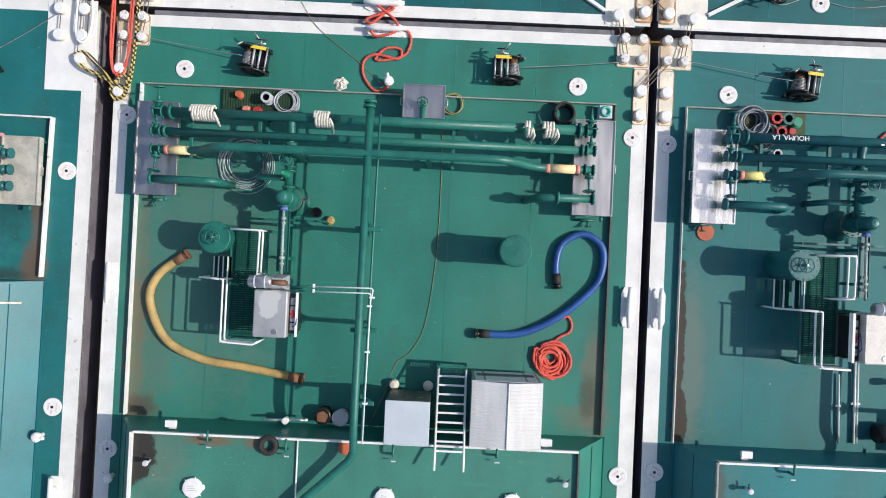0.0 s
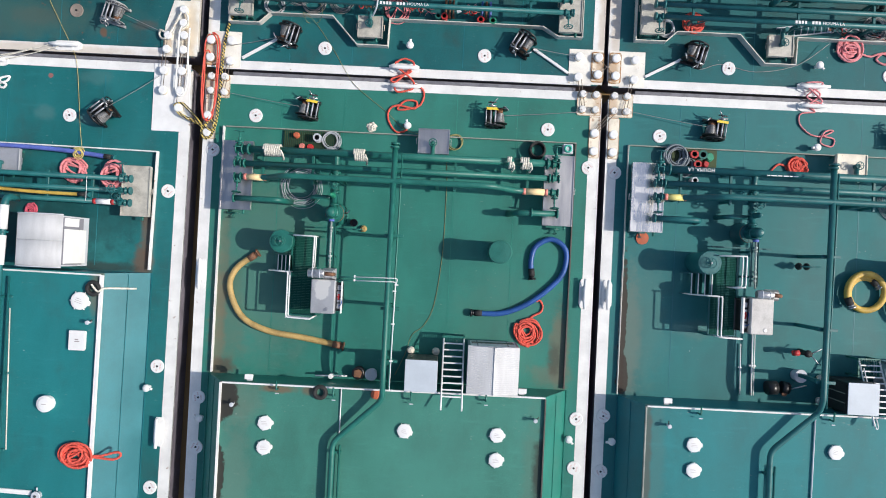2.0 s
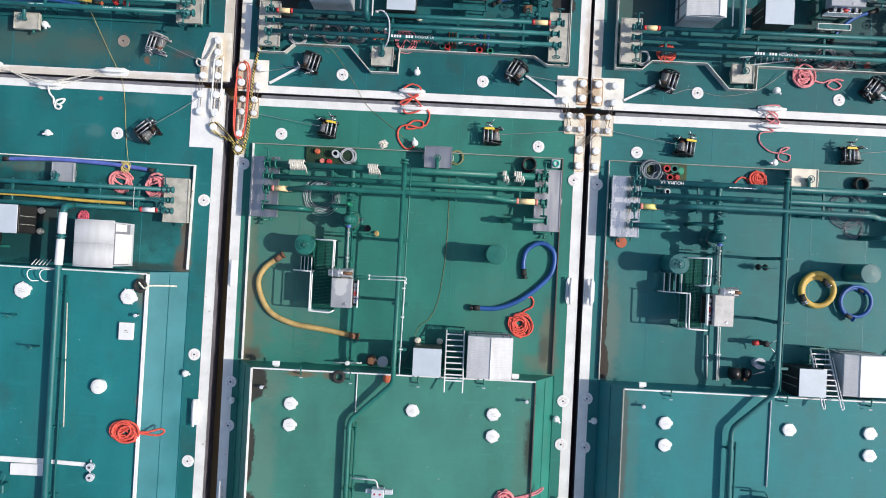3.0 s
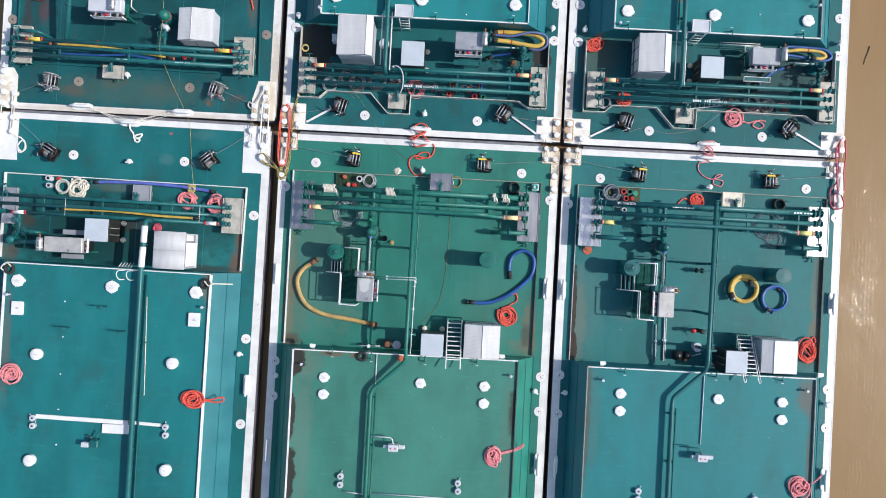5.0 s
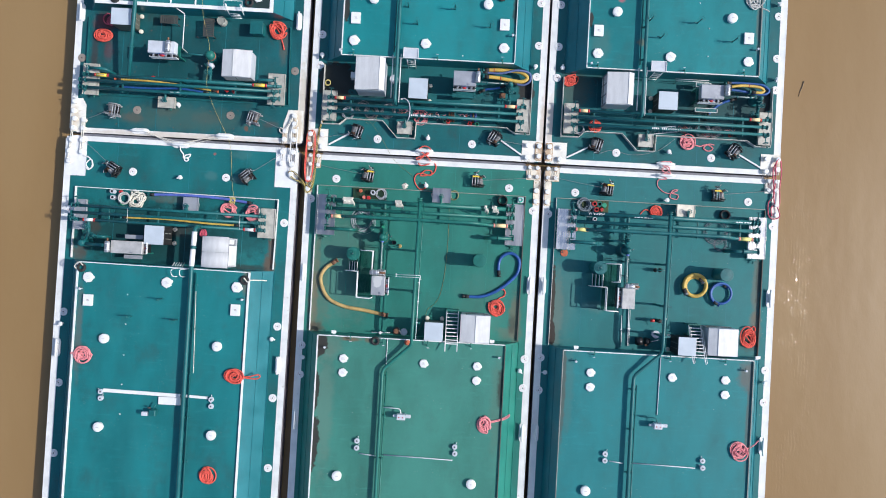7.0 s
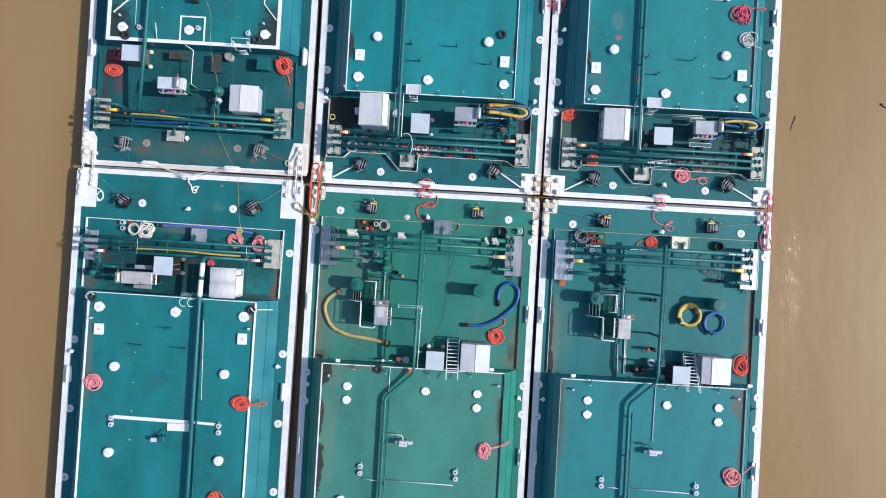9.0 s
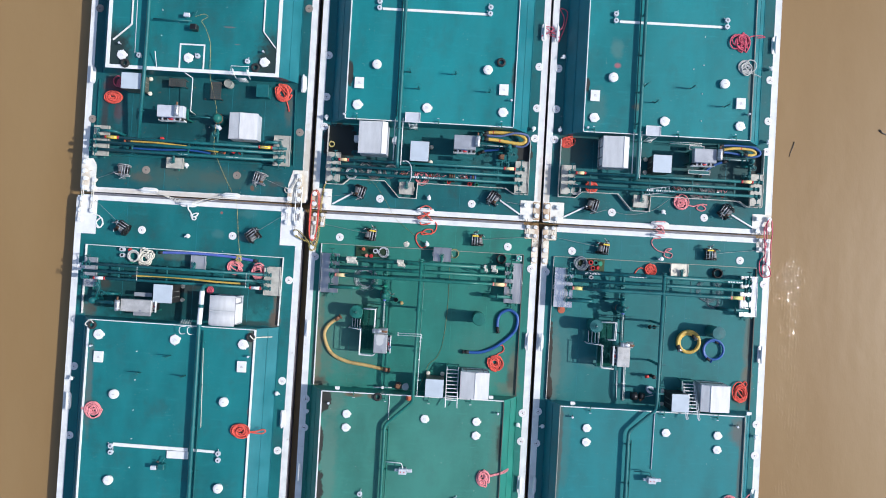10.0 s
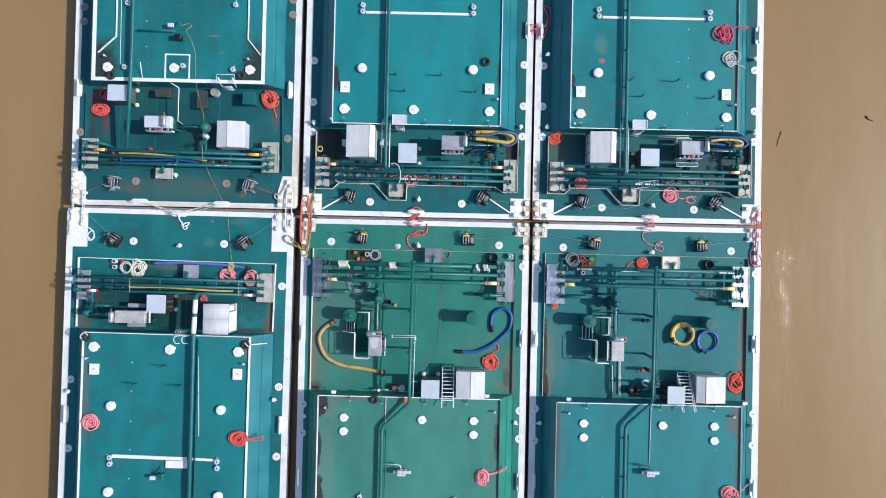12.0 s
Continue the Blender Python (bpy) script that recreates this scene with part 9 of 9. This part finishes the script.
        part("arm", rod((0.3, 0.2, 0.4), (0.45, 0.6, 0.35), 0.04, 8), PIPE_T, c)
        part("reach", rod((0.1, 0.3 + 0.8 * u, 0.35), (-2.6 if s > 0 else -0.1, 0.33 + 0.8 * u, 0.35), 0.05, 8), PIPE_T if s > 0 else DARKGREY, c)
    # low drain elbows along the trunk edges
    d = thing("drain_elbow", (1.00, -12.88, TOP), "green drain elbow with small valve", "drain", "trunk drain elbows")
    part("elbow", sweep(bent([(0, 0.5, 0.3), (0, 0.15, 0.3), (0, 0.15, 0)], 0.08), 0.035, 8), PIPE, d)
    part("tap", box(-0.05, -0.02, 0.2, 0.09, 0.015, 0.23), GREYWHITE, d)
    for x, y in ((-2.01, -12.88), (3.91, -12.78), (12.23, -12.88), (17.35, -12.88), (21.06, -12.88), (-4.22, -12.73), (0.60, 6.97), (17.32, 6.97), (21.32, 7.02), (-5.11, 7.02), (11.46, 7.02), (5.00, 7.02)):
        copy_thing(d, pose(x, y, TOP, 0, 0, 0 if y < 0 else 180))
    # fittings of the outer barges
    t = thing("boarding_rail", (-16.5, -8.62, TOP), "white curved boarding rails at trunk ladder", "handrail", "boarding rails")
    for s in (0.1, 0.66):
        part("rail", sweep(curve([(s + 0.18, 0.12, 0.05), (s - 0.04, 0.1, 0.4), (s - 0.12, -0.12, 0.45), (s - 0.04, -0.38, 0.3), (s + 0.14, -0.4, 0.03)], 5), 0.021, 8), CLEAN, t)
    for k in range(5):
        part("rung", rod((-0.1 + k * 0.17, 0.3, 0.05), (-0.1 + k * 0.17, 0.55, -0.3), 0.02, 6), CLEAN, t)
    t = thing("boarding_rail", (-13.4, 9.3, TOP), "white boarding rails and ladder at trunk edge", "handrail", "boarding rails")
    part("gate", sweep([(-0.62, -0.05, 0.0), (-0.62, -0.03, 0.45), (-0.62, 0.5, 0.45), (0.62, 0.5, 0.45), (0.62, -0.03, 0.45), (0.62, -0.05, 0.0)], 0.022, 6), CLEAN, t)
    for s in (-0.5, 0.5):
        part("rail", sweep(curve([(s - 0.08, 0.1, 0.06), (s - 0.04, 0.28, 0.42), (s + 0.06, 0.2, 0.5), (s + 0.1, -0.1, 0.3), (s + 0.05, -0.18, -0.3)], 5), 0.028, 8), CLEAN, t)
    for k in range(4):
        part("rung", rod((-0.38, -0.2 - k * 0.03, -0.1 - k * 0.2), (0.3, -0.2 - k * 0.03, -0.1 - k * 0.2), 0.02, 6), CLEAN, t)
    wl = wall([(-21.3, 60), (-21.3, 12.44), (-22.55, 11.27)], TOP, TOP + 0.1, 0.07)
    solo("spill_coaming", wl, WHITE, (0, 0, 0), "white spill coaming on the trunk deck", "coaming", "trunk spill coamings", "structure")
    solo("spill_coaming", wall([(-11.1, 11.32), (-12.0, 12.42), (-12.0, 60)], TOP, TOP + 0.1, 0.07), WHITE, (0, 0, 0), "white spill coaming on the trunk deck", "coaming", "trunk spill coamings", "structure")
    solo("painted_frame", wall([(-17.8, 9.56), (-17.8, 11.25), (-16.11, 11.25), (-16.11, 9.56)], TOP, TOP + 0.03, 0.1), CLEAN, (0, 0, 0), "white painted frame round a hatch", "deck marking", kind="structure")
    solo("white_pole", rod((0, 0, 0.02), (0.03, 1.05, 0.5), 0.03, 8), CLEAN, (-19.38, 9.47, TOP), "white pole leaning at the trunk edge", "pole")
    solo("white_conduit", sweep(bent([(-0.47, 0.26, 1.52), (0, 0, 1.2), (-0.1, -2.32, 1.0), (-0.1, -2.36, 0.0)], 0.1), 0.03, 8), CLEAN, (-16.9, 8.97, 0), "white conduit pipe on the pump deck", "conduit", "white conduits")
    for x, y, w, d2 in ((-18.2, 8.72, 0.58, 0.26), (-15.42, 8.3, 0.34, 0.6)):
        t = thing("grating_table", (x, y, 0), "dark grating step table on pump deck", "step", "grating step tables")
        part("frame", wall([(-w, -d2), (w, -d2), (w, d2), (-w, d2), (-w, -d2)], 0.6, 0.66, 0.05), DARKGREY, t)
        for k in range(9):
            if w > d2:
                part("bar", box(-w + (k + 0.12) * 2 * w / 9, -d2, 0.61, -w + (k + 0.88) * 2 * w / 9, d2, 0.64), DARKGREY, t)
            else:
                part("bar", box(-w, -d2 + (k + 0.12) * 2 * d2 / 9, 0.61, w, -d2 + (k + 0.88) * 2 * d2 / 9, 0.64), DARKGREY, t)
        for u in (-1, 1):
            for v in (-1, 1):
                part("leg", rod((u * w * 0.9, v * d2 * 0.9, 0), (u * w * 0.9, v * d2 * 0.9, 0.6), 0.03, 6), DARKGREY, t)
    solo("drum", lathe([(0.3, 0), (0.3, 0.5), (0.27, 0.52), (0.25, 0.47), (0, 0.46)], 22), COAM, (-14.64, 8.9, 0), "weathered grey drum standing at the trunk", "drum")
    t = thing("teal_locker", (-12.05, 8.43, 0), "teal box locker on the pump deck", "locker")
    part("body", box(-0.42, -0.42, 0, 0.42, 0.42, 0.8, 0.03), PIPE_T, t)
    part("lid", box(-0.45, -0.45, 0.8, 0.45, 0.45, 0.85, 0.02), PIPE_T, t)
    t = thing("lattice_ladder", (16.4, 2.95, 0.05), "pale aluminium ladder lying under header pipes", "ladder", turn=9)
    for s in (-0.2, 0.2):
        part("side_rail", box(-1.1, s - 0.025, 0, 1.1, s + 0.025, 0.08), GREYWHITE, t)
    for k in range(8):
        part("rung", rod((-1.0 + k * 0.28, -0.2, 0.04), (-0.9 + k * 0.28, 0.2, 0.04), 0.02, 6), GREYWHITE, t)
    for k, (x, y) in enumerate(((-3.3, 5.1), (14.05, 6.0), (-14.6, -7.3))):
        solo("round_lid", lathe([(0, 0), (0.28, 0), (0.3, 0.3), (0.26, 0.34), (0, 0.34)], 22), BLUEGREY if k else GREYWHITE, (x if k else -2.4, y if k else 5.5, 0), "pale grey round drum beside the engine shelter", "drum", "pale drums")
    # dots of the trunk deck studs
    s0 = thing("deck_stud", (-19.55, -10.44, TOP), "small white deck stud on the trunk", "stud", "trunk deck studs")
    part("stud", lathe([(0.036, 0), (0.036, 0.05), (0, 0.065)], 10), CLEAN, s0)
    for x, y in ((-19.55, -12.44), (-19.56, -14.54), (-19.57, -16.54), (-19.58, -18.54), (18.92, 13.77), (18.92, 11.77), (18.22, 11.47), (18.92, 9.77), (18.92, 7.87), (2.30, 7.02), (-15.97, 5.77), (-19.18, 13.57), (-19.18, 11.77)):
        copy_thing(s0, pose(x, y, TOP if abs(y - 5.77) > 0.05 else 0.0))


clutter()

# thin grey hose hung over the headers
t = thing("utility_hose", (-1.7, 3.92, 0), "thin lilac grey hose hung over the header pipes", "hose")
part("tube", sweep(curve([(0, 0, 1.25), (0.2, 0.02, 1.34), (0.42, -0.12, 1.32), (0.56, -0.4, 1.28), (0.6, -0.8, 1.27), (0.57, -1.2, 1.24), (0.46, -1.42, 1.05), (0.35, -1.5, 0.85)], 6), 0.035, 8), LIGHTWIRE, t)
part("coupling", rod((-0.07, 0.0, 1.22), (0.04, 0.0, 1.27), 0.05, 10), CLEAN, t, "white hose coupling")
# long white conduits beside the outer barge's engine
for y in (6.3, 6.42):
    t = thing("white_conduit", (17.04, y, 0), "long thin white conduit on short legs", "conduit", "white conduits")
    part("pipe", rod((0, 0, 0.8), (2.28, 0, 0.8), 0.018, 8), CLEAN, t)
    for u in (0.15, 2.1):
        part("leg", rod((u, 0, 0), (u, 0, 0.8), 0.02, 6), PIPE_T, t)


def scrap_heap(x, y, seed):
    """Loose blocks, shackles and short ends of wire thrown together on deck."""
    rng = random.Random(seed)
    t = thing("scrap_heap", (x, y, 0), "heap of dark shackles, blocks and wire ends", "scrap heap", "scrap heaps under headers")
    for k in range(5):
        px, py, q = rng.uniform(-0.45, 0.45), rng.uniform(-0.22, 0.22), rng.uniform(0, 3)
        part("shackle", ring((px, py, 0.06 + 0.04 * (k % 2)), rng.uniform(0.07, 0.13), 0.022, (math.cos(q) * 0.4, math.sin(q) * 0.4, 1), 14, 6), rng.choice((RUSTY, BLACK, RED, STEEL)), t)
    for k in range(4):
        px, py, q = rng.uniform(-0.5, 0.4), rng.uniform(-0.25, 0.25), rng.uniform(0, 6.3)
        a, b = rng.uniform(0.07, 0.12), rng.uniform(0.05, 0.08)
        part("block", slab([(px + a * math.cos(q + u) * v, py + a * math.sin(q + u) * v) for u, v in ((0, 1), (1.2, 0.8), (3.1, 1.1), (4.4, 0.7))], 0.0, b), rng.choice((RUSTY, BLACK, GREYWHITE, RED)), t)
    for k in range(4):
        px, py = rng.uniform(-0.5, 0.3), rng.uniform(-0.25, 0.2)
        pts = [(px + 0.16 * j + rng.uniform(-0.06, 0.06), py + rng.uniform(-0.14, 0.14), 0.03 + rng.uniform(0, 0.12)) for j in range(5)]
        part("wire_end", sweep(curve(pts, 4), 0.014, 6), rng.choice((WIRE, LIGHTWIRE, PINK_ROPE)), t)


for k, (x, y) in enumerate(((20.9, 3.05), (19.75, 2.95), (17.9, 3.1), (0.6, 3.05), (2.6, 3.15), (-1.6, 3.3))):
    scrap_heap(x, y, 40 + k)
